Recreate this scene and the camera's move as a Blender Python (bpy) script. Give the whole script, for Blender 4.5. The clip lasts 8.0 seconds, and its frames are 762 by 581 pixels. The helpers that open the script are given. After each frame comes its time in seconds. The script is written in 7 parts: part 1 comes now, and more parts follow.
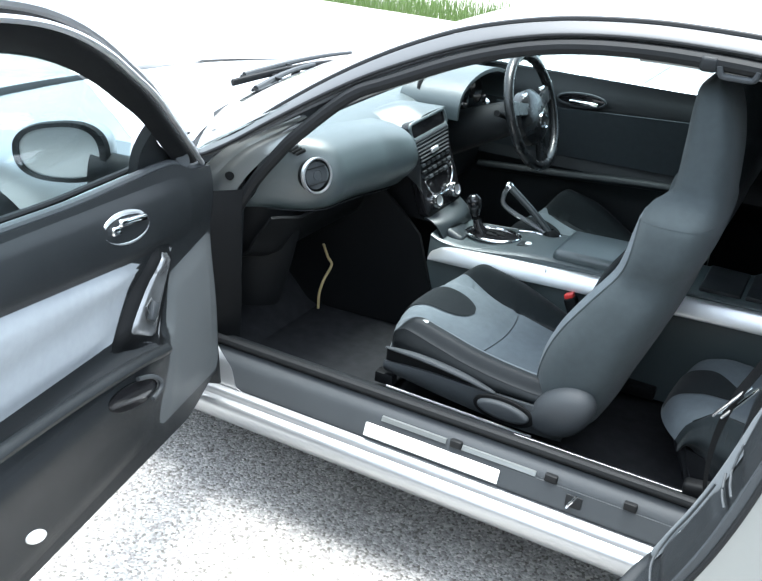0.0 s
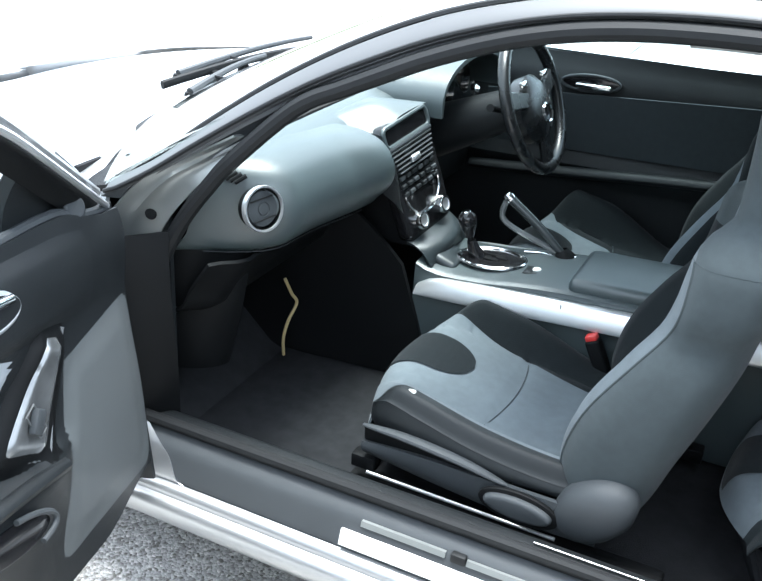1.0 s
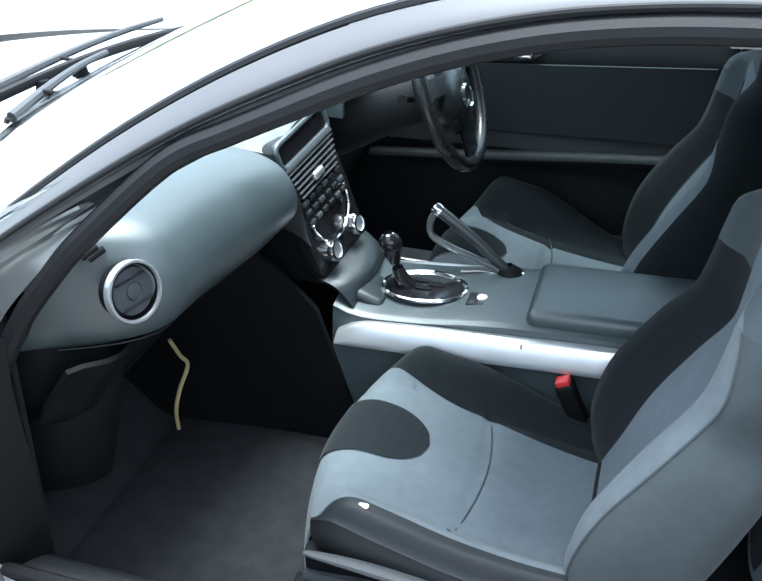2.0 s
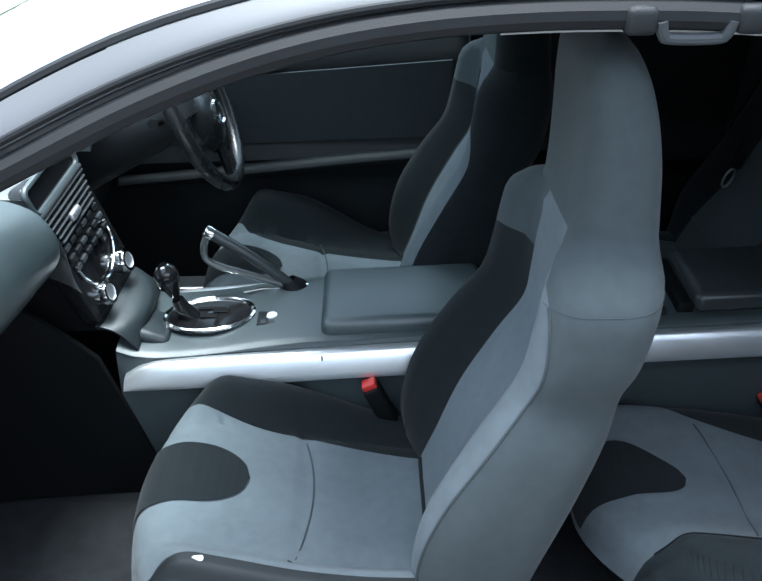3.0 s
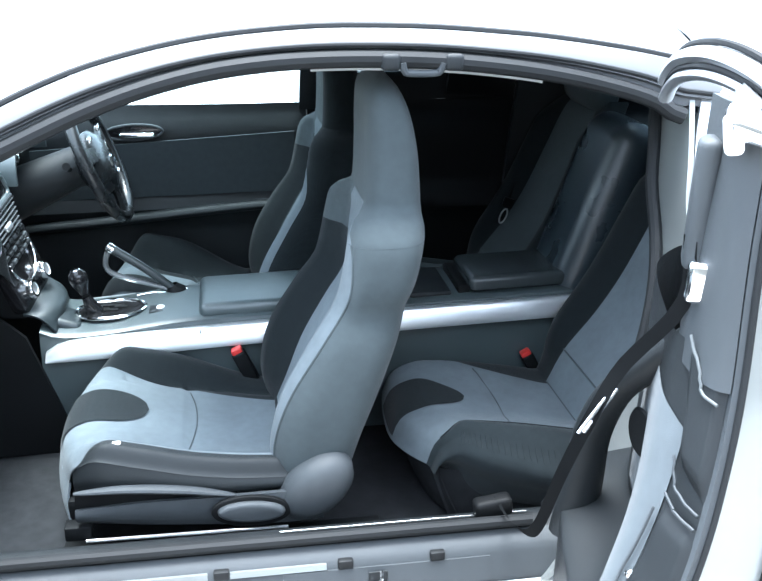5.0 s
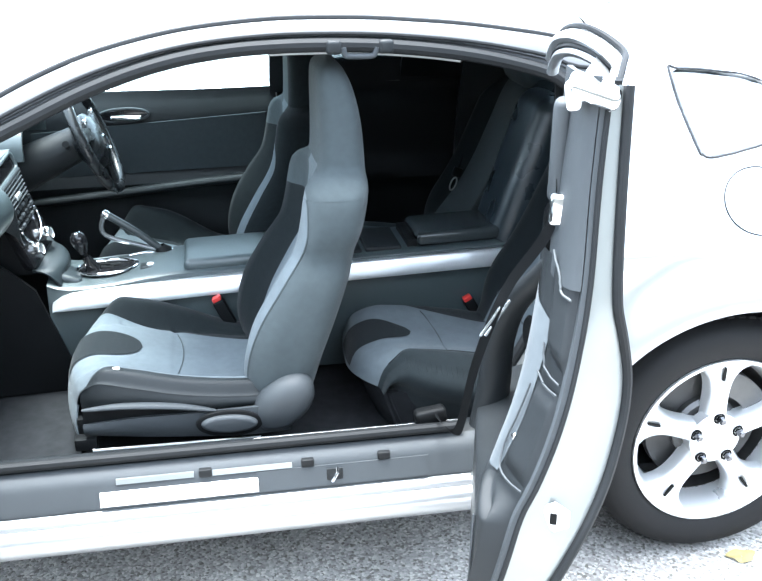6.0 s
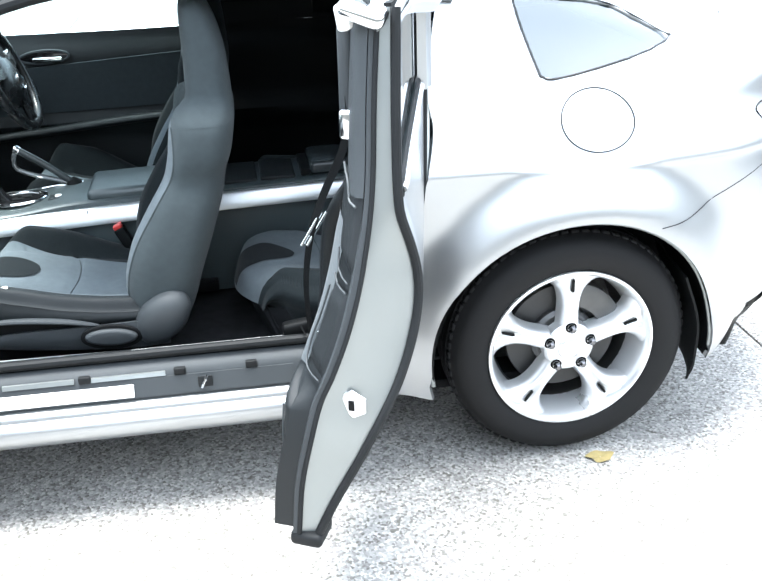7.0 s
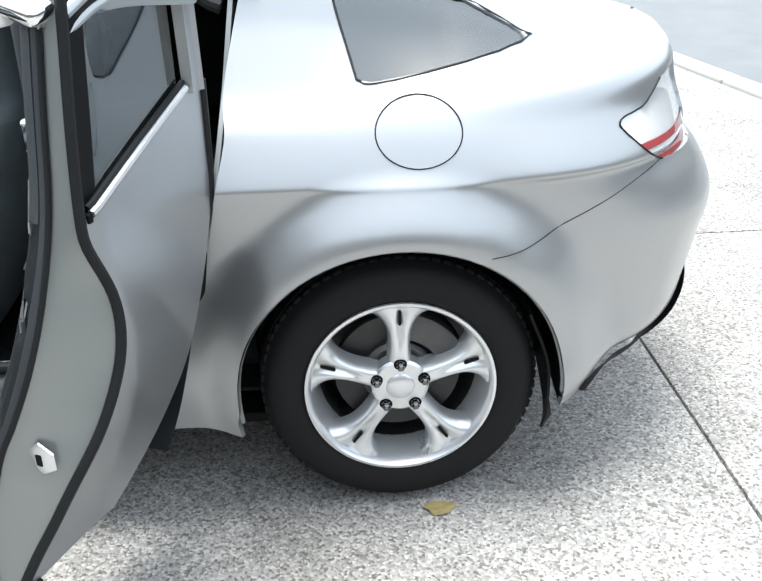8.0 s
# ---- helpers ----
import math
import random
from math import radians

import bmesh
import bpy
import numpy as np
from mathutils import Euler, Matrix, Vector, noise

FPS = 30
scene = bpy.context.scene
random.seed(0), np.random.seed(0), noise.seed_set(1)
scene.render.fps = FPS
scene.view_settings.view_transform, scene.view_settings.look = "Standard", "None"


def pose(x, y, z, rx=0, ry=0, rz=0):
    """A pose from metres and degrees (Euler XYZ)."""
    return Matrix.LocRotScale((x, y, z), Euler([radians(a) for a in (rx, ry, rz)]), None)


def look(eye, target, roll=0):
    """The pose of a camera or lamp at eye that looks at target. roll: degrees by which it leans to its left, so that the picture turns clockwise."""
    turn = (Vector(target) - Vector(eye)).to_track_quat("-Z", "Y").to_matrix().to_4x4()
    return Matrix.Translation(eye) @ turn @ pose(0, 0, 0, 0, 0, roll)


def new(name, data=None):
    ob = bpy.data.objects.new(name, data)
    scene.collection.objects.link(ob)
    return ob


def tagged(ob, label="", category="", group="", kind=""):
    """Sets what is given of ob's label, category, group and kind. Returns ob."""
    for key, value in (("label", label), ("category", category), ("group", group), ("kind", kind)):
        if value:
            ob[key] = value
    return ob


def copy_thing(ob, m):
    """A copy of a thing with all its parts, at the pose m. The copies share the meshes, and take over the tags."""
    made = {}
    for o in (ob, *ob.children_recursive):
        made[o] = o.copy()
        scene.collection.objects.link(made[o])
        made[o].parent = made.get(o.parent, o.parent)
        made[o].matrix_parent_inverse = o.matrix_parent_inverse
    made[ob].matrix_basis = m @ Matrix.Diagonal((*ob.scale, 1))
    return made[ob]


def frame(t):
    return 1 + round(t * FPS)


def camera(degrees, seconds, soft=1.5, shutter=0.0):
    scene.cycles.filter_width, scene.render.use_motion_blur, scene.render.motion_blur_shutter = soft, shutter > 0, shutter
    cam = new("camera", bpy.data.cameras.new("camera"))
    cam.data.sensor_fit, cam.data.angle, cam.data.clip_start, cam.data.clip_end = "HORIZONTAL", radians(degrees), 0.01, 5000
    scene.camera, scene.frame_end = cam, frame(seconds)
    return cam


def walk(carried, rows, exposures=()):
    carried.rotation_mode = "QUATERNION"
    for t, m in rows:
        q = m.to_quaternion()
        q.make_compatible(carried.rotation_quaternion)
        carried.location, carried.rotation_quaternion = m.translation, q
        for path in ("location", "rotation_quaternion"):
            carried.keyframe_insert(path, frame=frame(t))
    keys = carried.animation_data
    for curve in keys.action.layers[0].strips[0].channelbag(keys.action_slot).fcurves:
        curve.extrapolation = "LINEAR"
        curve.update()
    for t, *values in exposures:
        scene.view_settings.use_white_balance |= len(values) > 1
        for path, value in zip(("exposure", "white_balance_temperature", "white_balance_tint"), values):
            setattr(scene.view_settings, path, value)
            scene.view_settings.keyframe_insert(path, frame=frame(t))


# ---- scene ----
cam = camera(45.0, 8.0)
PATH = [
    (0, (-0.615, -2.463, 1.514), (-1.42, -0.832, 0.682), 5.0),
    (0.5, (-0.717, -2.19, 1.511), (-1.493, -0.559, 0.652), 3.9),
    (1, (-0.82, -1.968, 1.468), (-1.599, -0.357, 0.574), 2.5),
    (1.2, (-0.88, -1.853, 1.471), (-1.617, -0.236, 0.552), 1.6),
    (2.3, (-1.13, -1.522, 1.462), (-1.518, 0.15, 0.434), 0.2),
    (2.5, (-1.145, -1.518, 1.463), (-1.439, 0.175, 0.439), 0.1),
    (3, (-1.16, -1.52, 1.449), (-1.133, 0.216, 0.457), -0.6),
    (3.5, (-1.111, -1.6, 1.433), (-0.926, 0.142, 0.468), -2.1),
    (4, (-1.052, -1.764, 1.438), (-0.859, 0.003, 0.52), -2.4),
    (4.2, (-1.064, -1.866, 1.444), (-0.854, -0.079, 0.571), -1.5),
    (5.3, (-1.197, -2.295, 1.448), (-0.84, -0.467, 0.719), 1.2),
    (5.5, (-1.193, -2.38, 1.462), (-0.841, -0.564, 0.7), 0.5),
    (6, (-1.156, -2.561, 1.489), (-0.808, -0.744, 0.728), 0.3),
    (6.5, (-1.017, -2.725, 1.494), (-0.724, -0.914, 0.696), 0.5),
    (7, (-0.798, -2.803, 1.479), (-0.518, -1.019, 0.619), -1.4),
    (7.5, (-0.485, -2.761, 1.469), (-0.255, -0.976, 0.596), -0.7),
    (8, (-0.168, -2.605, 1.449), (-0.04, -0.819, 0.557), -1.0),
]
EXPOSURES = [(t, e, w, 6) for t, e, w in ((0.0, 2.1, 6000), (1.2, 2.25, 5950), (2.3, 2.05, 5700), (3.0, 1.9, 5680), (3.5, 2.05, 5650), (4.1, 2.4, 5650), (5.3, 2.95, 5700), (6.3, 2.98, 5880), (7.0, 2.35, 6020), (7.5, 1.5, 6120), (8.0, 1.1, 6200))]
walk(cam, [(t, look(eye, target, roll)) for t, eye, target, roll in PATH], EXPOSURES)

# ---- world and light: a bright, hazy day ----
world = bpy.data.worlds.new("sky")
scene.world = world
world.use_nodes = True
wn = world.node_tree.nodes
sky = wn.new("ShaderNodeTexSky")
sky.sky_type = "NISHITA"
sky.sun_disc = False
sky.sun_elevation = radians(82)
sky.sun_rotation = radians(-20)
sky.air_density, sky.dust_density, sky.ozone_density = 1.0, 5.0, 1.0
wn["Background"].inputs["Strength"].default_value = 0.14
haze = wn.new("ShaderNodeMix")         # thin white cloud over the blue
haze.data_type = "RGBA"
haze.inputs[0].default_value = 0.55
haze.inputs[7].default_value = (8.6, 9.0, 9.3, 1)
world.node_tree.links.new(sky.outputs["Color"], haze.inputs[6])
world.node_tree.links.new(haze.outputs[2], wn["Background"].inputs["Color"])
sun = new("sun", bpy.data.lights.new("sun", "SUN"))
sun.data.energy, sun.data.angle, sun.data.color = 2.6, radians(30), (1.0, 0.97, 0.92)
sun.matrix_world = look((0, 0, 0), (0.05, -0.12, -1.0))


# ---- materials ----
def paint(name, base, rough=0.5, metal=0.0, vary=0.12, scale=6.0, grain=0.0, grain_scale=300.0, coat=0.0,
          second=None, spec=0.5, sheen=0.0, rough_vary=0.08):
    """A material with broad mottling and fine relief."""
    m = bpy.data.materials.new(name)
    m.use_nodes = True
    n, l = m.node_tree.nodes, m.node_tree.links
    b = n["Principled BSDF"]
    b.inputs["Metallic"].default_value = metal
    b.inputs["Coat Weight"].default_value = coat
    b.inputs["Coat Roughness"].default_value = 0.06
    b.inputs["Specular IOR Level"].default_value = spec
    b.inputs["Sheen Weight"].default_value = sheen
    co = n.new("ShaderNodeTexCoord")
    big = n.new("ShaderNodeTexNoise")
    big.inputs["Scale"].default_value, big.inputs["Detail"].default_value = scale, 5
    l.new(co.outputs["Object"], big.inputs["Vector"])
    ramp = n.new("ShaderNodeMix")
    ramp.data_type = "RGBA"
    lo = second or tuple(c * (1 - vary) for c in base)
    hi = tuple(min(1, c * (1 + vary)) for c in base)
    ramp.inputs[6].default_value, ramp.inputs[7].default_value = (*lo, 1), (*hi, 1)
    l.new(big.outputs["Fac"], ramp.inputs[0])
    l.new(ramp.outputs[2], b.inputs["Base Color"])
    mr = n.new("ShaderNodeMapRange")
    mr.inputs["To Min"].default_value, mr.inputs["To Max"].default_value = max(0.02, rough - rough_vary), min(1, rough + rough_vary)
    l.new(big.outputs["Fac"], mr.inputs["Value"])
    l.new(mr.outputs["Result"], b.inputs["Roughness"])
    if grain:
        fine = n.new("ShaderNodeTexNoise")
        fine.inputs["Scale"].default_value, fine.inputs["Detail"].default_value = grain_scale, 3
        l.new(co.outputs["Object"], fine.inputs["Vector"])
        bump = n.new("ShaderNodeBump")
        bump.inputs["Strength"].default_value, bump.inputs["Distance"].default_value = grain, 0.002
        l.new(fine.outputs["Fac"], bump.inputs["Height"])
        l.new(bump.outputs["Normal"], b.inputs["Normal"])
    return m


def cloth(name, base, vary=0.18, weave=900.0, worn=0.12, mesh=0.0):
    """Woven upholstery: nap patches, rubbed areas and a fine weave."""
    m = paint(name, base, 0.9, 0, vary, 9.0, 0.35, weave, spec=0.08, sheen=0.08)
    n, l = m.node_tree.nodes, m.node_tree.links
    b = n["Principled BSDF"]
    mix = [x for x in n if x.type == "MIX"][0]
    patch = n.new("ShaderNodeTexNoise")
    patch.inputs["Scale"].default_value, patch.inputs["Detail"].default_value = 55, 6
    co = [x for x in n if x.type == "TEX_COORD"][0]
    l.new(co.outputs["Object"], patch.inputs["Vector"])
    mul = n.new("ShaderNodeMix")
    mul.data_type, mul.blend_type = "RGBA", "MULTIPLY"
    mul.inputs[0].default_value = 0.5
    ramp = n.new("ShaderNodeMapRange")
    ramp.inputs["From Min"].default_value, ramp.inputs["From Max"].default_value = 0.35, 0.65
    ramp.inputs["To Min"].default_value, ramp.inputs["To Max"].default_value = 1 - 2 * worn, 1 + worn
    l.new(patch.outputs["Fac"], ramp.inputs["Value"])
    l.new(mix.outputs[2], mul.inputs[6])
    l.new(ramp.outputs["Result"], mul.inputs[7])
    l.new(mul.outputs[2], b.inputs["Base Color"])
    if mesh:
        holes = n.new("ShaderNodeTexVoronoi")
        holes.inputs["Scale"].default_value, holes.inputs["Randomness"].default_value = mesh, 0.15
        l.new(co.outputs["Object"], holes.inputs["Vector"])
        dark = n.new("ShaderNodeMapRange")
        dark.inputs["From Min"].default_value, dark.inputs["From Max"].default_value = 0.15, 0.5
        dark.inputs["To Min"].default_value, dark.inputs["To Max"].default_value = 1.14, 0.86
        l.new(holes.outputs["Distance"], dark.inputs["Value"])
        net = n.new("ShaderNodeMix")
        net.data_type, net.blend_type = "RGBA", "MULTIPLY"
        net.inputs[0].default_value = 1
        l.new(mul.outputs[2], net.inputs[6])
        l.new(dark.outputs["Result"], net.inputs[7])
        l.new(net.outputs[2], b.inputs["Base Color"])
    return m


def clear(name, tint, gloss=0.02, film=0.0):
    """A thin clear pane: lets light through, mirrors the surroundings at a slant."""
    m = bpy.data.materials.new(name)
    m.use_nodes = True
    n, l = m.node_tree.nodes, m.node_tree.links
    n.remove(n["Principled BSDF"])
    t, g, mix, fr = n.new("ShaderNodeBsdfTransparent"), n.new("ShaderNodeBsdfGlossy"), n.new("ShaderNodeMixShader"), n.new("ShaderNodeLayerWeight")
    t.inputs["Color"].default_value = (*tint, 1)
    g.inputs["Roughness"].default_value = gloss
    fr.inputs["Blend"].default_value = 0.5
    power = n.new("ShaderNodeMath")
    power.operation = "POWER"
    power.inputs[1].default_value = 4.5
    add = n.new("ShaderNodeMath")
    add.use_clamp = True
    add.inputs[1].default_value = film + 0.05
    l.new(fr.outputs["Facing"], power.inputs[0])
    l.new(power.outputs["Value"], add.inputs[0])
    l.new(add.outputs["Value"], mix.inputs["Fac"])
    l.new(t.outputs["BSDF"], mix.inputs[1])
    l.new(g.outputs["BSDF"], mix.inputs[2])
    l.new(mix.outputs["Shader"], n["Material Output"].inputs["Surface"])
    return m


def aggregate(name):
    """Concrete with exposed pebbles."""
    m = bpy.data.materials.new(name)
    m.use_nodes = True
    n, l = m.node_tree.nodes, m.node_tree.links
    b = n["Principled BSDF"]
    b.inputs["Roughness"].default_value = 0.85
    co = n.new("ShaderNodeTexCoord")
    cells = n.new("ShaderNodeTexVoronoi")
    cells.inputs["Scale"].default_value = 150
    cells.inputs["Randomness"].default_value = 1
    l.new(co.outputs["Object"], cells.inputs["Vector"])
    sep = n.new("ShaderNodeSeparateColor")
    l.new(cells.outputs["Color"], sep.inputs["Color"])
    ramp = n.new("ShaderNodeValToRGB")
    e = ramp.color_ramp.elements
    e[0].position, e[0].color = 0.0, (0.15, 0.138, 0.122, 1)
    e[1].position, e[1].color = 1.0, (0.66, 0.63, 0.59, 1)
    for pos, c in ((0.22, (0.29, 0.28, 0.265)), (0.5, (0.40, 0.39, 0.375)), (0.75, (0.47, 0.455, 0.435))):
        k = e.new(pos)
        k.color = (*c, 1)
    l.new(sep.outputs["Red"], ramp.inputs["Fac"])
    big = n.new("ShaderNodeTexNoise")
    big.inputs["Scale"].default_value, big.inputs["Detail"].default_value = 2.2, 6
    l.new(co.outputs["Object"], big.inputs["Vector"])
    mr = n.new("ShaderNodeMapRange")
    mr.inputs["From Min"].default_value, mr.inputs["From Max"].default_value = 0.3, 0.7
    mr.inputs["To Min"].default_value, mr.inputs["To Max"].default_value = 0.58, 0.95
    l.new(big.outputs["Fac"], mr.inputs["Value"])
    mul = n.new("ShaderNodeMix")
    mul.data_type, mul.blend_type = "RGBA", "MULTIPLY"
    mul.inputs[0].default_value = 1
    l.new(ramp.outputs["Color"], mul.inputs[6])
    l.new(mr.outputs["Result"], mul.inputs[7])
    l.new(mul.outputs[2], b.inputs["Base Color"])
    bump = n.new("ShaderNodeBump")
    bump.inputs["Strength"].default_value, bump.inputs["Distance"].default_value = 0.7, 0.004
    l.new(cells.outputs["Distance"], bump.inputs["Height"])
    bump.invert = True
    l.new(bump.outputs["Normal"], b.inputs["Normal"])
    return m


SILVER = paint("silver_paint", (0.41, 0.42, 0.43), 0.36, 0.80, 0.04, 3, 0.02, 900, coat=0.5, rough_vary=0.05)
# darker silver; on jambs and door edge it imitates body paint in shade
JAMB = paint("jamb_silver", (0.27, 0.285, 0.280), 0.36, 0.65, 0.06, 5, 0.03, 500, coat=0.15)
ALU = paint("brushed_aluminium", (0.72, 0.73, 0.74), 0.34, 0.85, 0.05, 12, 0.05, 700)
CHROME = paint("chrome", (0.85, 0.86, 0.87), 0.1, 1.0, 0.03, 8)
# the rail's body silver, with shade and dim reflections put into the colour
RAIL = paint("rail_shaded_silver", (0.085, 0.088, 0.092), 0.45, 0.0, 0.10, 5, 0.03, 500, spec=0.3)
RIM = paint("alloy_silver", (0.74, 0.75, 0.76), 0.30, 0.70, 0.05, 10, coat=0.3)
STEEL = paint("dull_steel", (0.12, 0.12, 0.12), 0.5, 0.9, 0.25, 20, 0.2, 300)
TYRE = paint("tyre_rubber", (0.010, 0.010, 0.0105), 0.72, 0, 0.3, 14, 0.2, 400, spec=0.22)
RUBBER = paint("seal_rubber", (0.012, 0.013, 0.014), 0.55, 0, 0.2, 20, 0.15, 600, spec=0.2)
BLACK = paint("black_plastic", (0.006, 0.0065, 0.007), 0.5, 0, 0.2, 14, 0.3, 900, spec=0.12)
GLOSSB = paint("gloss_black", (0.01, 0.01, 0.011), 0.15, 0, 0.1, 14)
TRIM = paint("charcoal_trim", (0.013, 0.015, 0.0165), 0.44, 0, 0.15, 11, 0.4, 1100, spec=0.25)
TRIM2 = paint("dark_grey_trim", (0.040, 0.045, 0.049), 0.5, 0, 0.12, 11, 0.35, 1100, spec=0.35)
DASH = paint("dash_vinyl", (0.046, 0.060, 0.063), 0.36, 0, 0.12, 8, 0.22, 1200, spec=0.8)
CARPET = paint("carpet", (0.028, 0.029, 0.031), 0.97, 0, 0.35, 30, 0.9, 700, spec=0.0)
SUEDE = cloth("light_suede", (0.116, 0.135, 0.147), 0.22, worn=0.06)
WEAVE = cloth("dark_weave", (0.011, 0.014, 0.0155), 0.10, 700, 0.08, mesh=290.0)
BOLSTER = cloth("bolster_cloth", (0.020, 0.025, 0.027), 0.14, 800, 0.10)
PULLCLOTH = cloth("rear_door_insert", (0.085, 0.096, 0.104), 0.06, worn=0.04)
# door cloth for the far side, with the cabin's shade in its colour
SHADECLOTH = cloth("shaded_door_cloth", (0.037, 0.044, 0.048), 0.08, 1000, 0.06)
NUT = paint("dark_chrome", (0.16, 0.16, 0.17), 0.16, 1.0, 0.1, 30)
DISC = paint("brake_steel", (0.06, 0.06, 0.06), 0.5, 0.7, 0.2, 30, 0.1, 300)
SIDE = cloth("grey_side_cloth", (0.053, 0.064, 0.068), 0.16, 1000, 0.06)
VINYL = paint("seat_vinyl", (0.0145, 0.017, 0.0185), 0.50, 0, 0.12, 10, 0.4, 900, spec=0.28)
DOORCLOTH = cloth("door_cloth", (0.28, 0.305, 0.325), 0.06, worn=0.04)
LINER = paint("headliner", (0.36, 0.37, 0.37), 0.95, 0, 0.08, 8, 0.3, 700)
RED = paint("red_plastic", (0.55, 0.035, 0.03), 0.4, 0, 0.1, 10)
CREAM = paint("cream_tape", (0.50, 0.40, 0.20), 0.7, 0, 0.1, 20)
WHITE = paint("white_plastic", (0.78, 0.78, 0.76), 0.4, 0, 0.05, 10)
LENS_RED = paint("red_lens", (0.30, 0.04, 0.045), 0.12, 0, 0.1, 12, coat=1.0)
LENS_CLEAR = paint("clear_lens", (0.70, 0.71, 0.73), 0.12, 0.3, 0.1, 20, coat=1.0)
BELT = paint("belt_webbing", (0.005, 0.0055, 0.006), 0.85, 0, 0.1, 10, 0.4, 1500, spec=0.08)
GLASS = clear("window_glass", (0.80, 0.88, 0.89), film=0.03)
SMOKE = clear("privacy_glass", (0.40, 0.48, 0.50), film=0.16)
DOORGLASS = clear("door_privacy_glass", (0.42, 0.52, 0.54), film=0.12)
DUSK = clear("rear_glass", (0.30, 0.34, 0.36), film=0.12)
SCREEN = clear("windscreen_glass", (0.93, 0.96, 0.955))
MIRROR = paint("mirror_glass", (0.88, 0.93, 0.94), 0.02, 1.0, 0.0, 2, rough_vary=0.0)
PEBBLES = aggregate("exposed_aggregate")
ASPHALT = paint("asphalt", (0.16, 0.17, 0.18), 0.9, 0, 0.2, 3, 0.6, 120)
KERB = paint("kerb_concrete", (0.42, 0.41, 0.39), 0.85, 0, 0.2, 4, 0.5, 90)
GRASS = paint("grass_blades", (0.10, 0.16, 0.04), 0.8, 0, 0.4, 8)
PALE = paint("pale_ground", (0.34, 0.33, 0.31), 0.9, 0, 0.2, 0.4, 0.4, 60)
RENDER = paint("rendered_wall", (0.11, 0.11, 0.10), 0.9, 0, 0.25, 1.2, 0.4, 60)
LEATHER = paint("wheel_leather", (0.012, 0.013, 0.014), 0.27, 0, 0.15, 20, 0.12, 700, spec=0.55)
HIDE = paint("dark_leather", (0.022, 0.030, 0.036), 0.29, 0, 0.12, 8, 0.2, 900, spec=0.6)
FOOT = paint("stack_foot_vinyl", (0.020, 0.026, 0.029), 0.36, 0, 0.12, 8, 0.2, 1000)
PAD = paint("airbag_vinyl", (0.030, 0.036, 0.038), 0.24, 0, 0.12, 8, 0.15, 900)
HINGE_GREY = paint("hinge_side_trim", (0.082, 0.090, 0.093), 0.55, 0, 0.10, 8, 0.2, 900, spec=0.35)
GREYTRIM = paint("mid_grey_trim", (0.085, 0.092, 0.094), 0.5, 0, 0.08, 8, 0.15, 900, spec=0.4)
SATIN = paint("satin_switch_panel", (0.20, 0.208, 0.212), 0.22, 0.6, 0.45, 26, 0.05, 500)
LEAF = paint("dry_leaf", (0.30, 0.24, 0.10), 0.8, 0, 0.3, 60)


# ---- mesh helpers ----
def part(name, bm, material, parent=None, label="", angle=35, flip=True):
    """Links a bmesh as one mesh object under a thing or a part."""
    if flip:
        bmesh.ops.recalc_face_normals(bm, faces=bm.faces)
    me = bpy.data.meshes.new(name)
    for f in bm.faces:
        f.smooth = True
    bm.to_mesh(me)
    bm.free()
    me.set_sharp_from_angle(angle=radians(angle))
    me.materials.append(material)
    ob = new(name, me)
    ob.parent = parent
    return tagged(ob, label)


def empty(name, parent=None, label="", m=None):
    ob = new(name)
    ob.empty_display_size = 0.1
    ob.parent = parent
    if m is not None:
        ob.matrix_basis = m
    return tagged(ob, label)


def spline(points, n):
    """n points, evenly in parameter, along a Catmull-Rom curve through the given ones."""
    p = [np.array(q, float) for q in points]
    p = [2 * p[0] - p[1], *p, 2 * p[-1] - p[-2]]
    out = []
    for i in range(n):
        s = i / (n - 1) * (len(p) - 3)
        k = min(int(s), len(p) - 4)
        f = s - k
        a, b, c, d = p[k:k + 4]
        out.append(0.5 * (2 * b + (c - a) * f + (2 * a - 5 * b + 4 * c - d) * f * f + (3 * b - a - 3 * c + d) * f ** 3))
    return out


def curve(x, knots):
    """A smooth function through (x, value) knots."""
    ks = [k[0] for k in knots]
    vs = [k[1] for k in knots]
    if x <= ks[0]:
        return vs[0]
    if x >= ks[-1]:
        return vs[-1]
    i = max(j for j in range(len(ks) - 1) if ks[j] <= x)
    f = (x - ks[i]) / (ks[i + 1] - ks[i])
    m = [(vs[min(j + 1, len(vs) - 1)] - vs[max(j - 1, 0)]) / (ks[min(j + 1, len(ks) - 1)] - ks[max(j - 1, 0)]) for j in (i, i + 1)]
    h = ks[i + 1] - ks[i]
    return ((2 * f ** 3 - 3 * f * f + 1) * vs[i] + (f ** 3 - 2 * f * f + f) * h * m[0]
            + (3 * f * f - 2 * f ** 3) * vs[i + 1] + (f ** 3 - f * f) * h * m[1])


def step(a, b, x):
    f = min(1, max(0, (x - a) / (b - a)))
    return f * f * (3 - 2 * f)


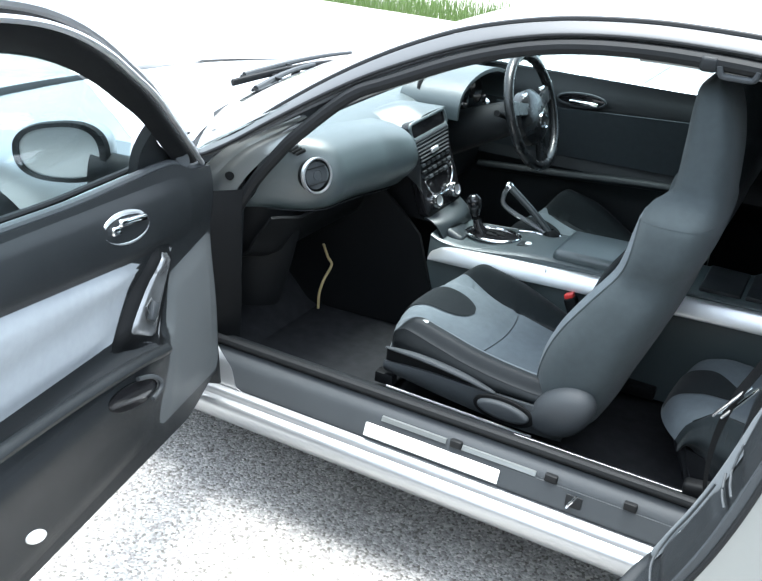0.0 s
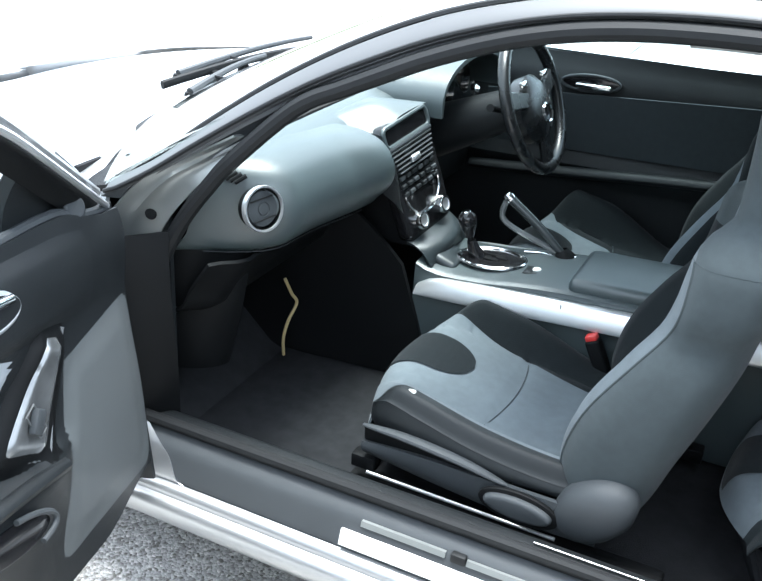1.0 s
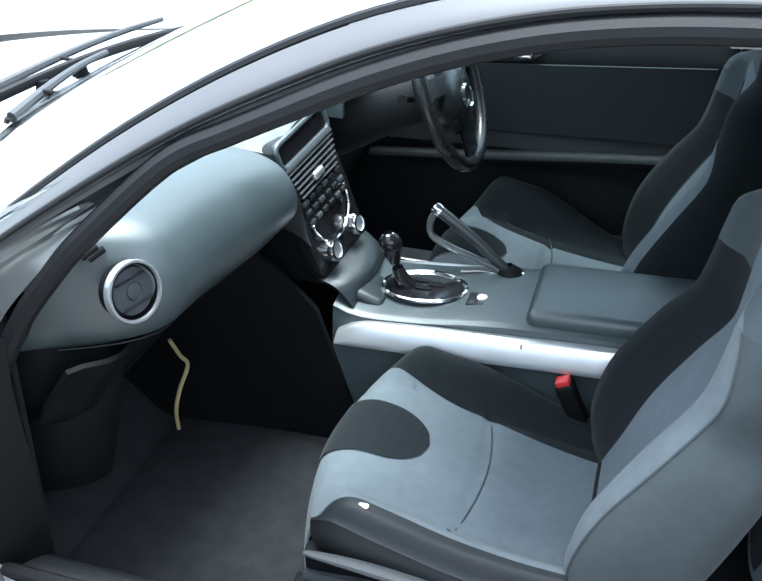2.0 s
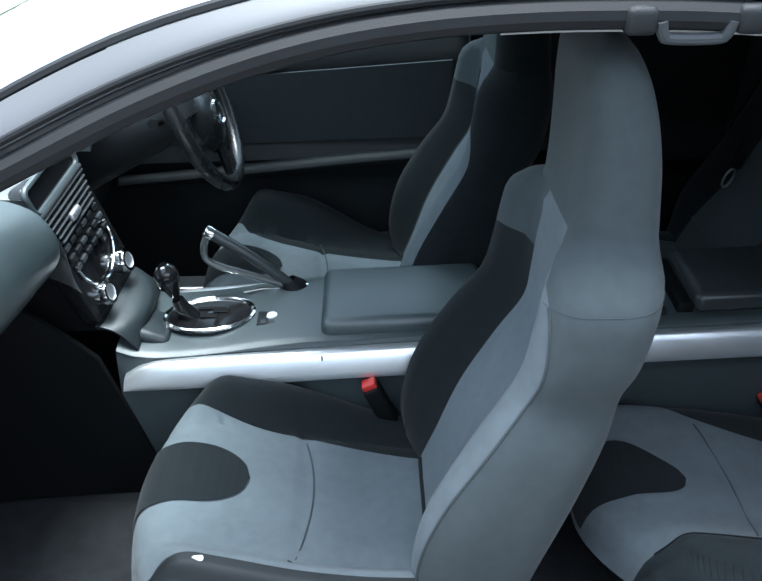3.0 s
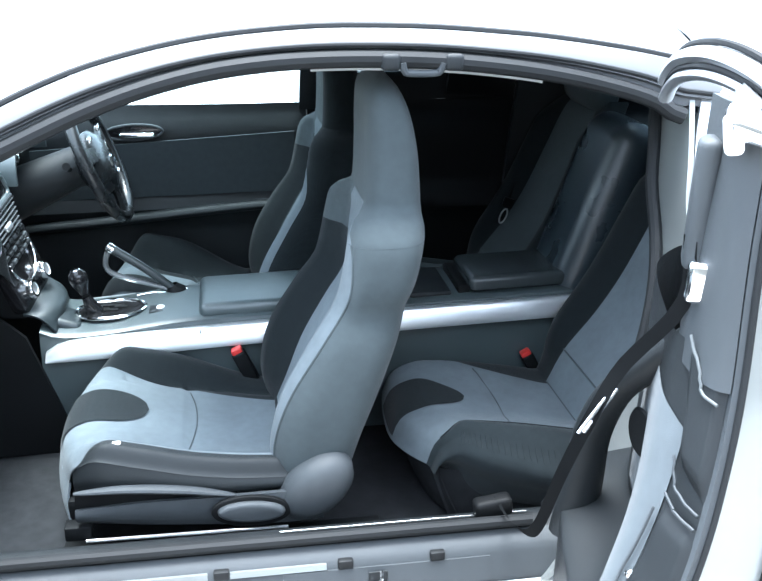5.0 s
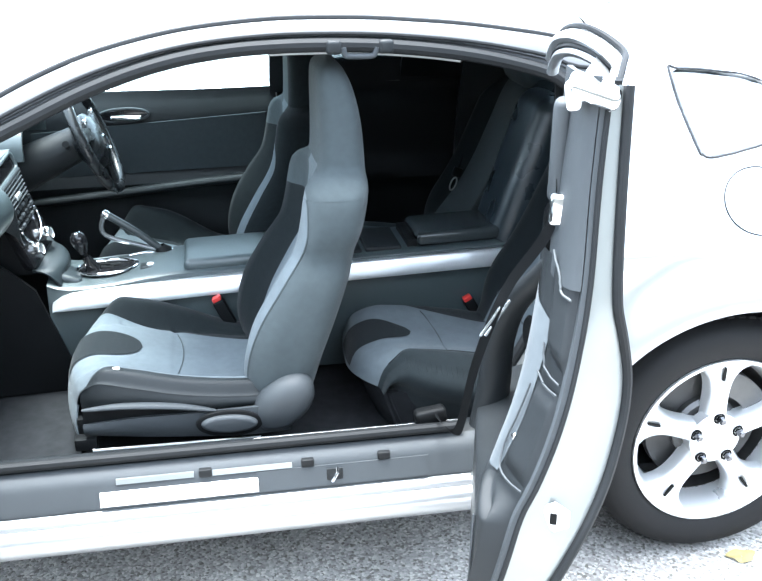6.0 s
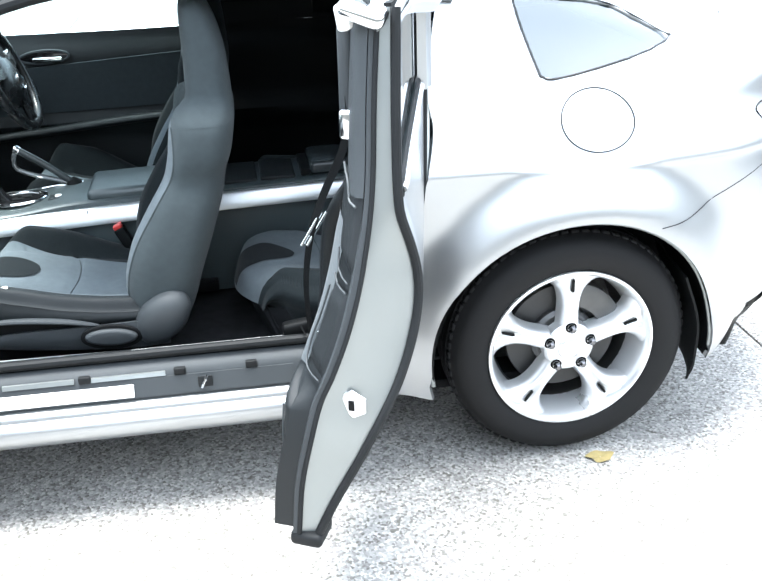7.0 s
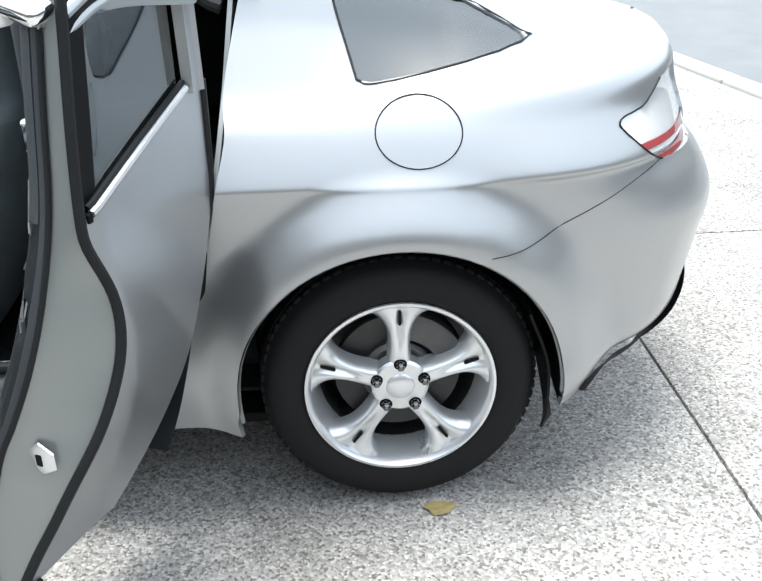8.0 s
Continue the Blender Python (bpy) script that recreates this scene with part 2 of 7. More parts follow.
def skin(rows, closed=False, caps=False, bm=None):
    """A surface through rows of points; closed joins each row's end to its start."""
    bm = bm or bmesh.new()
    vs = [[bm.verts.new(tuple(p)) for p in r] for r in rows]
    n = len(vs[0])
    for a, b in zip(vs, vs[1:]):
        for i in range(n if closed else n - 1):
            j = (i + 1) % n
            bm.faces.new((a[i], a[j], b[j], b[i]))
    if caps:
        bm.faces.new(vs[0])
        bm.faces.new(vs[-1])
    return bm


def sheet(f, nu, nv, thick=0.0):
    """The surface f(u, v) for u, v from 0 to 1, with a thickness."""
    bm = skin([[f(i / nu, j / nv) for j in range(nv + 1)] for i in range(nu + 1)])
    if thick:
        bmesh.ops.recalc_face_normals(bm, faces=bm.faces)
        bmesh.ops.solidify(bm, geom=bm.faces[:], thickness=thick)
    return bm


def tube(points, r, n=10, bm=None, closed=False, flat=1.0, up=(0, 0, 1)):
    """A round or flattened bar along a line; r: a number or a function of the way from 0 to 1."""
    p = [Vector(tuple(q)) for q in points]
    rows = []
    side = None
    for i, q in enumerate(p):
        a, b = (p[i - 1] if i or closed else p[0]), (p[(i + 1) % len(p)] if closed or i < len(p) - 1 else p[-1])
        t = (b - a).normalized()
        if side is None:
            side = t.cross(Vector(up))
            if side.length < 1e-3:
                side = t.cross(Vector((1, 0, 0)))
        side = (side - t * side.dot(t)).normalized()
        top = side.cross(t)
        rr = r(i / (len(p) - 1)) if callable(r) else r
        rows.append([q + side * (math.cos(k * math.tau / n) * rr) + top * (math.sin(k * math.tau / n) * rr * flat) for k in range(n)])
    if closed:
        rows.append(rows[0])
        bm = skin(rows, True, False, bm)
        bmesh.ops.remove_doubles(bm, verts=bm.verts, dist=1e-6)
        return bm
    return skin(rows, True, True, bm)


def box(size, at=(0, 0, 0), bevel=0.004, seg=2, m=None, bm=None):
    """A block with rounded edges; size and middle in metres, m: a pose about its middle."""
    own = bmesh.new()
    bmesh.ops.create_cube(own, size=1)
    for v in own.verts:
        v.co = Vector((v.co.x * size[0], v.co.y * size[1], v.co.z * size[2]))
    if bevel:
        bmesh.ops.bevel(own, geom=own.edges[:], offset=bevel, segments=seg, affect="EDGES", profile=0.5)
    t = Matrix.Translation(at) @ (m or Matrix())
    bmesh.ops.transform(own, matrix=t, verts=own.verts)
    return joined(own, bm)


def joined(own, bm):
    if bm is None:
        return own
    me = bpy.data.meshes.new("tmp")
    own.to_mesh(me)
    own.free()
    bm.from_mesh(me)
    bpy.data.meshes.remove(me)
    return bm


def lathe(profile, m=None, n=40, bm=None):
    """Turns (radius, height) points round the z axis; m poses the result."""
    own = skin([[(r * math.cos(k * math.tau / n), r * math.sin(k * math.tau / n), h) for k in range(n)] for r, h in profile], True)
    bmesh.ops.remove_doubles(own, verts=own.verts, dist=1e-6)
    if m is not None:
        bmesh.ops.transform(own, matrix=m, verts=own.verts)
    return joined(own, bm)


def slab(outline, depth, m=None, bevel=0.0, seg=2, bm=None):
    """A plate of the given outline in x, y, as thick as depth along z."""
    own = bmesh.new()
    vs = [own.verts.new((x, y, 0)) for x, y in outline]
    f = own.faces.new(vs)
    got = bmesh.ops.extrude_face_region(own, geom=[f])
    bmesh.ops.translate(own, vec=(0, 0, depth), verts=[v for v in got["geom"] if isinstance(v, bmesh.types.BMVert)])
    bmesh.ops.recalc_face_normals(own, faces=own.faces)
    if bevel:
        rim = [e for e in own.edges if len(e.link_faces) == 2 and abs(e.link_faces[0].normal.z) + abs(e.link_faces[1].normal.z) > 0.9
               and abs(e.link_faces[0].normal.dot(e.link_faces[1].normal)) < 0.5]
        bmesh.ops.bevel(own, geom=rim, offset=bevel, segments=seg, affect="EDGES", profile=0.5)
    if m is not None:
        bmesh.ops.transform(own, matrix=m, verts=own.verts)
    return joined(own, bm)


def rounded(w, h, r, n=6):
    """The outline of a rounded rectangle about the origin."""
    out = []
    for cx, cy, a in ((w / 2 - r, h / 2 - r, 0), (r - w / 2, h / 2 - r, 90), (r - w / 2, r - h / 2, 180), (w / 2 - r, r - h / 2, 270)):
        for k in range(n + 1):
            b = radians(a + 90 * k / n)
            out.append((cx + r * math.cos(b), cy + r * math.sin(b)))
    return out


def axes(at, x, z):
    """A pose at a point with the given x direction and z direction."""
    z = Vector(z).normalized()
    x = Vector(x)
    x = (x - z * x.dot(z)).normalized()
    y = z.cross(x)
    return Matrix.Translation(at) @ Matrix((x, y, z)).transposed().to_4x4()


# ---- ground: concrete slabs, kerb, road, verge ----
ground = part("ground", sheet(lambda u, v: (-400 + 800 * u, -400 + 800 * v, -0.14), 4, 4), PALE)
tagged(ground, "pale sunlit ground reaching the horizon", "ground", kind="structure")
driveway = tagged(empty("driveway"), "exposed-aggregate concrete driveway with narrow saw-cut joints", "driveway", kind="structure")
XS = (-9.0, -5.4, -2.3, 0.83)
YS = (-7.0, -4.0, 0.67, 4.0, 7.5)


def kerb_x(y):
    """The driveway's slanting end, where the kerb begins."""
    return 2.48 - 0.196 * (y - 2.57)


for j in range(4):
    y0, y1 = YS[j] + 0.004, YS[j + 1] - 0.004
    for i in range(3):
        w = XS[i + 1] - XS[i] - 0.008
        part("slab", box((w, y1 - y0, 0.12), ((XS[i] + XS[i + 1]) / 2, (y0 + y1) / 2, -0.06), 0.004, 2), PEBBLES, driveway)
    part("slab", slab([(0.834, y0), (kerb_x(y0), y0), (kerb_x(y1), y1), (0.834, y1)], 0.12, Matrix.Translation((0, 0, -0.12)), 0.004), PEBBLES, driveway)
part("joint_bed", box((12.6, 14.5, 0.02), (-2.7, 0.25, -0.13), 0), BLACK, driveway)
kerb = tagged(empty("kerb"), "pale concrete kerb edging beside the driveway", "kerb", kind="structure")
for k in range(15):
    y = -6.5 + k
    part("kerb_stone", box((0.16, 1.01, 0.15), (kerb_x(y) + 0.086, y, -0.045), 0.02, 3, pose(0, 0, 0, 0, 0, 11.1)), KERB, kerb)
    part("gutter", box((0.22, 1.01, 0.06), (kerb_x(y) + 0.280, y, -0.105), 0.01, 2, pose(0, 0, 0, 0, 0, 11.1)), KERB, kerb)
road = part("road", box((9.0, 60.0, 0.06), (kerb_x(0) + 4.95, 0, -0.11), 0, 2, pose(0, 0, 0, 0, 0, 11.1)), ASPHALT)
tagged(road, "smooth pale grey asphalt road beyond the kerb", "road", kind="structure")
# unseen wall, added to block low sky and darken reflections in the paint
wall = part("unseen_wall_yard", box((60.0, 0.25, 3.6), (-2.0, -8.0, 1.6), 0.02), RENDER)
tagged(wall, "unseen plain wall, added to block the low sky", "wall", kind="structure")

# a second unseen wall, added so the bumper corner mirrors something dark
across = part("unseen_wall_road", box((0.25, 40.0, 5.0), (14.0, 0.0, 2.3), 0.02), RENDER)
tagged(across, "unseen plain wall, added for dark reflections in the tail", "wall", kind="structure")


def verge():
    """Tufts of grass along the far edge of the driveway."""
    rnd = random.Random(4)
    bm = bmesh.new()
    for _ in range(6000):
        x, y = rnd.uniform(-9, -4.6), 7.75 + abs(rnd.gauss(0, 1.2))
        h, a = rnd.uniform(0.04, 0.12), rnd.uniform(0, math.tau)
        dx, dy = math.cos(a) * 0.006, math.sin(a) * 0.006
        lean = (rnd.gauss(0, 0.03), rnd.gauss(0, 0.03))
        z = -0.14
        bm.faces.new([bm.verts.new(p) for p in ((x - dx, y - dy, z), (x + dx, y + dy, z), (x + lean[0], y + lean[1], z + 0.1 + h))])
    return bm


tagged(part("grass", verge(), GRASS, flip=False), "patchy green grass on the verge past the driveway", "grass", kind="stuff")


# ---- the car ----
CY = -0.05                      # the car's middle line
car = tagged(empty("car"), "silver sports coupe with both nearside doors open and grey cloth seats", "car")

# height of the door opening's upper edge and of the roof's edge along the car
OPEN_Z = ((-1.97, 0.83), (-1.9, 0.872), (-1.7, 0.992), (-1.6, 1.05), (-1.5, 1.097), (-1.4, 1.142), (-1.3, 1.178), (-1.2, 1.203),
          (-1.1, 1.217), (-1.0, 1.223), (-0.9, 1.224), (-0.8, 1.221), (-0.7, 1.213), (-0.6, 1.20), (-0.5, 1.18), (-0.4, 1.15), (-0.36, 1.12))
EDGE_Z = ((-2.0, 0.86), (-1.9, 0.915), (-1.8, 0.99), (-1.7, 1.06), (-1.6, 1.12), (-1.5, 1.17), (-1.4, 1.21), (-1.3, 1.238), (-1.2, 1.258),
          (-1.1, 1.27), (-1.0, 1.277), (-0.9, 1.278), (-0.8, 1.276), (-0.7, 1.27), (-0.6, 1.262), (-0.5, 1.25), (-0.4, 1.235), (-0.25, 1.205))
# the body side's distance from y = 0 by height
SIDE_Y = ((0.19, -0.79), (0.24, -0.84), (0.32, -0.846), (0.45, -0.852), (0.60, -0.86), (0.72, -0.853), (0.82, -0.822), (0.90, -0.776),
          (0.98, -0.71), (1.06, -0.675), (1.14, -0.635), (1.20, -0.602), (1.25, -0.575), (1.30, -0.53))


def side_y(z):
    return curve(z, SIDE_Y)


def lean_y(z):
    """The plane in which the roof rail and the door frames lie."""
    return -0.59 - 0.42 * (1.2 - z)


# -- quarter panel, boot and bumper: one sweep round the tail, opened for the wheel, the window and the lamp --
ARCH_X, ARCH_Z, ARCH_R = 0.0, 0.315, 0.368
# height, side distance, rearmost x, and front edge of each line round the tail
TAIL_LINES = ((0.215, -0.800, 0.745, -0.60), (0.30, -0.798, 0.795, -0.57), (0.42, -0.793, 0.835, -0.51), (0.54, -0.799, 0.862, -0.455), (0.64, -0.811, 0.875, -0.415),
              (0.72, -0.827, 0.850, -0.393), (0.785, -0.836, 0.800, -0.378), (0.815, -0.832, 0.787, -0.371), (0.90, -0.785, 0.775, -0.35))


def tail_line(k, u):
    """Point u, from the door's shut line (0) to the middle of the tail (1), on line k."""
    z, y, xe, xf = TAIL_LINES[k]
    x0 = 0.12
    if u < 0.6:
        return np.array((xf + (x0 - xf) * u / 0.6, y, z))
    a = (u - 0.6) / 0.4 * math.pi / 2
    e = 2 / (2.9 - 0.5 * step(0.6, 0.9, z))
    lift = (0.105, 0.060, 0.020)[k] * step(0.60, 0.74, u) if k < 3 else 0.0       # the bumper's lower edge rises to the rear
    # the bumper stands proud low down and is undercut beneath its shoulder
    w = step(0.60, 0.67, u)
    out = (0.0, 0.012, 0.002, -0.002, 0.0, -0.006, -0.006, 0.007, 0.0)[k] * w
    return np.array((x0 + (xe - x0 + out) * math.sin(a) ** e, CY + (y - out - CY) * math.cos(a) ** e, z + lift))


def deck_line(k, u):
    """The lines above the waist, which turn from the roof to the boot lid."""
    if k == 0:      # under the quarter window, then the boot's rim
        p = tail_line(len(TAIL_LINES) - 1, u)
        return np.array((p[0] - 0.012 * step(0.6, 1, u), p[1] + (0.062 if u < 0.6 else 0.062 * (1 - (u - 0.6) / 0.4)), 0.975 - 0.010 * step(0.3, 1, u)))
    xf, y0, z0, xe, ye, ze = ((-0.325, -0.648, 1.09, 0.755, -0.60, 0.990), (-0.30, -0.595, 1.185, 0.745, -0.53, 0.996), (-0.28, -0.50, 1.262, 0.735, -0.44, 1.000),
                              (-0.28, -0.30, 1.295, 0.73, -0.27, 1.003), (-0.28, CY, 1.31, 0.73, CY, 1.004))[k - 1]
    x0, a = 0.12, max(0.0, u - 0.6) / 0.4 * math.pi / 2
    y = y0 + (ye - y0) * step(0.2, 0.8, u)
    if u < 0.6:
        x = xf + (x0 - xf) * u / 0.6
    else:
        x = x0 + (xe - x0) * math.sin(a) ** (2 / 2.4)
        y = CY + (y - CY) * math.cos(a) ** (2 / 2.4)
    return np.array((x, y, z0 + (ze - z0) * step(-0.30, 0.62, x) ** 1.05))


def flare(p):
    """Wheel-arch flare: pushes the skin out round the arch."""
    r = math.hypot(p[0] - ARCH_X - 0.01, p[2] - ARCH_Z)
    b = 0.082 * 0.5 * (1 + math.cos(math.pi * min(1.0, max(0.0, (r - 0.360) / 0.165))))
    b *= (1 - step(0.84, 0.90, p[2])) * step(-0.54, -0.26, p[0])
    return np.array((p[0], p[1] - b, p[2]))


def tail_skin(u, v):
    """v runs from the sill (0) to the roof's middle (1)."""
    n = len(TAIL_LINES) + 6
    s = v * (n - 1)
    k = min(int(s), n - 2)
    f = s - k
    q = [tail_line(j, u) if j < len(TAIL_LINES) else deck_line(j - len(TAIL_LINES), u)
         for j in (max(k - 1, 0), k, k + 1, min(k + 2, n - 1))]
    a, b, c, d = q
    p = 0.5 * (2 * b + (c - a) * f + (2 * a - 5 * b + 4 * c - d) * f * f + (3 * b - a - 3 * c + d) * f ** 3)
    return flare(p)


WINDOW = [(-0.075, 0.992), (-0.118, 1.155), (-0.09, 1.163), (0.02, 1.15), (0.17, 1.118), (0.30, 1.050), (0.31, 1.035), (0.10, 1.003), (-0.04, 0.985)]
LAMP = [(0.488, 0.880), (0.500, 0.864), (0.545, 0.826), (0.588, 0.794), (0.615, 0.782), (0.76, 0.765), (0.90, 0.768), (0.90, 0.952), (0.70, 0.952), (0.622, 0.940), (0.570, 0.902), (0.508, 0.890)]


def inside(x, y, poly):
    hit = False
    for (ax, ay), (bx, by) in zip(poly, poly[1:] + poly[:1]):
        if (ay > y) != (by > y) and x < (bx - ax) * (y - ay) / (by - ay) + ax:
            hit = not hit
    return hit


def nearest(x, y, poly):
    best = None
    for (ax, ay), (bx, by) in zip(poly, poly[1:] + poly[:1]):
        d = (bx - ax) ** 2 + (by - ay) ** 2
        f = min(1, max(0, ((x - ax) * (bx - ax) + (y - ay) * (by - ay)) / d))
        q = (ax + f * (bx - ax), ay + f * (by - ay))
        e = math.hypot(q[0] - x, q[1] - y)
        if best is None or e < best[0]:
            best = (e, q)
    return best[1]


ARCH = [(ARCH_X + ARCH_R * math.cos(radians(a)) * (1.0 if a < 190 else 1.03), ARCH_Z + ARCH_R * math.sin(radians(a))) for a in range(-40, 221, 5)] + [(-0.36, 0.0), (0.36, 0.0)]
REGIONS = {"arch": ARCH, "window": WINDOW, "lamp": LAMP}


def region(p):
    for name, poly in REGIONS.items():
        if name == "arch" and p[1] > -0.6:
            continue
        if name == "window" and p[1] > -0.35:
            continue
        if name == "lamp" and p[1] > -0.42:
            continue
        if inside(p[0], p[2], poly):
            return name
    return ""


def back_glass(p):
    return p[1] > -0.30 - 0.04 * step(1.25, 1.0, p[2]) and -0.18 < p[0] < 0.31 and p[2] > 0.98


def tail_panels():
    """Splits the sweep into the painted skin, the quarter window, the tail lamp and the rear glass."""
    nu, nv = 150, 130
    pts = [[tail_skin(i / nu, j / nv) for j in range(nv + 1)] for i in range(nu + 1)]
    faces = {"": [], "window": [], "lamp": [], "glass": []}
    for i in range(nu):
        for j in range(nv):
            c = (pts[i][j] + pts[i + 1][j] + pts[i + 1][j + 1] + pts[i][j + 1]) / 4
            r = region(c)
            if r == "" and back_glass(c):
                r = "glass"
            if r != "arch":
                faces[r].append((i, j))
    owner = {}
    for r, fs in faces.items():
        for i, j in fs:
            for q in ((i, j), (i + 1, j), (i + 1, j + 1), (i, j + 1)):
                owner.setdefault(q, set()).add(r)
    full = {}
    for i in range(nu):
        for j in range(nv):
            for q in ((i, j), (i + 1, j), (i + 1, j + 1), (i, j + 1)):
                full[q] = full.get(q, 0) + 1
    have = {}
    for fs in faces.values():
        for i, j in fs:
            for q in ((i, j), (i + 1, j), (i + 1, j + 1), (i, j + 1)):
                have[q] = have.get(q, 0) + 1
    smooth, snapped = pts, [list(row) for row in pts]
    for (i, j), rs in owner.items():
        p = pts[i][j]
        name = "arch" if have[(i, j)] < full[(i, j)] else "window" if {"", "window"} <= rs else "lamp" if {"", "lamp"} <= rs else ""
        if name:
            x, z = nearest(p[0], p[2], REGIONS[name])
            if math.hypot(x - p[0], z - p[2]) > 0.03:
                continue
            gu = pts[min(i + 1, nu)][j] - pts[max(i - 1, 0)][j]
            gv = pts[i][min(j + 1, nv)] - pts[i][max(j - 1, 0)]
            d = gu[0] * gv[2] - gu[2] * gv[0]
            a, b = ((x - p[0]) * gv[2] - (z - p[2]) * gv[0]) / d, (gu[0] * (z - p[2]) - gu[2] * (x - p[0])) / d
            snapped[i][j] = np.array((x, p[1] + (a * gu[1] + b * gv[1] if abs(a) + abs(b) < 2 else 0), z))
    for r in ("window", "lamp"):
        wide = set(faces[r])
        for _ in range(2):
            wide |= {(i + a, j + b) for i, j in wide for a in (-1, 0, 1) for b in (-1, 0, 1) if 0 <= i + a < nu and 0 <= j + b < nv}
        faces[r] = sorted(wide)
    out = {}
    for r, fs in faces.items():
        back = np.array({"window": (0.0, 0.006, -0.002), "lamp": (-0.006, 0.006, 0.0)}.get(r, (0.0, 0.0, 0.0)))
        pts = [[p + back for p in row] for row in smooth] if r in ("window", "lamp") else snapped
        bm, seen = bmesh.new(), {}
        for i, j in fs:
            q = []
            for k in ((i, j), (i + 1, j), (i + 1, j + 1), (i, j + 1)):
                if k not in seen:
                    seen[k] = bm.verts.new(tuple(pts[k[0]][k[1]]))
                q.append(seen[k])
            bm.faces.new(q)
        bmesh.ops.recalc_face_normals(bm, faces=bm.faces)
        out[r] = bm
    return out


tail = tail_panels()
TAIL_XYZ = np.array([p for p in (tail_skin(i / 220, j / 220) for i in range(221) for j in range(221)) if p[1] < -0.42])
for half in (1, -1):
    for r, (name, mat, label, depth) in {"": ("quarter_panel", SILVER, "glossy silver painted rear quarter and tail", 0.012),
                                         "window": ("quarter_window", SMOKE, "small tinted rear quarter window", 0.004),
                                         "lamp": ("tail_lamp", LENS_CLEAR, "clear tail lamp with red bands", 0.01),
                                         "glass": ("rear_window", DUSK, "sloping tinted rear window", 0.004)}.items():
        bm = tail[r].copy()
        if half < 0:
            for v in bm.verts:
                v.co.y = 2 * CY - v.co.y
            bmesh.ops.reverse_faces(bm, faces=bm.faces)
        bmesh.ops.recalc_face_normals(bm, faces=bm.faces)
        bmesh.ops.solidify(bm, geom=bm.faces[:], thickness=depth)
        ob = part(name, bm, mat, car, label, 50)
        if name == "tail_lamp" and half > 0:
            for z0, z1 in ((0.778, 0.792), (0.815, 0.828)):
                band = tail["lamp"].copy()
                bmesh.ops.delete(band, geom=[f for f in band.faces if not z0 < f.calc_center_median().z < z1], context="FACES")
                for v in band.verts:
                    v.co += Vector((0.002, -0.003, 0))
                part("red_band", band, LENS_RED, ob, "red reflector band", 50)

# -- seams on the tail: fuel lid, bumper line, window surround --
def on_side(x, z, out=0.0):
    """The skin's point at x, z on the near side."""
    d = (TAIL_XYZ[:, 0] - x) ** 2 + (TAIL_XYZ[:, 2] - z) ** 2
    k = np.argsort(d)[:5]
    w = 1 / (d[k] + 1e-7)
    return Vector((x, float((TAIL_XYZ[k, 1] * w).sum() / w.sum()) - out, z))


fuel = part("fuel_lid_gap", tube([on_side(0.046 + 0.090 * math.cos(a), 0.898 + 0.066 * math.sin(a), 0.0015)
                                  for a in np.linspace(0, math.tau, 48, endpoint=False)], 0.0014, 6, closed=True), RUBBER, car, "thin dark gap round the fuel lid")
part("bumper_gap", tube([on_side(x, z, 0.0003) for x, z in spline([(0.187, 0.652), (0.271, 0.662), (0.351, 0.688), (0.451, 0.730), (0.530, 0.762), (0.606, 0.784)], 24)], 0.0010, 6), RUBBER, car)
part("lamp_gap", tube([on_side(x, z, 0.001) for x, z in spline([(0.622, 0.940), (0.570, 0.902), (0.508, 0.890), (0.490, 0.880), (0.500, 0.864), (0.545, 0.826), (0.588, 0.794), (0.612, 0.782)], 30)], 0.0022, 6), RUBBER, car, "dark edge round the tail lamp")
part("window_seal", tube([on_side(x, z, 0.001) for x, z in spline(WINDOW + WINDOW[:1], 60)], 0.0028, 6), GLOSSB, car, "black edge round the quarter window")

# -- wheel-arch liner and lip --
liner = skin([[(ARCH_X + r * math.cos(a), y, ARCH_Z + r * math.sin(a)) for a in np.linspace(radians(-8), radians(186), 40)]
              for r, y in ((0.366, -0.868), (0.372, -0.80), (0.380, -0.72), (0.378, -0.61), (0.20, -0.60), (0.02, -0.60))])
part("arch_liner", liner, BLACK, car, "black wheel-arch liner")
part("arch_lip", tube([on_side(ARCH_X + 0.367 * math.cos(a), ARCH_Z + 0.367 * math.sin(a), -0.012) for a in np.linspace(radians(-2), radians(190), 40)], 0.006, 8), JAMB, car)


def flap_mesh():
    """A curved rubber flap behind the wheel, following the arch."""
    def f(u, v):
        z = 0.190 + (0.50 - 0.190) * u
        x = curve(z, ((0.19, 0.366), (0.25, 0.374), (0.37, 0.370), (0.50, 0.322)))
        w = 0.05 + 0.24 * step(0, 0.25, u)
        return (x - 0.035 * (1 - v), -0.858 + v * w + 0.012 * (1 - step(0, 0.15, u)), z)
    return sheet(f, 20, 8, 0.006)


part("mud_flap", flap_mesh(), BLACK, car, "black rubber mud flap behind the rear wheel")
part("flap_clip", lathe([(0.0, 0.004), (0.006, 0.003), (0.008, 0.0)], axes((0.374, -0.862, 0.378), (1, 0, 0), (0, -1, 0)), 14), CHROME, car)


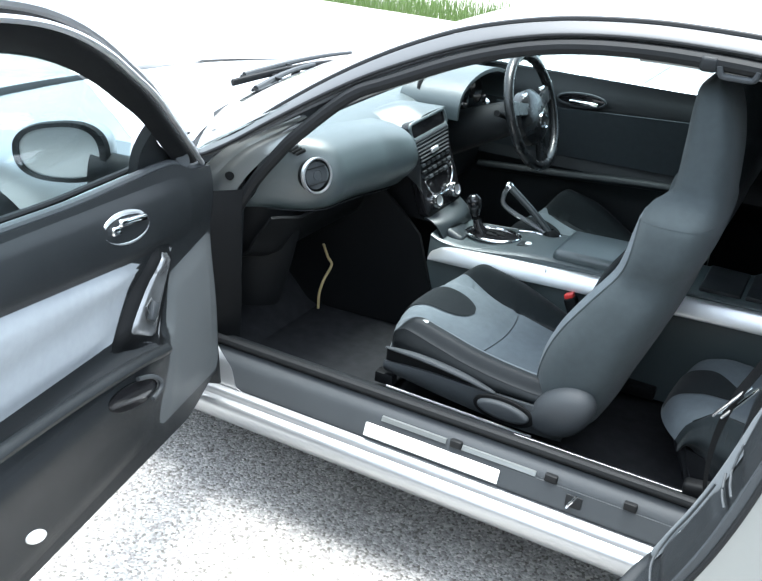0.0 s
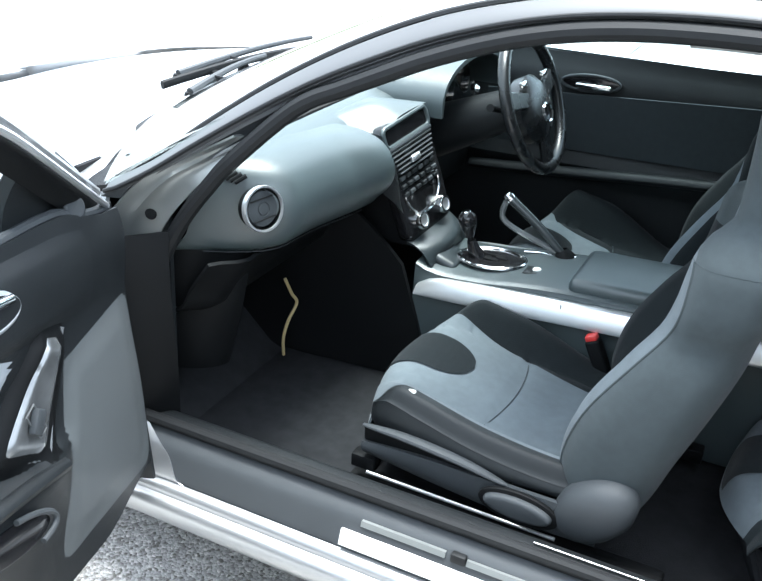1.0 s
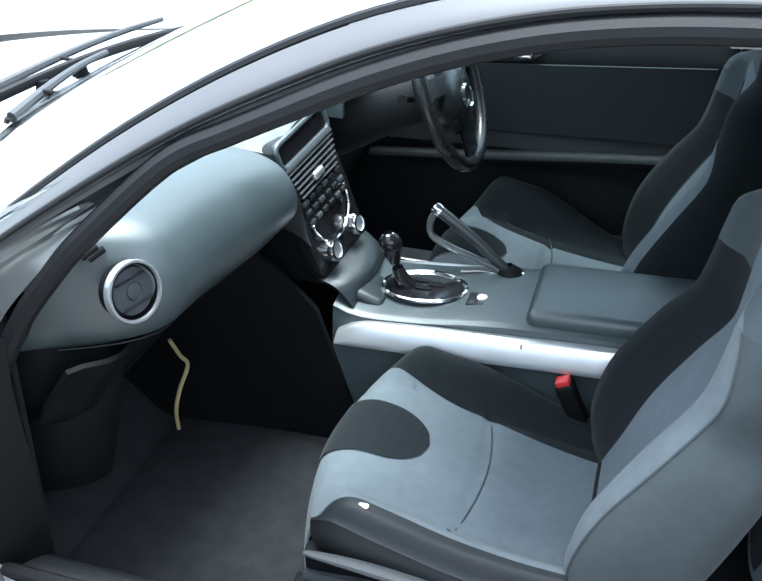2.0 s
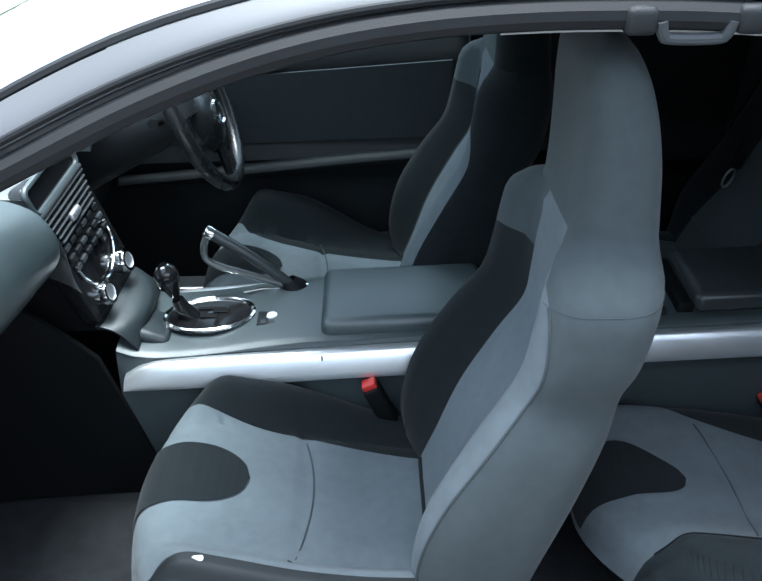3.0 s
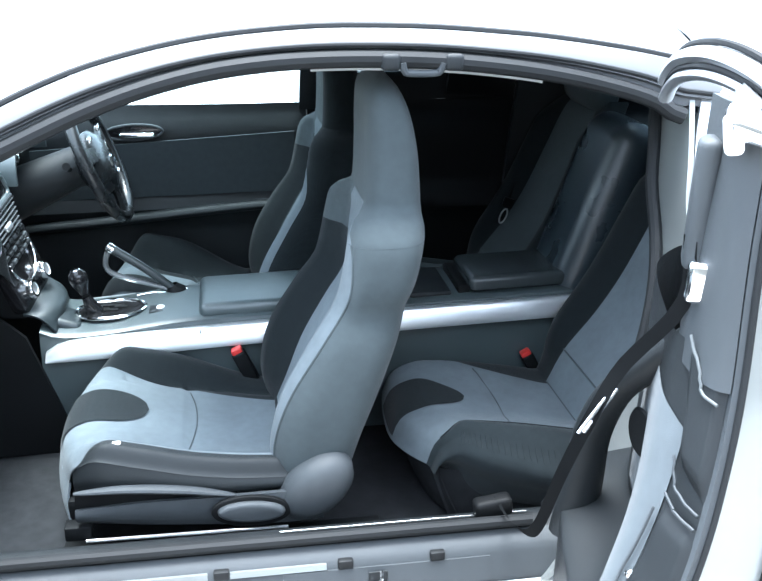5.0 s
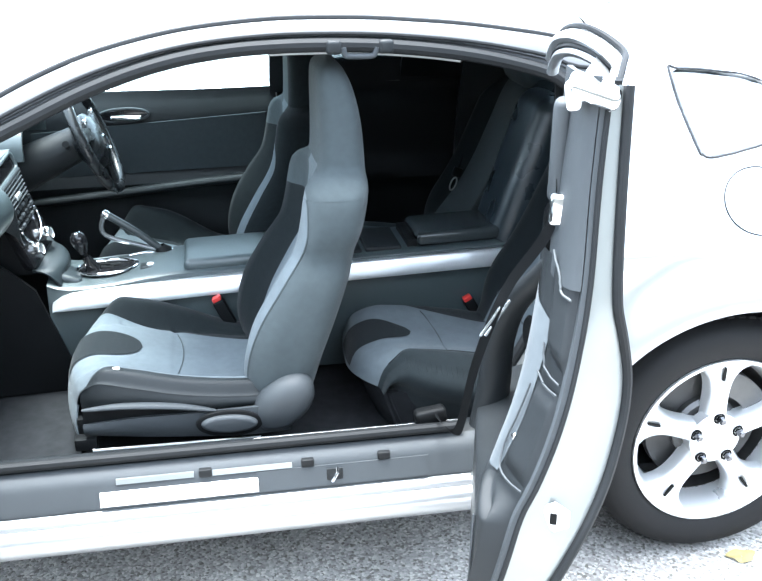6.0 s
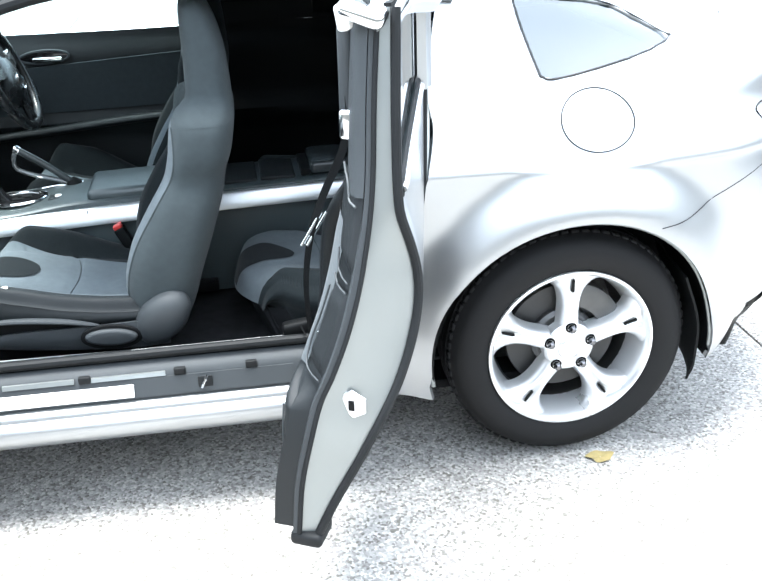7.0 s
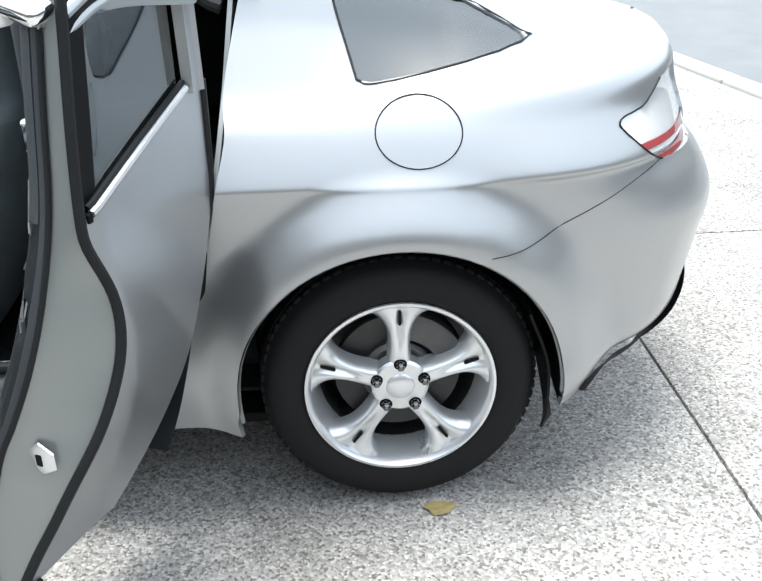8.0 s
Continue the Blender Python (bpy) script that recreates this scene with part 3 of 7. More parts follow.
def valance(u, v):
    """The black apron under the bumper's rising edge."""
    w = 0.69 + 0.31 * u
    p = tail_skin(w, (1.55 / 14) * step(0, 0.75, u) * max(0.0, 1 - 2 * v))
    d = max(0.0, 2 * v - 1)
    out = np.array((p[0] - 0.1, p[1] - CY, 0.0))
    out *= (0.016 - 0.030 * d * d) / np.linalg.norm(out)
    return p[0] + out[0], p[1] + out[1], p[2] + (0.275 - p[2]) * d


part("rear_valance", sheet(valance, 36, 16), BLACK, car, "black lower bumper edge")

# -- the rear wheel, near side and far side; front wheels --
def wheel_mesh():
    w = empty("wheel", car, "five-spoke silver alloy wheel with a worn tyre")
    tyre = lathe([(0.205, 0.02), (0.216, 0.012), (0.222, 0.004), (0.230, -0.002), (0.262, -0.010), (0.288, -0.004), (0.302, 0.012), (0.309, 0.030),
                  (0.314, 0.036), (0.3145, 0.05), (0.320, 0.055), (0.321, 0.085), (0.316, 0.087), (0.316, 0.095), (0.321, 0.097), (0.321, 0.135),
                  (0.316, 0.137), (0.316, 0.145), (0.320, 0.147), (0.314, 0.19), (0.290, 0.215), (0.23, 0.22), (0.205, 0.20)], None, 72)
    t = part("tyre", tyre, TYRE, w, "worn black tyre", 40)
    for k in range(72):
        a = k * math.tau / 72
        m = pose(0, 0, 0, 0, 0, math.degrees(a)) @ Matrix.Translation((0.3125, 0, 0.040))
        if k == 0:
            blk = part("tread_block", box((0.010, 0.021, 0.024), (0, 0, 0.004), 0.003, 1), TYRE, w)
            blk.matrix_basis = m
        else:
            b = new("tread_block", blk.data)
            b.parent, b.matrix_basis = w, m
    rim = lathe([(0.219, 0.006), (0.2185, -0.001), (0.212, -0.002), (0.208, 0.002), (0.203, 0.016), (0.196, 0.036), (0.190, 0.070), (0.186, 0.088)], None, 72)
    r = part("rim", rim, RIM, w, "bright machined rim")
    part("barrel", lathe([(0.1865, 0.086), (0.183, 0.2), (0.0, 0.2)], None, 48), STEEL, w)
    part("brake_disc", lathe([(0.05, 0.085), (0.148, 0.085), (0.150, 0.09), (0.150, 0.105), (0.05, 0.106)], None, 48), DISC, w, "dull steel brake disc")
    part("brake_drum", lathe([(0.0, 0.060), (0.075, 0.062), (0.085, 0.07), (0.085, 0.10)], None, 40), STEEL, w)
    cal = lathe([(0.100, 0.052), (0.150, 0.050), (0.162, 0.056), (0.162, 0.12), (0.100, 0.12)], None, 60)
    bmesh.ops.delete(cal, geom=[v for v in cal.verts if not (0.02 < v.co.y and v.co.x < -0.02)], context="VERTS")
    part("brake_caliper", cal, STEEL, w)

    # five forked spokes that widen to the rim
    def spoke(u, v, bottom=False):
        r0 = 0.040 + (0.204 - 0.040) * u
        half = curve(u, ((0, 0.031), (0.25, 0.026), (0.50, 0.0255), (0.70, 0.033), (0.86, 0.050), (0.95, 0.068), (1.0, 0.088)))
        s = 2 * v - 1
        y = half * s
        h = curve(u, ((0, 0.014), (0.3, 0.013), (0.8, 0.013), (1.0, 0.008)))
        groove = 0.013 * math.exp(-(s / 0.30) ** 2) * step(0.22, 0.62, u)
        edge = 0.024 * abs(s) ** 4
        return (math.sqrt(max(r0 * r0 - y * y, 1e-6)), y, h + groove + edge + (0.03 if bottom else 0))
    for k in range(5):
        top = [[spoke(i / 20, j / 16) for j in range(17)] for i in range(21)]
        low = [[spoke(i / 20, j / 16, True) for j in range(16, -1, -1)] for i in range(21)]
        bm = skin([a + b for a, b in zip(top, low)], True, True)
        bmesh.ops.transform(bm, matrix=pose(0, 0, 0, 0, 0, 90 + 72 * k), verts=bm.verts)
        sp = part("spoke", bm, RIM, w, "" if k else "silver alloy spoke", 50)
        slot = slab(rounded(0.036, 0.0065, 0.003), 0.012, pose(0, 0, 0, 0, 0, 90 + 72 * k) @ Matrix.Translation((0.172, 0, 0.0195)))
        part("spoke_slot", slot, BLACK, sp)
    part("hub", lathe([(0.0, 0.010), (0.030, 0.010), (0.033, 0.013), (0.060, 0.014), (0.066, 0.02), (0.068, 0.05)], None, 40), RIM, w)
    part("centre_cap", lathe([(0.0, 0.004), (0.022, 0.005), (0.028, 0.008), (0.029, 0.014)], None, 32), RIM, w, "plain silver centre cap")
    for k in range(5):
        a = radians(90 + 72 * k)
        m = Matrix.Translation((0.0572 * math.cos(a), 0.0572 * math.sin(a), 0.0))
        bm = lathe([(0.0, -0.008), (0.006, -0.007), (0.0095, -0.003), (0.0098, 0.012)], m, 6)
        part("wheel_nut", bm, NUT, w, "" if k else "small dark chrome wheel nut")
        part("nut_recess", lathe([(0.0098, 0.0125), (0.015, 0.0135), (0.0155, 0.0145)], m, 16), BLACK, w)
    return w


wheel = wheel_mesh()
wheel.matrix_basis = axes((0.0, -0.845, 0.317), (-1, 0, 0), (0, 1, 0))
copy_thing(wheel, axes((0.0, 2 * CY + 0.838, 0.321), (1, 0, 0), (0, -1, 0)))
copy_thing(wheel, axes((-2.70, -0.838, 0.321), (-1, 0, 0), (0, 1, 0)))
copy_thing(wheel, axes((-2.70, 2 * CY + 0.838, 0.321), (1, 0, 0), (0, -1, 0)))

# -- roof, rails, pillars --
def rail(u, v):
    """The painted rail over the doors, from the windscreen's foot to the quarter panel: v from the opening's edge to the roof."""
    x = -1.985 + (-0.27 + 1.985) * u
    lo, hi = curve(x, OPEN_Z), curve(x, EDGE_Z)
    z = lo + (hi - lo) * v
    y = lean_y(z) - 0.018 * math.sin(v * math.pi)
    return x, y, z


# rail and channel are coloured dark in place of the dim surroundings they mirror
part("roof_rail", sheet(lambda u, v: rail(u, 0.46 + 0.54 * v), 70, 8, 0.02), RAIL, car, "silver roof rail over the door opening, darkened for dim reflections")
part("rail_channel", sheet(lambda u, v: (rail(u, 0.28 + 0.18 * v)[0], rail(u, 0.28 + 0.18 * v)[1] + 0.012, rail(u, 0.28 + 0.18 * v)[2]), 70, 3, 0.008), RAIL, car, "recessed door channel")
part("rail_lip", tube([(x, y + 0.030, z - 0.006) for x, y, z in (rail(u, 0.0) for u in np.linspace(0.10, 0.60, 50))], 0.004, 8), LINER, car, "pale edge of the inner pillar cover")
SEAL_FRONT = [(-1.965, -0.755, 0.395), (-1.980, -0.735, 0.46), (-1.965, -0.715, 0.55), (-1.940, -0.700, 0.64), (-1.905, -0.692, 0.72), (-1.858, -0.688, 0.80), (-1.798, -0.688, 0.875), (-1.740, -0.688, 0.938), rail(0.21, 0.12), rail(0.26, 0.12)]
part("door_seal", tube(spline(SEAL_FRONT, 44) + [(x, y - 0.004 * min(1, 20 * (u - 0.26)), z) for u in np.linspace(0.28, 0.955, 50) for x, y, z in (rail(u, 0.12),)], 0.0155, 10), RUBBER, car, "thick black rubber door seal")
part("outer_seal", tube([(x, y - 0.002, z) for x, y, z in (rail(u, 0.55) for u in np.linspace(0, 1, 70))], 0.0045, 8), RUBBER, car)
part("drip_moulding", tube([(x, y + 0.010, z + 0.003) for x, y, z in (rail(u, 1.0) for u in np.linspace(0, 1, 70))], 0.007, 8), RUBBER, car, "black roof moulding")


def roof(u, v):
    x = -1.42 + (-0.28 + 1.42) * u
    z0 = curve(x, EDGE_Z)
    y0 = lean_y(z0)
    top = curve(x, ((-1.42, 1.235), (-1.2, 1.285), (-0.9, 1.315), (-0.6, 1.322), (-0.28, 1.31)))
    a = (2 * v - 1)
    return x, CY - (y0 - CY) * a, z0 + (top - z0) * (1 - abs(a) ** 2.4)


part("roof", sheet(roof, 40, 40, 0.014), SILVER, car, "silver roof panel")
part("headliner", sheet(lambda u, v: (roof(u, 0.06 + 0.88 * v)[0], roof(u, 0.06 + 0.88 * v)[1], roof(u, 0.06 + 0.88 * v)[2] - 0.045), 30, 20, 0.008), LINER, car, "pale grey headliner")


def screen(u, v):
    """The windscreen, from its foot to the roof's front edge."""
    a = 2 * v - 1
    w0, w1 = 0.70, 0.515
    xb = -2.19 + 0.20 * abs(a) ** 2.2
    xt = -1.42 + 0.02 * abs(a) ** 2
    zb, zt = 0.90 - 0.035 * abs(a) ** 2, 1.235 - 0.03 * abs(a) ** 2.4
    f = u
    return xb + (xt - xb) * f, CY + a * (w0 + (w1 - w0) * f), zb + (zt - zb) * (f + 0.16 * f * (1 - f))


part("windscreen", sheet(screen, 20, 24, 0.005), SCREEN, car, "clear windscreen")
for s in (1, -1):
    part("screen_pillar_cover", sheet(lambda u, v, s=s: (screen(u, 0.5 + s * 0.49)[0] + 0.05 * v, CY + s * (abs(screen(u, 0.0)[1] - CY) - 0.045 * v), screen(u, 0.0)[2] - 0.02 - 0.012 * v), 20, 3, 0.012),
         TRIM2, car, "grey inner pillar cover")
part("screen_header", sheet(lambda u, v: (-1.43 + 0.09 * u, CY + 0.50 * (2 * v - 1), 1.205 + 0.02 * u - 0.03 * (2 * v - 1) ** 2), 3, 20, 0.02), LINER, car)


# far roof rail and far side
def far(p):
    return (p[0], 2 * CY - p[1], p[2])


part("roof_rail", sheet(lambda u, v: far(rail(u, v)), 50, 5, 0.03), TRIM2, car, "far roof rail with grey inner cover")


# -- bonnet, front wings, cowl and wipers --
def bonnet(u, v):
    a = 2 * v - 1
    x = -2.17 - 1.25 * u + 0.14 * abs(a) ** 2.2 * (1 - u)
    z = 0.865 - 0.03 * u - 0.20 * u * u + 0.02 * math.exp(-((abs(a) - 0.75) / 0.18) ** 2) * (1 - 0.5 * u) - 0.03 * a * a
    return x, CY + a * (0.70 - 0.10 * u * u), z


part("bonnet", sheet(bonnet, 30, 40, 0.015), SILVER, car, "silver bonnet")
for s in (1, -1):
    def wing(u, v, s=s):
        x = -1.985 - 1.50 * u
        zt = 0.845 - 0.02 * u - 0.17 * u * u
        r = math.hypot(x + 2.70, 0.0)
        zb = 0.22 if r > 0.37 else 0.315 + math.sqrt(max(0.37 ** 2 - r * r, 0))
        z = zb + (zt - zb) * v
        y = 0.80 - 0.10 * (v ** 3) - 0.22 * step(0.6, 1.0, u) + 0.012 * math.exp(-((u - 0.47) / 0.2) ** 2)
        return x, CY + s * y, z
    part("front_wing", sheet(wing, 60, 16, 0.012), SILVER, car, "silver front wing")
part("front_bumper", sheet(lambda u, v: (-3.45 - 0.10 * math.cos((2 * u - 1) * 1.3) + 0.05 * v, CY + 0.66 * (2 * u - 1), 0.25 + 0.40 * v), 24, 8, 0.02), SILVER, car)
part("cowl_panel", sheet(lambda u, v: (-2.235 + 0.085 * u + 0.17 * abs(2 * v - 1) ** 2.2, CY + 0.69 * (2 * v - 1), 0.868 + 0.022 * u - 0.03 * (2 * v - 1) ** 2), 6, 30, 0.01), BLACK, car, "black plastic cowl under the windscreen")
for y0, y1, xa, xb, back in ((-0.240, 0.44, -2.262, -2.110, 0.030), (-0.365, 0.10, -2.100, -2.105, 0.060)):
    arm = empty("wiper", car, "black windscreen wiper")
    run = [(xa + (xb - xa) * f, y0 + (y1 - y0) * f, 0.902 + 0.020 * math.sin(f * math.pi)) for f in np.linspace(0, 1, 14)]
    part("wiper_blade", tube(run, 0.007, 8, flat=1.6), RUBBER, arm)
    part("wiper_arm", tube([(x - back, y + 0.10, z + 0.004 + 0.012 * k / 10) for k, (x, y, z) in enumerate(run[:10])], lambda f: 0.010 - 0.004 * f, 8), TRIM2, arm)
    part("wiper_pivot", lathe([(0.0, 0.020), (0.012, 0.018), (0.018, 0.0)], Matrix.Translation((xa - back, y0 + 0.10, 0.888)), 16), BLACK, arm)
    mid = run[4]
    part("wiper_bridge", tube([(mid[0] - back, mid[1] + 0.05, mid[2] + 0.006), (mid[0], mid[1] + 0.05, mid[2] + 0.004)], 0.004, 6), BLACK, arm)
    part("pivot", lathe([(0, 0.03), (0.012, 0.028), (0.018, 0.0)], Matrix.Translation((-2.22, y0 + 0.28, 0.885)), 18), BLACK, arm)

# -- sill: painted outer, dark inner cover, plates and buffers --
SILL = {"sill_panel": (((-0.70, 0.175), (-0.80, 0.185), (-0.848, 0.205), (-0.868, 0.228), (-0.872, 0.252), (-0.864, 0.268), (-0.848, 0.273), (-0.845, 0.281), (-0.838, 0.288), (-0.824, 0.292)), SILVER, "silver painted outer sill"),
        "sill_cover": (((-0.8245, 0.290), (-0.825, 0.30), (-0.812, 0.335), (-0.803, 0.352), (-0.790, 0.364), (-0.776, 0.373)), TRIM2, "dark grey inner sill cover"),
        "sill_ledge": (((-0.776, 0.373), (-0.762, 0.377), (-0.740, 0.380), (-0.715, 0.372), (-0.69, 0.33), (-0.68, 0.27)), TRIM, "charcoal sill ledge")}
for name, (section, mat, label) in SILL.items():
    def prof(u, v, section=section):
        q = spline(section, 25)[min(24, int(round(v * 24)))]
        front = -1.93 if section[0][1] == 0.290 else -1.99
        return front + (-0.55 - front) * u, q[0], q[1]
    part(name, sheet(prof, 40, 24, 0.006), mat, car, label)
part("inner_seal", tube([(x, -0.774, 0.389) for x in np.linspace(-1.93, -0.62, 30)], 0.012, 10), RUBBER, car, "black rubber seal along the sill")
part("ledge_strip", tube([(x, -0.742, 0.385) for x in np.linspace(-1.10, -0.62, 20)], 0.0018, 8), SATIN, car)


def on_cover(x, z, out):
    y = curve(z, ((0.30, -0.8255), (0.335, -0.8125), (0.352, -0.8035)))
    return (x, y - out, z)


def cover_piece(name, x0, x1, z0, z1, d, mat, label=""):
    bm = skin([[on_cover(x, z, o) for z, o in ((z0, -0.004), (z0, d), (z1, d), (z1, -0.004))] for x in np.linspace(x0, x1, 8)], True, True)
    return part(name, bm, mat, car, label)


cover_piece("scuff_plate", -1.435, -1.097, 0.303, 0.330, 0.006, WHITE, "pale metal scuff plate on the sill")
cover_piece("cover_insert", -1.10, -0.71, 0.300, 0.342, 0.003, TRIM2, "grey strip let into the sill cover")
cover_piece("cover_strip", -1.40, -1.235, 0.3445, 0.354, 0.004, JAMB, "thin bright strip")
cover_piece("cover_strip", -1.195, -1.02, 0.344, 0.353, 0.004, JAMB, "thin bright strip")
for x in (-1.21, -0.985, -0.812):
    part("rubber_buffer", box((0.028, 0.014, 0.018), on_cover(x, 0.352, 0.004), 0.003), RUBBER, car, "small black rubber buffer")
st = empty("door_striker", car, "small steel door striker on the sill")
part("striker_plate", box((0.036, 0.004, 0.034), on_cover(-0.926, 0.322, 0.005), 0.002), TRIM, st)
part("striker_loop", tube([(-0.934, -0.826, 0.318), (-0.934, -0.846, 0.322), (-0.930, -0.852, 0.334), (-0.924, -0.850, 0.343), (-0.921, -0.83, 0.343)], 0.0035, 8), CHROME, st)

# front end of the sill: painted corner that turns up into the hinge pillar
def sill_front(u, v):
    q = spline(SILL["sill_cover"][0], 25)[int(round(v * 24))]
    x = -1.99 + (0.075 + 0.130 * (1 - v) ** 0.8) * u
    return x, q[0] - 0.002, q[1] + 0.001 + 0.075 * step(-1.87, -1.995, x) * v


part("sill_corner", sheet(sill_front, 14, 24, 0.005), SILVER, car, "silver corner where sill meets pillar")


# -- hinge pillar and the lock-side jamb --
def pillar(u, v):
    z = 0.26 + 0.60 * u
    x = -1.99 + 0.02 * math.sin(u * math.pi) + 0.09 * v - 0.03 * (1 - v) * step(0.5, 1, u)
    y = side_y(z) + 0.03 + 0.115 * v ** 1.2
    return x, y, z


PILLAR_OUT = [(-2.005, 0.50), (-2.018, 0.60), (-2.028, 0.697), (-2.011, 0.774), (-1.972, 0.827), (-1.899, 0.894), (-1.815, 0.940), (-1.74, 0.982)]
PILLAR_IN = [(-1.975, 0.50), (-1.975, 0.60), (-1.950, 0.684), (-1.922, 0.743), (-1.884, 0.802), (-1.830, 0.862), (-1.770, 0.922), (-1.73, 0.972)]


def pillar_panel(u, v):
    """The broad painted panel between the wing's line and the door seal."""
    a, b = spline(PILLAR_OUT, 33)[int(round(u * 32))], spline(PILLAR_IN, 33)[int(round(u * 32))]
    x, z = a[0] + (b[0] - a[0]) * v, a[1] + (b[1] - a[1]) * v
    return x, -0.735 + 0.045 * v + 0.012 * math.sin(v * math.pi) - 0.006 * math.exp(-((v - 0.35) / 0.08) ** 2) + 0.05 * step(0.86, 0.98, z), z


part("pillar_panel", sheet(pillar_panel, 32, 14, 0.004), JAMB, car, "silver hinge pillar, darkened in colour for its shade")
# the lower pillar is black to imitate the shade of the open door
part("pillar_shaded", sheet(lambda u, v: pillar(0.85 * u, v), 14, 10, 0.01), BLACK, car, "lower hinge pillar with the door's shade painted black")
part("kick_panel", sheet(lambda u, v: (-1.90 - 0.25 * v, -0.70 + 0.02 * u, 0.26 + (0.56 - 0.20 * v) * u), 8, 6, 0.01), TRIM, car, "charcoal kick panel in the footwell")
part("pillar_fixing", lathe([(0.0, 0.004), (0.010, 0.003), (0.012, 0.0)], axes((-1.925, -0.702, 0.80), (0, 0, 1), (0.3, -0.9, 0.1)), 14), BLACK, car, "round black fixing hole")


def jamb(u, v):
    z = 0.26 + 0.90 * u
    x = curve(z, ((0.26, -0.62), (0.36, -0.535), (0.53, -0.45), (0.62, -0.41), (0.77, -0.37), (0.90, -0.345), (1.16, -0.31)))
    return x - 0.02 + 0.015 * v, side_y(z) + 0.012 + 0.16 * v, z


part("rear_jamb", sheet(jamb, 26, 8, 0.01), JAMB, car, "silver rear door jamb, darkened in colour for its shade")
part("jamb_seal", tube([(jamb(u, 1)[0] - 0.01, jamb(u, 1)[1] - 0.01, jamb(u, 1)[2]) for u in np.linspace(0.1, 1, 30)], 0.013, 10), RUBBER, car, "black rubber seal round the rear jamb")


# ---- inside: floor, tunnel, console ----
part("floor_carpet", sheet(lambda u, v: (-2.12 + 1.85 * u, -0.70 + 1.30 * v, 0.245 + 0.16 * step(0.10, 0.0, u) + 0.012 * math.sin(u * 14) * math.sin(v * 9)), 40, 30, 0.01), CARPET, car, "dark worn floor carpet")
part("bulkhead", sheet(lambda u, v: (-2.13 + 0.02 * u, -0.70 + 1.30 * v, 0.24 + 0.62 * u), 8, 10, 0.01), CARPET, car, "dark carpeted bulkhead under the dash")
part("floor_mat", box((0.42, 0.44, 0.012), (-1.72, -0.44, 0.262), 0.005), CARPET, car, "dark floor mat")
part("underbody", box((2.5, 1.36, 0.03), (-1.3, CY, 0.185), 0.01), BLACK, car, "black underbody")
# unseen; added to stop light reaching the ground behind the wheel
part("rear_floor", box((0.46, 1.10, 0.03), (0.18, CY, 0.26), 0.01), BLACK, car, "unseen black floor under the boot, added to shade the ground")

C0, C1 = -0.165, 0.065          # console's near and far side


def console_top(x):
    return curve(x, ((-1.66, 0.60), (-1.58, 0.553), (-1.46, 0.552), (-1.34, 0.568), (-1.24, 0.577), (-0.95, 0.585), (-0.60, 0.598), (-0.28, 0.612)))


def console(u, v):
    x = -1.605 + (1.605 - 0.27) * u
    zt = console_top(x)
    q = spline([(C0 - 0.012, 0.27), (C0 - 0.008, 0.42), (C0, zt - 0.055), (C0 + 0.004, zt - 0.012), (C0 + 0.016, zt), (CY, zt + 0.004),
                (C1 - 0.016, zt), (C1 - 0.004, zt - 0.012), (C1, zt - 0.055), (C1 + 0.008, 0.42), (C1 + 0.012, 0.27)], 41)[int(round(v * 40))]
    return x, q[0], q[1]


cons = empty("centre_console", car, "long charcoal centre console with bright side rails")
part("console_body", sheet(console, 50, 40, 0.004), DASH, cons)
for s, c in ((-1, C0), (1, C1)):
    def flank(u, v, s=s, c=c):
        x = -1.600 + 1.325 * u
        zt = console_top(x) - 0.057
        q = curve(0.275 + (zt - 0.275) * v, ((0.27, 0.0155), (0.42, 0.0115), (zt, 0.0035)))
        return x, c + s * q, 0.275 + (zt - 0.275) * v
    part("console_side", sheet(flank, 40, 12, 0.002), TRIM, cons, "dark lower side of the console")

    def strip(u, v, s=s, c=c):
        x = -1.592 + 1.272 * u
        zt = curve(x, ((-1.60, 0.512), (-1.56, 0.536), (-1.50, 0.546), (-1.2, 0.565), (-0.9, 0.579), (-0.6, 0.590), (-0.29, 0.601)))
        zb = curve(x, ((-1.60, 0.500), (-1.45, 0.506), (-1.2, 0.520), (-0.9, 0.533), (-0.6, 0.545), (-0.29, 0.556)))
        q = spline([(0.006, 1.0), (0.016, 1.03), (0.024, 0.94), (0.034, 0.5), (0.040, 0.06), (0.036, -0.03), (0.020, -0.02)], 13)[int(round(v * 12))]
        return x, c + s * (q[0] - 0.004), zb + (zt - zb) * q[1]
    part("side_rail", sheet(strip, 50, 12, 0.004), ALU, cons, "bright satin aluminium console rail")
part("rail_joint", tube([(-1.243, C0 - 0.028 + 0.012 * (1 - f), 0.520 + 0.042 * f) for f in np.linspace(0, 1, 6)], 0.0012, 6), TRIM, cons)

# selector: oval surround, gate, lever
g = Vector((-1.455, -0.055, console_top(-1.455) + 0.012))
sel = empty("gear_selector", car, "automatic gear selector in an oval chrome surround")
ov = axes(g, (1, 0, 0), (-0.05, 0, 1))
oval = [ov @ Vector((0.082 * math.cos(a), 0.058 * math.sin(a), 0.004)) for a in np.linspace(0, math.tau, 48, endpoint=False)]
part("selector_ring", tube(oval, 0.0055, 8, closed=True, flat=0.8), CHROME, sel, "oval chrome ring")
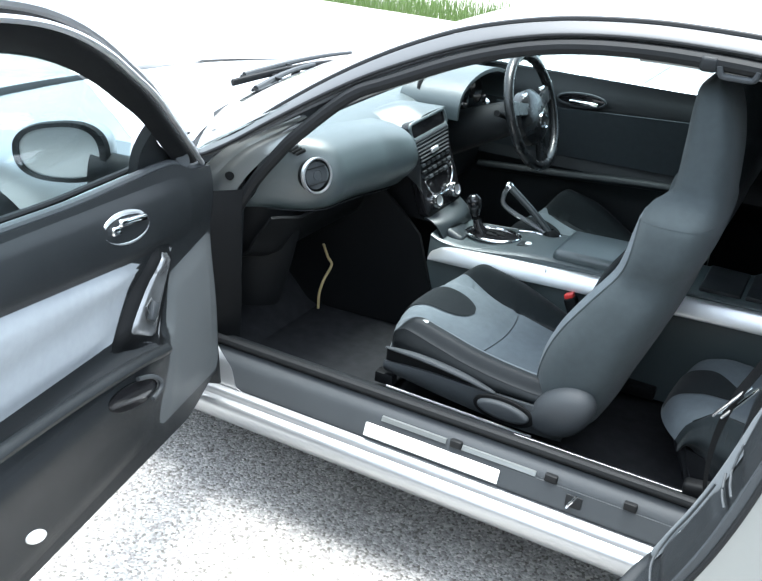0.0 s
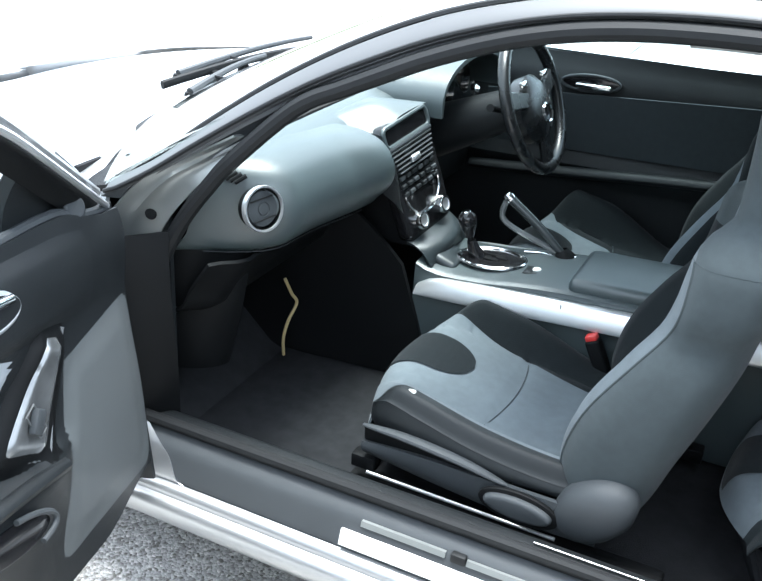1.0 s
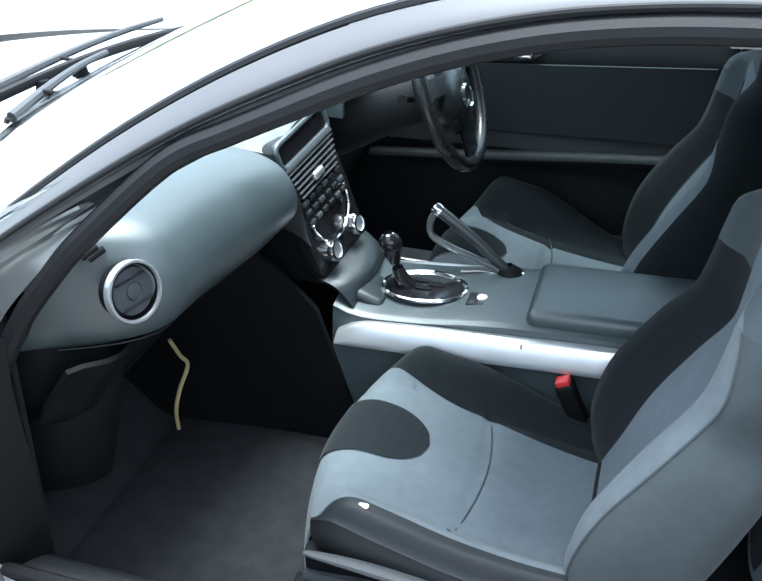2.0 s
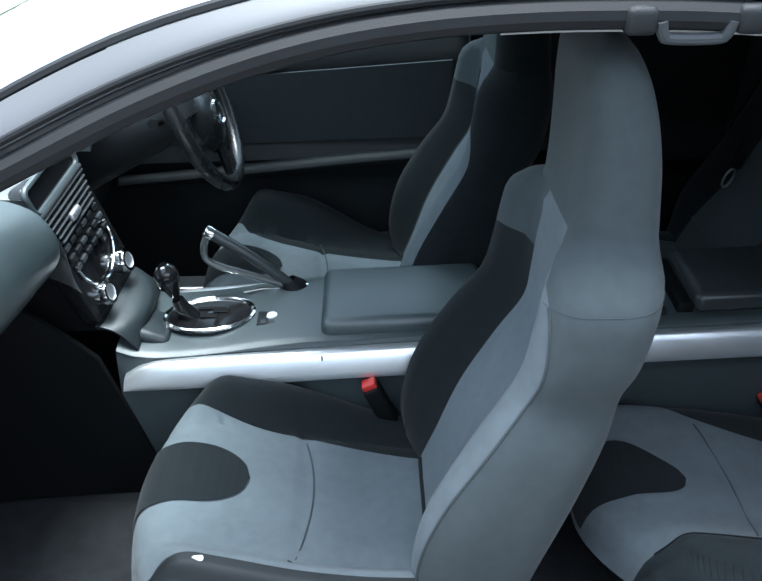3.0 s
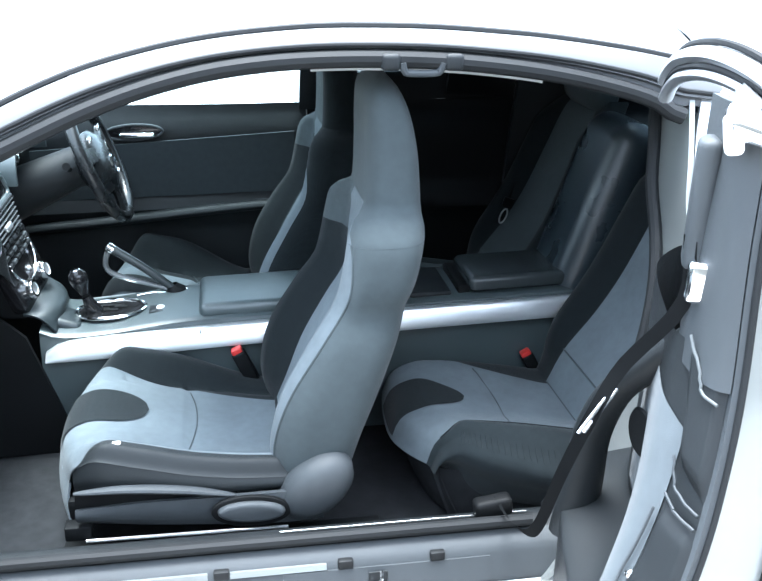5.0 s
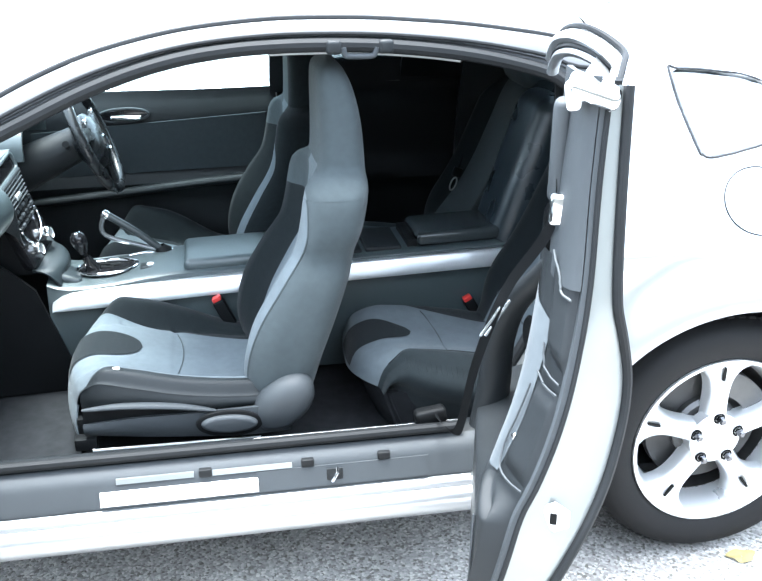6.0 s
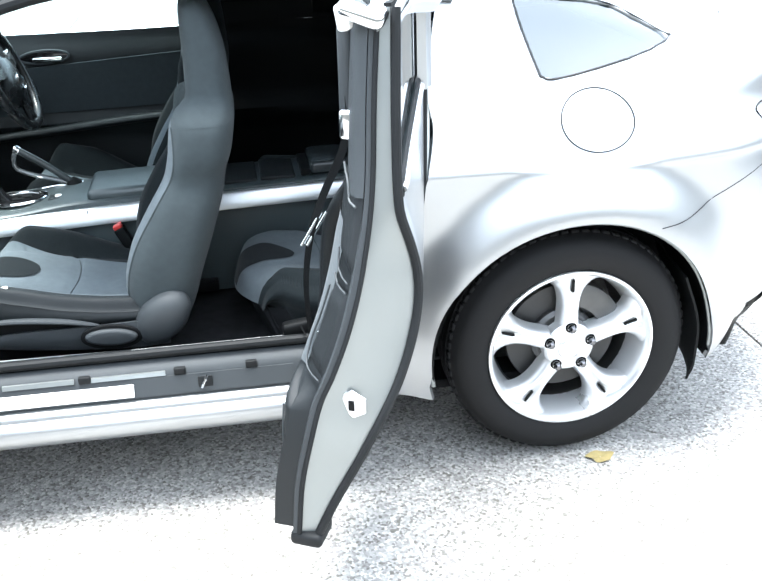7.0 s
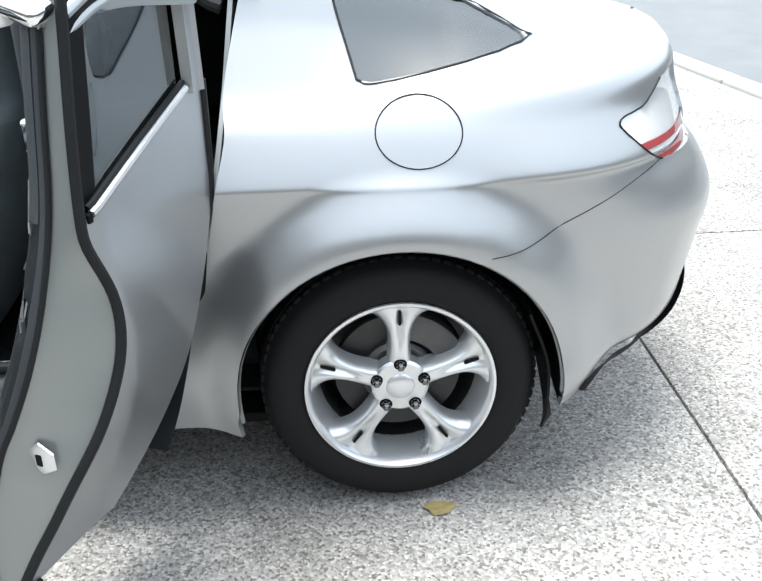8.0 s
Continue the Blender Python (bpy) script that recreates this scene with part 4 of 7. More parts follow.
part("selector_plate", slab([(0.079 * math.cos(a), 0.055 * math.sin(a)) for a in np.linspace(0, math.tau, 40, endpoint=False)], 0.004, ov), GLOSSB, sel)
for k, (x, y, w, d) in enumerate(((-0.03, 0.004, 0.05, 0.012), (0.0, -0.008, 0.034, 0.012), (0.022, 0.006, 0.03, 0.010), (0.0, 0.018, 0.06, 0.008))):
    part("selector_gate", box((w, d, 0.003), ov @ Vector((x, y, 0.0055)), 0.001), BLACK, sel)
kb = Vector((-1.522, -0.058, 0.641))
part("selector_shaft", tube([ov @ Vector((-0.035, 0.0, 0.0)), (-1.510, -0.058, 0.60), kb], 0.0075, 10), BLACK, sel)
part("selector_boot", tube([ov @ Vector((-0.035, 0.0, 0.0)), (-1.503, -0.059, 0.585), (-1.509, -0.06, 0.605)], lambda f: 0.020 - 0.009 * f, 12), GLOSSB, sel)
part("selector_knob", lathe([(0.0, 0.030), (0.012, 0.028), (0.020, 0.020), (0.0225, 0.008), (0.020, -0.006), (0.014, -0.022), (0.010, -0.034)],
                            axes(kb + Vector((0, 0, 0.004)), (1, 0, 0), (-0.25, 0, 1)), 28), GLOSSB, sel, "glossy black gear knob")
part("knob_cap", lathe([(0.0, 0.032), (0.010, 0.0305), (0.0135, 0.026)], axes(kb + Vector((0, 0, 0.004)), (1, 0, 0), (-0.25, 0, 1)), 20), CHROME, sel)
# ashtray lid ahead of the selector, button plate behind it
part("ash_lid", box((0.09, 0.095, 0.030), (-1.562, -0.082, 0.560), 0.014, 5, pose(0, 0, 0, 0, 20, 0)), FOOT, cons, "grey ashtray lid")
bt = empty("button_plate", car, "small button plate behind the selector")
part("plate", box((0.058, 0.046, 0.005), (-1.335, -0.082, console_top(-1.335) + 0.004), 0.002), TRIM, bt)
part("button", lathe([(0.0, 0.005), (0.009, 0.004), (0.011, 0.0)], Matrix.Translation((-1.337, -0.076, console_top(-1.335) + 0.006)), 20), WHITE, bt, "round pale button")
for k in range(3):
    part("switch_mark", box((0.010, 0.012, 0.003), (-1.352 + 0.016 * k, -0.097, console_top(-1.335) + 0.0065), 0.001), TRIM2, bt)
part("console_clip", box((0.05, 0.012, 0.006), (-1.30, 0.030, console_top(-1.30) + 0.008), 0.002), CHROME, cons, "bright metal clip on the console")
part("selector_trim", tube(spline([(-1.40, 0.02, 0.571), (-1.36, 0.028, 0.574), (-1.33, 0.026, 0.574)], 8), 0.003, 8), CHROME, cons)

# handbrake: an open loop lever
hb = empty("handbrake", car, "leather handbrake lever pulled half up")
base, tip = Vector((-1.300, 0.030, 0.572)), Vector((-1.457, 0.034, 0.694))
part("lever_top", tube(spline([base, base.lerp(tip, 0.5) + Vector((0, 0, 0.006)), tip], 12), lambda f: 0.010 + 0.002 * f, 12), PAD, hb)
part("lever_tip", lathe([(0, 0.012), (0.010, 0.008), (0.013, 0.0), (0.012, -0.01)], axes(tip, (0, 1, 0), tip - base), 18), CHROME, hb, "chrome release button")
part("lever_loop", tube(spline([tip, tip + Vector((-0.012, 0, -0.03)), (-1.466, 0.034, 0.636), (-1.436, 0.033, 0.618), (-1.375, 0.032, 0.598), (-1.305, 0.030, 0.575)], 22), 0.007, 10), SATIN, hb)
part("lever_boot", lathe([(0.030, 0), (0.026, 0.012), (0.014, 0.03)], axes(base - Vector((0, 0, 0.008)), (1, 0, 0), (-0.5, 0, 1)), 20), BLACK, hb)

# front armrest lid, rear pockets, rear armrest


part("armrest_lid", box((0.30, 0.205, 0.044), (-1.095, -0.052, 0.590), 0.018, 4, pose(0, 0, 0, 0, -2, 0)), DASH, cons, "padded charcoal armrest lid")
for x in (-0.80, -0.685):
    part("pocket_lid", box((0.105, 0.18, 0.022), (x, -0.052, console_top(x) + 0.004), 0.006, 3), TRIM, cons, "charcoal rear console pocket")
part("pocket_bar", box((0.03, 0.17, 0.03), (-0.600, -0.052, console_top(-0.6) + 0.01), 0.004), BLACK, cons)
part("rear_armrest", box((0.262, 0.185, 0.040), (-0.458, -0.060, 0.630), 0.016, 4, pose(0, 0, 0, 0, -2, 0)), PAD, cons, "black padded rear armrest")


# ---- dashboard ----
dash = empty("dashboard", car, "charcoal dashboard with a chrome-ringed round vent and padded upper panel")


def dash_round(y):
    """How far the dash's end by the door curves away."""
    return 0.17 * (1 - min(1.0, max(0.0, (y + 0.658) / 0.125))) ** 2


def dash_top(u, v):
    """From the windscreen's foot back over the padded brow."""
    y = -0.665 + 1.24 * v
    a = (y - CY) / 0.62
    x0 = -2.20 + 0.20 * abs(a) ** 2.2
    q = spline([(x0, 0.885 - 0.02 * a * a), (-2.0, 0.895), (-1.87, 0.895), (-1.80, 0.880), (-1.768, 0.855)], 17)[int(round(u * 16))]
    return q[0] - dash_round(y) * step(0.2, 1.0, u), y, q[1]


part("dash_top", sheet(dash_top, 16, 40, 0.01), DASH, dash, "soft dark dash top")


def airbag_panel(u, v):
    """The padded panel before the passenger, bulging towards the seat."""
    y = -0.658 + 0.445 * v
    q = spline([(-1.83, 0.897), (-1.775, 0.893), (-1.727, 0.866), (-1.700, 0.81), (-1.704, 0.765), (-1.728, 0.728), (-1.770, 0.706)], 25)[int(round(u * 24))]
    sag = dash_round(y) - 0.026 * step(0.35, 1.0, v)
    x = q[0] - sag + 0.012 * math.sin(v * math.pi) + 0.032 * step(0.70, 1.0, v) * math.sin(math.pi * min(1.0, u / 0.75))
    return x, y, q[1] - 0.018 * v + 0.01 * math.sin(v * math.pi)


part("airbag_panel", sheet(airbag_panel, 24, 44, 0.008), DASH, dash, "smooth padded grey-green dash panel")
part("glovebox_seam", tube([(airbag_panel(22 / 24, v)[0] + 0.004, airbag_panel(0, v)[1], airbag_panel(22 / 24, v)[2] - 0.004) for v in np.linspace(0.05, 0.95, 20)], 0.0015, 6), TRIM, dash)


def lower_dash(u, v):
    y = -0.67 + 0.50 * v
    q = spline([(-1.772, 0.708), (-1.785, 0.69), (-1.82, 0.64), (-1.86, 0.585), (-2.0, 0.56)], 13)[int(round(u * 12))]
    return q[0] - 0.05 * step(0.12, 0, v), y, q[1]


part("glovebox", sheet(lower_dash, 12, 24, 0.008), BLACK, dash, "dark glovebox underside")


def dash_flank(u, v):
    """The rounded flank under the vent, running down into the footwell."""
    z = 0.72 - 0.30 * u
    a = v * math.pi / 2
    return -1.79 - 0.05 * u - 0.02 * u * u - 0.22 * (1 - math.cos(a)), -0.560 - 0.10 * math.sin(a), z


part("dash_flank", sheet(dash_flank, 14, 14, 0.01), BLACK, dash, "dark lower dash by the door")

vent = empty("air_vent", car, "round air vent with a polished ring")
vm = axes((-1.735, -0.612, 0.821), (0, 1, 0), (0.92, -0.32, 0.20)) @ Matrix.Diagonal((0.90, 0.90, 1, 1))
part("vent_ring", lathe([(0.0440, 0.008), (0.0452, 0.013), (0.0490, 0.013), (0.0500, 0.007), (0.049, 0.0)], vm, 48), ALU, vent, "polished metal ring")
part("vent_cup", lathe([(0.0437, 0.009), (0.042, -0.02), (0.0, -0.022)], vm, 40), BLACK, vent)
part("vent_face", lathe([(0.0, 0.010), (0.012, 0.009), (0.013, 0.007), (0.015, 0.007), (0.016, 0.009), (0.037, 0.006), (0.041, -0.004)], vm, 40), TRIM2, vent, "dark swivelling vent disc")
for k in (-1, 1):
    part("vent_blade", box((0.058, 0.003, 0.004), vm @ Vector((0, 0.022 * k, 0.0085)), 0.001, 1, vm.to_3x3().to_4x4()), BLACK, vent)
SLOT = Vector((0.016, 0.016, 0.012))
for k in range(3):
    at = Vector((-1.808 + 0.009 * k, -0.6215 + 0.002 * k, 0.8675 - 0.0025 * k)) + Vector((0.002, -0.002, 0.002))
    part("defrost_slot", tube([at + SLOT * (j / 5) for j in range(6)], 0.0058, 8, flat=0.8), BLACK, dash, "short dark demister slot")

# centre stack: hooded screen, vents, controls
stk = empty("centre_stack", car, "black centre stack with screen, vents and chrome knobs")
sm = axes((-1.660, -0.070, 0.758), (0.14, 1, 0.14), (0.955, -0.15, 0.29))      # x across, y up the panel, z out
part("stack_face", slab(rounded(0.195, 0.285, 0.025), 0.03, sm @ Matrix.Translation((0, -0.012, -0.03)), 0.006), GLOSSB, stk, "glossy black control panel")
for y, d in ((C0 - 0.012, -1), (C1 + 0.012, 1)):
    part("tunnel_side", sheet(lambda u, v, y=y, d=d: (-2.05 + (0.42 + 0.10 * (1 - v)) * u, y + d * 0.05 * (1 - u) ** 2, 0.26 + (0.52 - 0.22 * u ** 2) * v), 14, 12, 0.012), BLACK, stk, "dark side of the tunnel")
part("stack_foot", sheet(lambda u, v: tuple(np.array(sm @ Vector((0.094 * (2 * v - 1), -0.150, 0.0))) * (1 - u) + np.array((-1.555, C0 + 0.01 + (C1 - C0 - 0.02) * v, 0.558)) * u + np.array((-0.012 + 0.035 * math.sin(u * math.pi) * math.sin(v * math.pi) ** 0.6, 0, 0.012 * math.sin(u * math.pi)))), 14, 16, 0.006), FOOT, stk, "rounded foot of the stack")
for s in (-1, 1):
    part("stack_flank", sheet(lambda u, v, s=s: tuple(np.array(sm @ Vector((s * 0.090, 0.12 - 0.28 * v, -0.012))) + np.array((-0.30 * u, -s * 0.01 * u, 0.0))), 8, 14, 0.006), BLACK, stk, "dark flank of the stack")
part("stack_cheek", sheet(lambda u, v: tuple(np.array(airbag_panel(0.7 * round(u * 20) / 20, 1.0)) * (1 - v) + np.array(sm @ Vector((-0.098, 0.116 - 0.19 * u, 0.005))) * v + np.array((0.006 * math.sin(v * math.pi), 0, 0))), 20, 8, 0.006), TRIM, stk, "dark cheek beside the stack")
part("stack_brow", sheet(lambda u, v: tuple(np.array((-1.835, -0.10 + 0.112 * (2 * v - 1), 0.887)) * (1 - u) + np.array(sm @ Vector((0.100 * (2 * v - 1), 0.128 + 0.006 * math.sin(v * math.pi), 0.006))) * u + np.array((0, 0, 0.020 * math.sin(u * math.pi) * math.sin(v * math.pi) - 0.026 * (1 - step(0.0, 0.45, v)) * step(0.0, 0.7, u)))), 12, 24, 0.006), DASH, stk, "smooth brow over the display")
part("display_frame", tube([sm @ Vector((x, y + 0.102, 0.004)) for x, y in rounded(0.182, 0.046, 0.014)], 0.0055, 8, closed=True), DASH, stk, "grey-green frame round the display")
part("display", slab(rounded(0.175, 0.042, 0.012), 0.003, sm @ Matrix.Translation((0, 0.102, -0.001))), GLOSSB, stk, "dark display")
part("display_sill", box((0.18, 0.010, 0.014), sm @ Vector((0, 0.074, 0.004)), 0.004, 2, sm.to_3x3().to_4x4()), TRIM2, stk)
for k in range(6):
    part("vent_slat", box((0.175 - 0.006 * k, 0.0045, 0.012), sm @ Vector((0, 0.066 - 0.0105 * k, 0.004)), 0.0015, 1, sm.to_3x3().to_4x4()), TRIM2, stk)
part("hazard_switch", box((0.036, 0.016, 0.012), sm @ Vector((-0.003, 0.030, 0.010)), 0.005, 3, sm.to_3x3().to_4x4()), ALU, stk, "bright hazard switch")
for j in range(3):
    for k in range(6):
        part("stack_button", box((0.020, 0.010, 0.008), sm @ Vector((-0.065 + 0.026 * k, 0.000 - 0.020 * j, 0.003)), 0.002, 1, sm.to_3x3().to_4x4()), TRIM if (j + k) % 3 else TRIM2, stk)
part("stack_arc", tube([sm @ Vector((0.072 * math.cos(a), -0.045 + 0.060 * math.sin(a), 0.004)) for a in np.linspace(radians(170), radians(372), 30)], 0.003, 8), CHROME, stk, "thin chrome arc")
for x, y in ((-0.049, -0.112), (0.050, -0.113)):
    km = sm @ Matrix.Translation((x, y, 0.0))
    kn = empty("control_knob", car, "chrome-rimmed rotary knob")
    part("knob_rim", lathe([(0.0215, 0.0), (0.0225, 0.016), (0.0205, 0.022), (0.0150, 0.022)], km, 28), CHROME, kn)
    part("knob_face", lathe([(0.0, 0.0195), (0.0130, 0.0190), (0.0150, 0.0200), (0.0155, 0.022)], km, 24), ALU, kn, "bright knob face")

# instrument pod and steering column
pod = empty("instrument_pod", car, "hooded instrument pod with three round dials")
part("pod_hood", sheet(lambda u, v: (-1.86 + 0.20 * u, 0.28 + 0.215 * -math.cos(math.pi * v), 0.845 + (0.115 + 0.01 * u) * math.sin(math.pi * v) ** 0.6), 8, 30, 0.012), DASH, pod, "dark curved hood")
part("pod_back", slab(rounded(0.40, 0.16, 0.06), 0.01, axes((-1.80, 0.28, 0.875), (0, 1, 0), (1, 0, 0.25))), BLACK, pod)
for y, r in ((0.155, 0.052), (0.28, 0.062), (0.405, 0.052)):
    dm = axes((-1.775, y, 0.875), (0, 1, 0), (1, 0, 0.25))
    part("dial_ring", lathe([(r - 0.004, 0.0), (r - 0.002, 0.03), (r + 0.003, 0.03), (r + 0.004, 0.0)], dm, 36), CHROME, pod, "polished dial ring")
    part("dial_face", lathe([(0.0, 0.004), (r, 0.004)], dm, 36), GLOSSB, pod)
part("dash_right", sheet(lambda u, v: (-1.80 + 0.04 * math.sin(u * 3), 0.08 + 0.50 * v, 0.86 - 0.30 * u), 10, 14, 0.01), TRIM, dash)
part("dash_right_vent", lathe([(0.038, 0.0), (0.041, 0.012), (0.046, 0.010), (0.047, 0.0)], axes((-1.76, 0.53, 0.83), (0, 1, 0), (1, 0.2, 0.1)), 36), CHROME, dash)

sw = empty("steering_wheel", car, "black three-spoke steering wheel with a silver-edged hub")
wm = axes((-1.493, 0.262, 0.872), (0, 1, 0), (0.93, -0.02, 0.36))       # x across, y up, z towards the driver
part("wheel_rim", tube([wm @ Vector((0.172 * math.cos(a), 0.172 * math.sin(a), 0)) for a in np.linspace(0, math.tau, 64, endpoint=False)], 0.0155, 14, closed=True), LEATHER, sw, "leather-covered rim")
part("hub_pad", lathe([(0.0, 0.030), (0.040, 0.028), (0.072, 0.020), (0.092, 0.002), (0.088, -0.03), (0.05, -0.05)], wm @ Matrix.Translation((0, -0.020, -0.004)) @ Matrix.Diagonal((1.05, 0.95, 1, 1)), 36), LEATHER, sw, "domed airbag pad")
part("hub_badge", lathe([(0.020, 0.030), (0.023, 0.034), (0.026, 0.029)], wm @ Matrix.Translation((0.008, -0.036, -0.004)) @ Matrix.Diagonal((1.25, 1, 1, 1)), 28), CHROME, sw, "plain chrome oval on the hub")
for a, w in ((12, 0.026), (168, 0.026), (270, 0.034)):
    d = Vector((math.cos(radians(a)), math.sin(radians(a)), 0))
    e = Vector((-d.y, d.x, 0))
    rows = [[wm @ (d * r + e * (0.8 * w * (1 + 0.25 * (r - 0.06) / 0.12) * s) + Vector((0, 0, zz + 0.012 * (1 - (r - 0.05) / 0.13)))) for s, zz in ((-1, -0.004), (-0.8, 0.004), (0.8, 0.004), (1, -0.004), (0.8, -0.012), (-0.8, -0.012))] for r in np.linspace(0.055, 0.167, 8)]
    part("spoke", skin(rows, True, True), LEATHER, sw, "dark satin spoke")
for a in (150, 30):
    part("wheel_switch", box((0.036, 0.016, 0.01), wm @ Vector((0.085 * math.cos(radians(a)), 0.055, 0.014)), 0.004, 2, wm.to_3x3().to_4x4()), CHROME, sw)
part("column_shroud", tube([wm @ Vector((0, -0.005, -0.03)), wm @ Vector((0, -0.012, -0.16)), wm @ Vector((0, -0.02, -0.30))], lambda f: 0.050 + 0.02 * f, 18), TRIM, sw, "dark column shroud")
for s in (-1, 1):
    part("stalk", tube(spline([wm @ Vector((s * 0.05, 0.0, -0.07)), wm @ Vector((s * 0.11, 0.018, -0.06)), wm @ Vector((s * 0.165, 0.030, -0.045))], 8), lambda f: 0.006 + 0.004 * f, 10), BLACK, sw)

# loose cable in the footwell
cable = spline([(-1.905, -0.262, 0.485), (-1.897, -0.245, 0.44), (-1.888, -0.236, 0.413), (-1.893, -0.268, 0.375), (-1.900, -0.280, 0.33), (-1.905, -0.272, 0.277)], 24)
part("hanging_cable", tube(cable, 0.0042, 8), CREAM, car, "pale yellow cable hanging under the dash")


# ---- seats ----
BACK = ((0.385, -1.085, -0.955, 0.215, 0.0), (0.43, -1.112, -0.935, 0.232, 0.03), (0.50, -1.125, -0.912, 0.240, 0.07), (0.60, -1.103, -0.875, 0.240, 0.085), (0.70, -1.046, -0.842, 0.226, 0.080),
        (0.765, -1.000, -0.828, 0.208, 0.070), (0.81, -0.985, -0.812, 0.219, 0.062), (0.87, -0.974, -0.800, 0.218, 0.055), (0.908, -0.966, -0.796, 0.208, 0.050), (0.930, -0.950, -0.799, 0.180, 0.032),
        (0.945, -0.923, -0.799, 0.146, 0.010), (0.97, -0.916, -0.800, 0.138, 0.003), (1.05, -0.914, -0.808, 0.132, 0.003), (1.12, -0.914, -0.825, 0.124, 0.003), (1.165, -0.908, -0.847, 0.108, 0.0), (1.185, -0.890, -0.866, 0.06, 0.0))


def cushion_z(x, y, w, tall=0.042):
    """Height of the seat's top at x and at y from its middle; y is positive on the lever's side, tall: that side's bolster."""
    base = curve(x, ((-1.56, 0.425), (-1.545, 0.468), (-1.51, 0.492), (-1.46, 0.498), (-1.36, 0.480), (-1.25, 0.455), (-1.10, 0.435), (-1.02, 0.435)))
    t = abs(y) / w
    rise = tall if y > 0 else 0.048 if tall < 0.06 else 0.02
    if y < 0 or tall > 0.06:           # the dark bolsters fall away towards the backrest
        rise *= 1 - 0.85 * step(-1.32, -1.10, x)
    bol = (rise * step(0.58, 0.84, t) - 0.030 * step(0.88, 1.0, t) ** 2) * step(-1.54, -1.40, x)
    seam = -0.007 * math.exp(-((x + 1.262 + 0.14 * (y / w) ** 2 * 0.25) / 0.007) ** 2) * step(0.66, 0.58, t)
    groove = -0.006 * math.exp(-((t - 0.60) / 0.03) ** 2)
    return base + bol + seam + groove


def half_width(x):
    return curve(x, ((-1.56, 0.165), (-1.54, 0.200), (-1.50, 0.218), (-1.40, 0.232), (-1.2, 0.238), (-1.02, 0.225)))


def bands(edges, counts):
    """Positions across a surface so that given borders fall on mesh lines."""
    out = []
    for (lo, hi), c in zip(zip(edges, edges[1:]), counts):
        out += [lo + (hi - lo) * k / c for k in range(c)]
    return out + [edges[-1]]


def columns(grid, k0, k1):
    """The skin of some columns of a grid of points."""
    return skin([r[k0:k1 + 1] for r in grid])


def back_point(z, t, y0, profile):
    """A point of the backrest at height z; t runs round it: 0 middle of the front, 1 the near side, 2 the middle of the rear; negative the far side."""
    xf, xr, w, b = (curve(z, [(p[0], p[k]) for p in profile]) for k in (1, 2, 3, 4))
    a = t * math.pi / 2
    c, s = math.cos(a), math.sin(a)
    e = 0.60
    yy = w * abs(s) ** e * (1 if s > 0 else -1)
    d = abs(c) ** e * (1 if c > 0 else -1)
    x = (xf + xr) / 2 - (xr - xf) / 2 * d
    if d > 0:
        x += b * (1 - step(0.42, 0.80, abs(yy) / w)) * d
    return x, y0 + yy, z


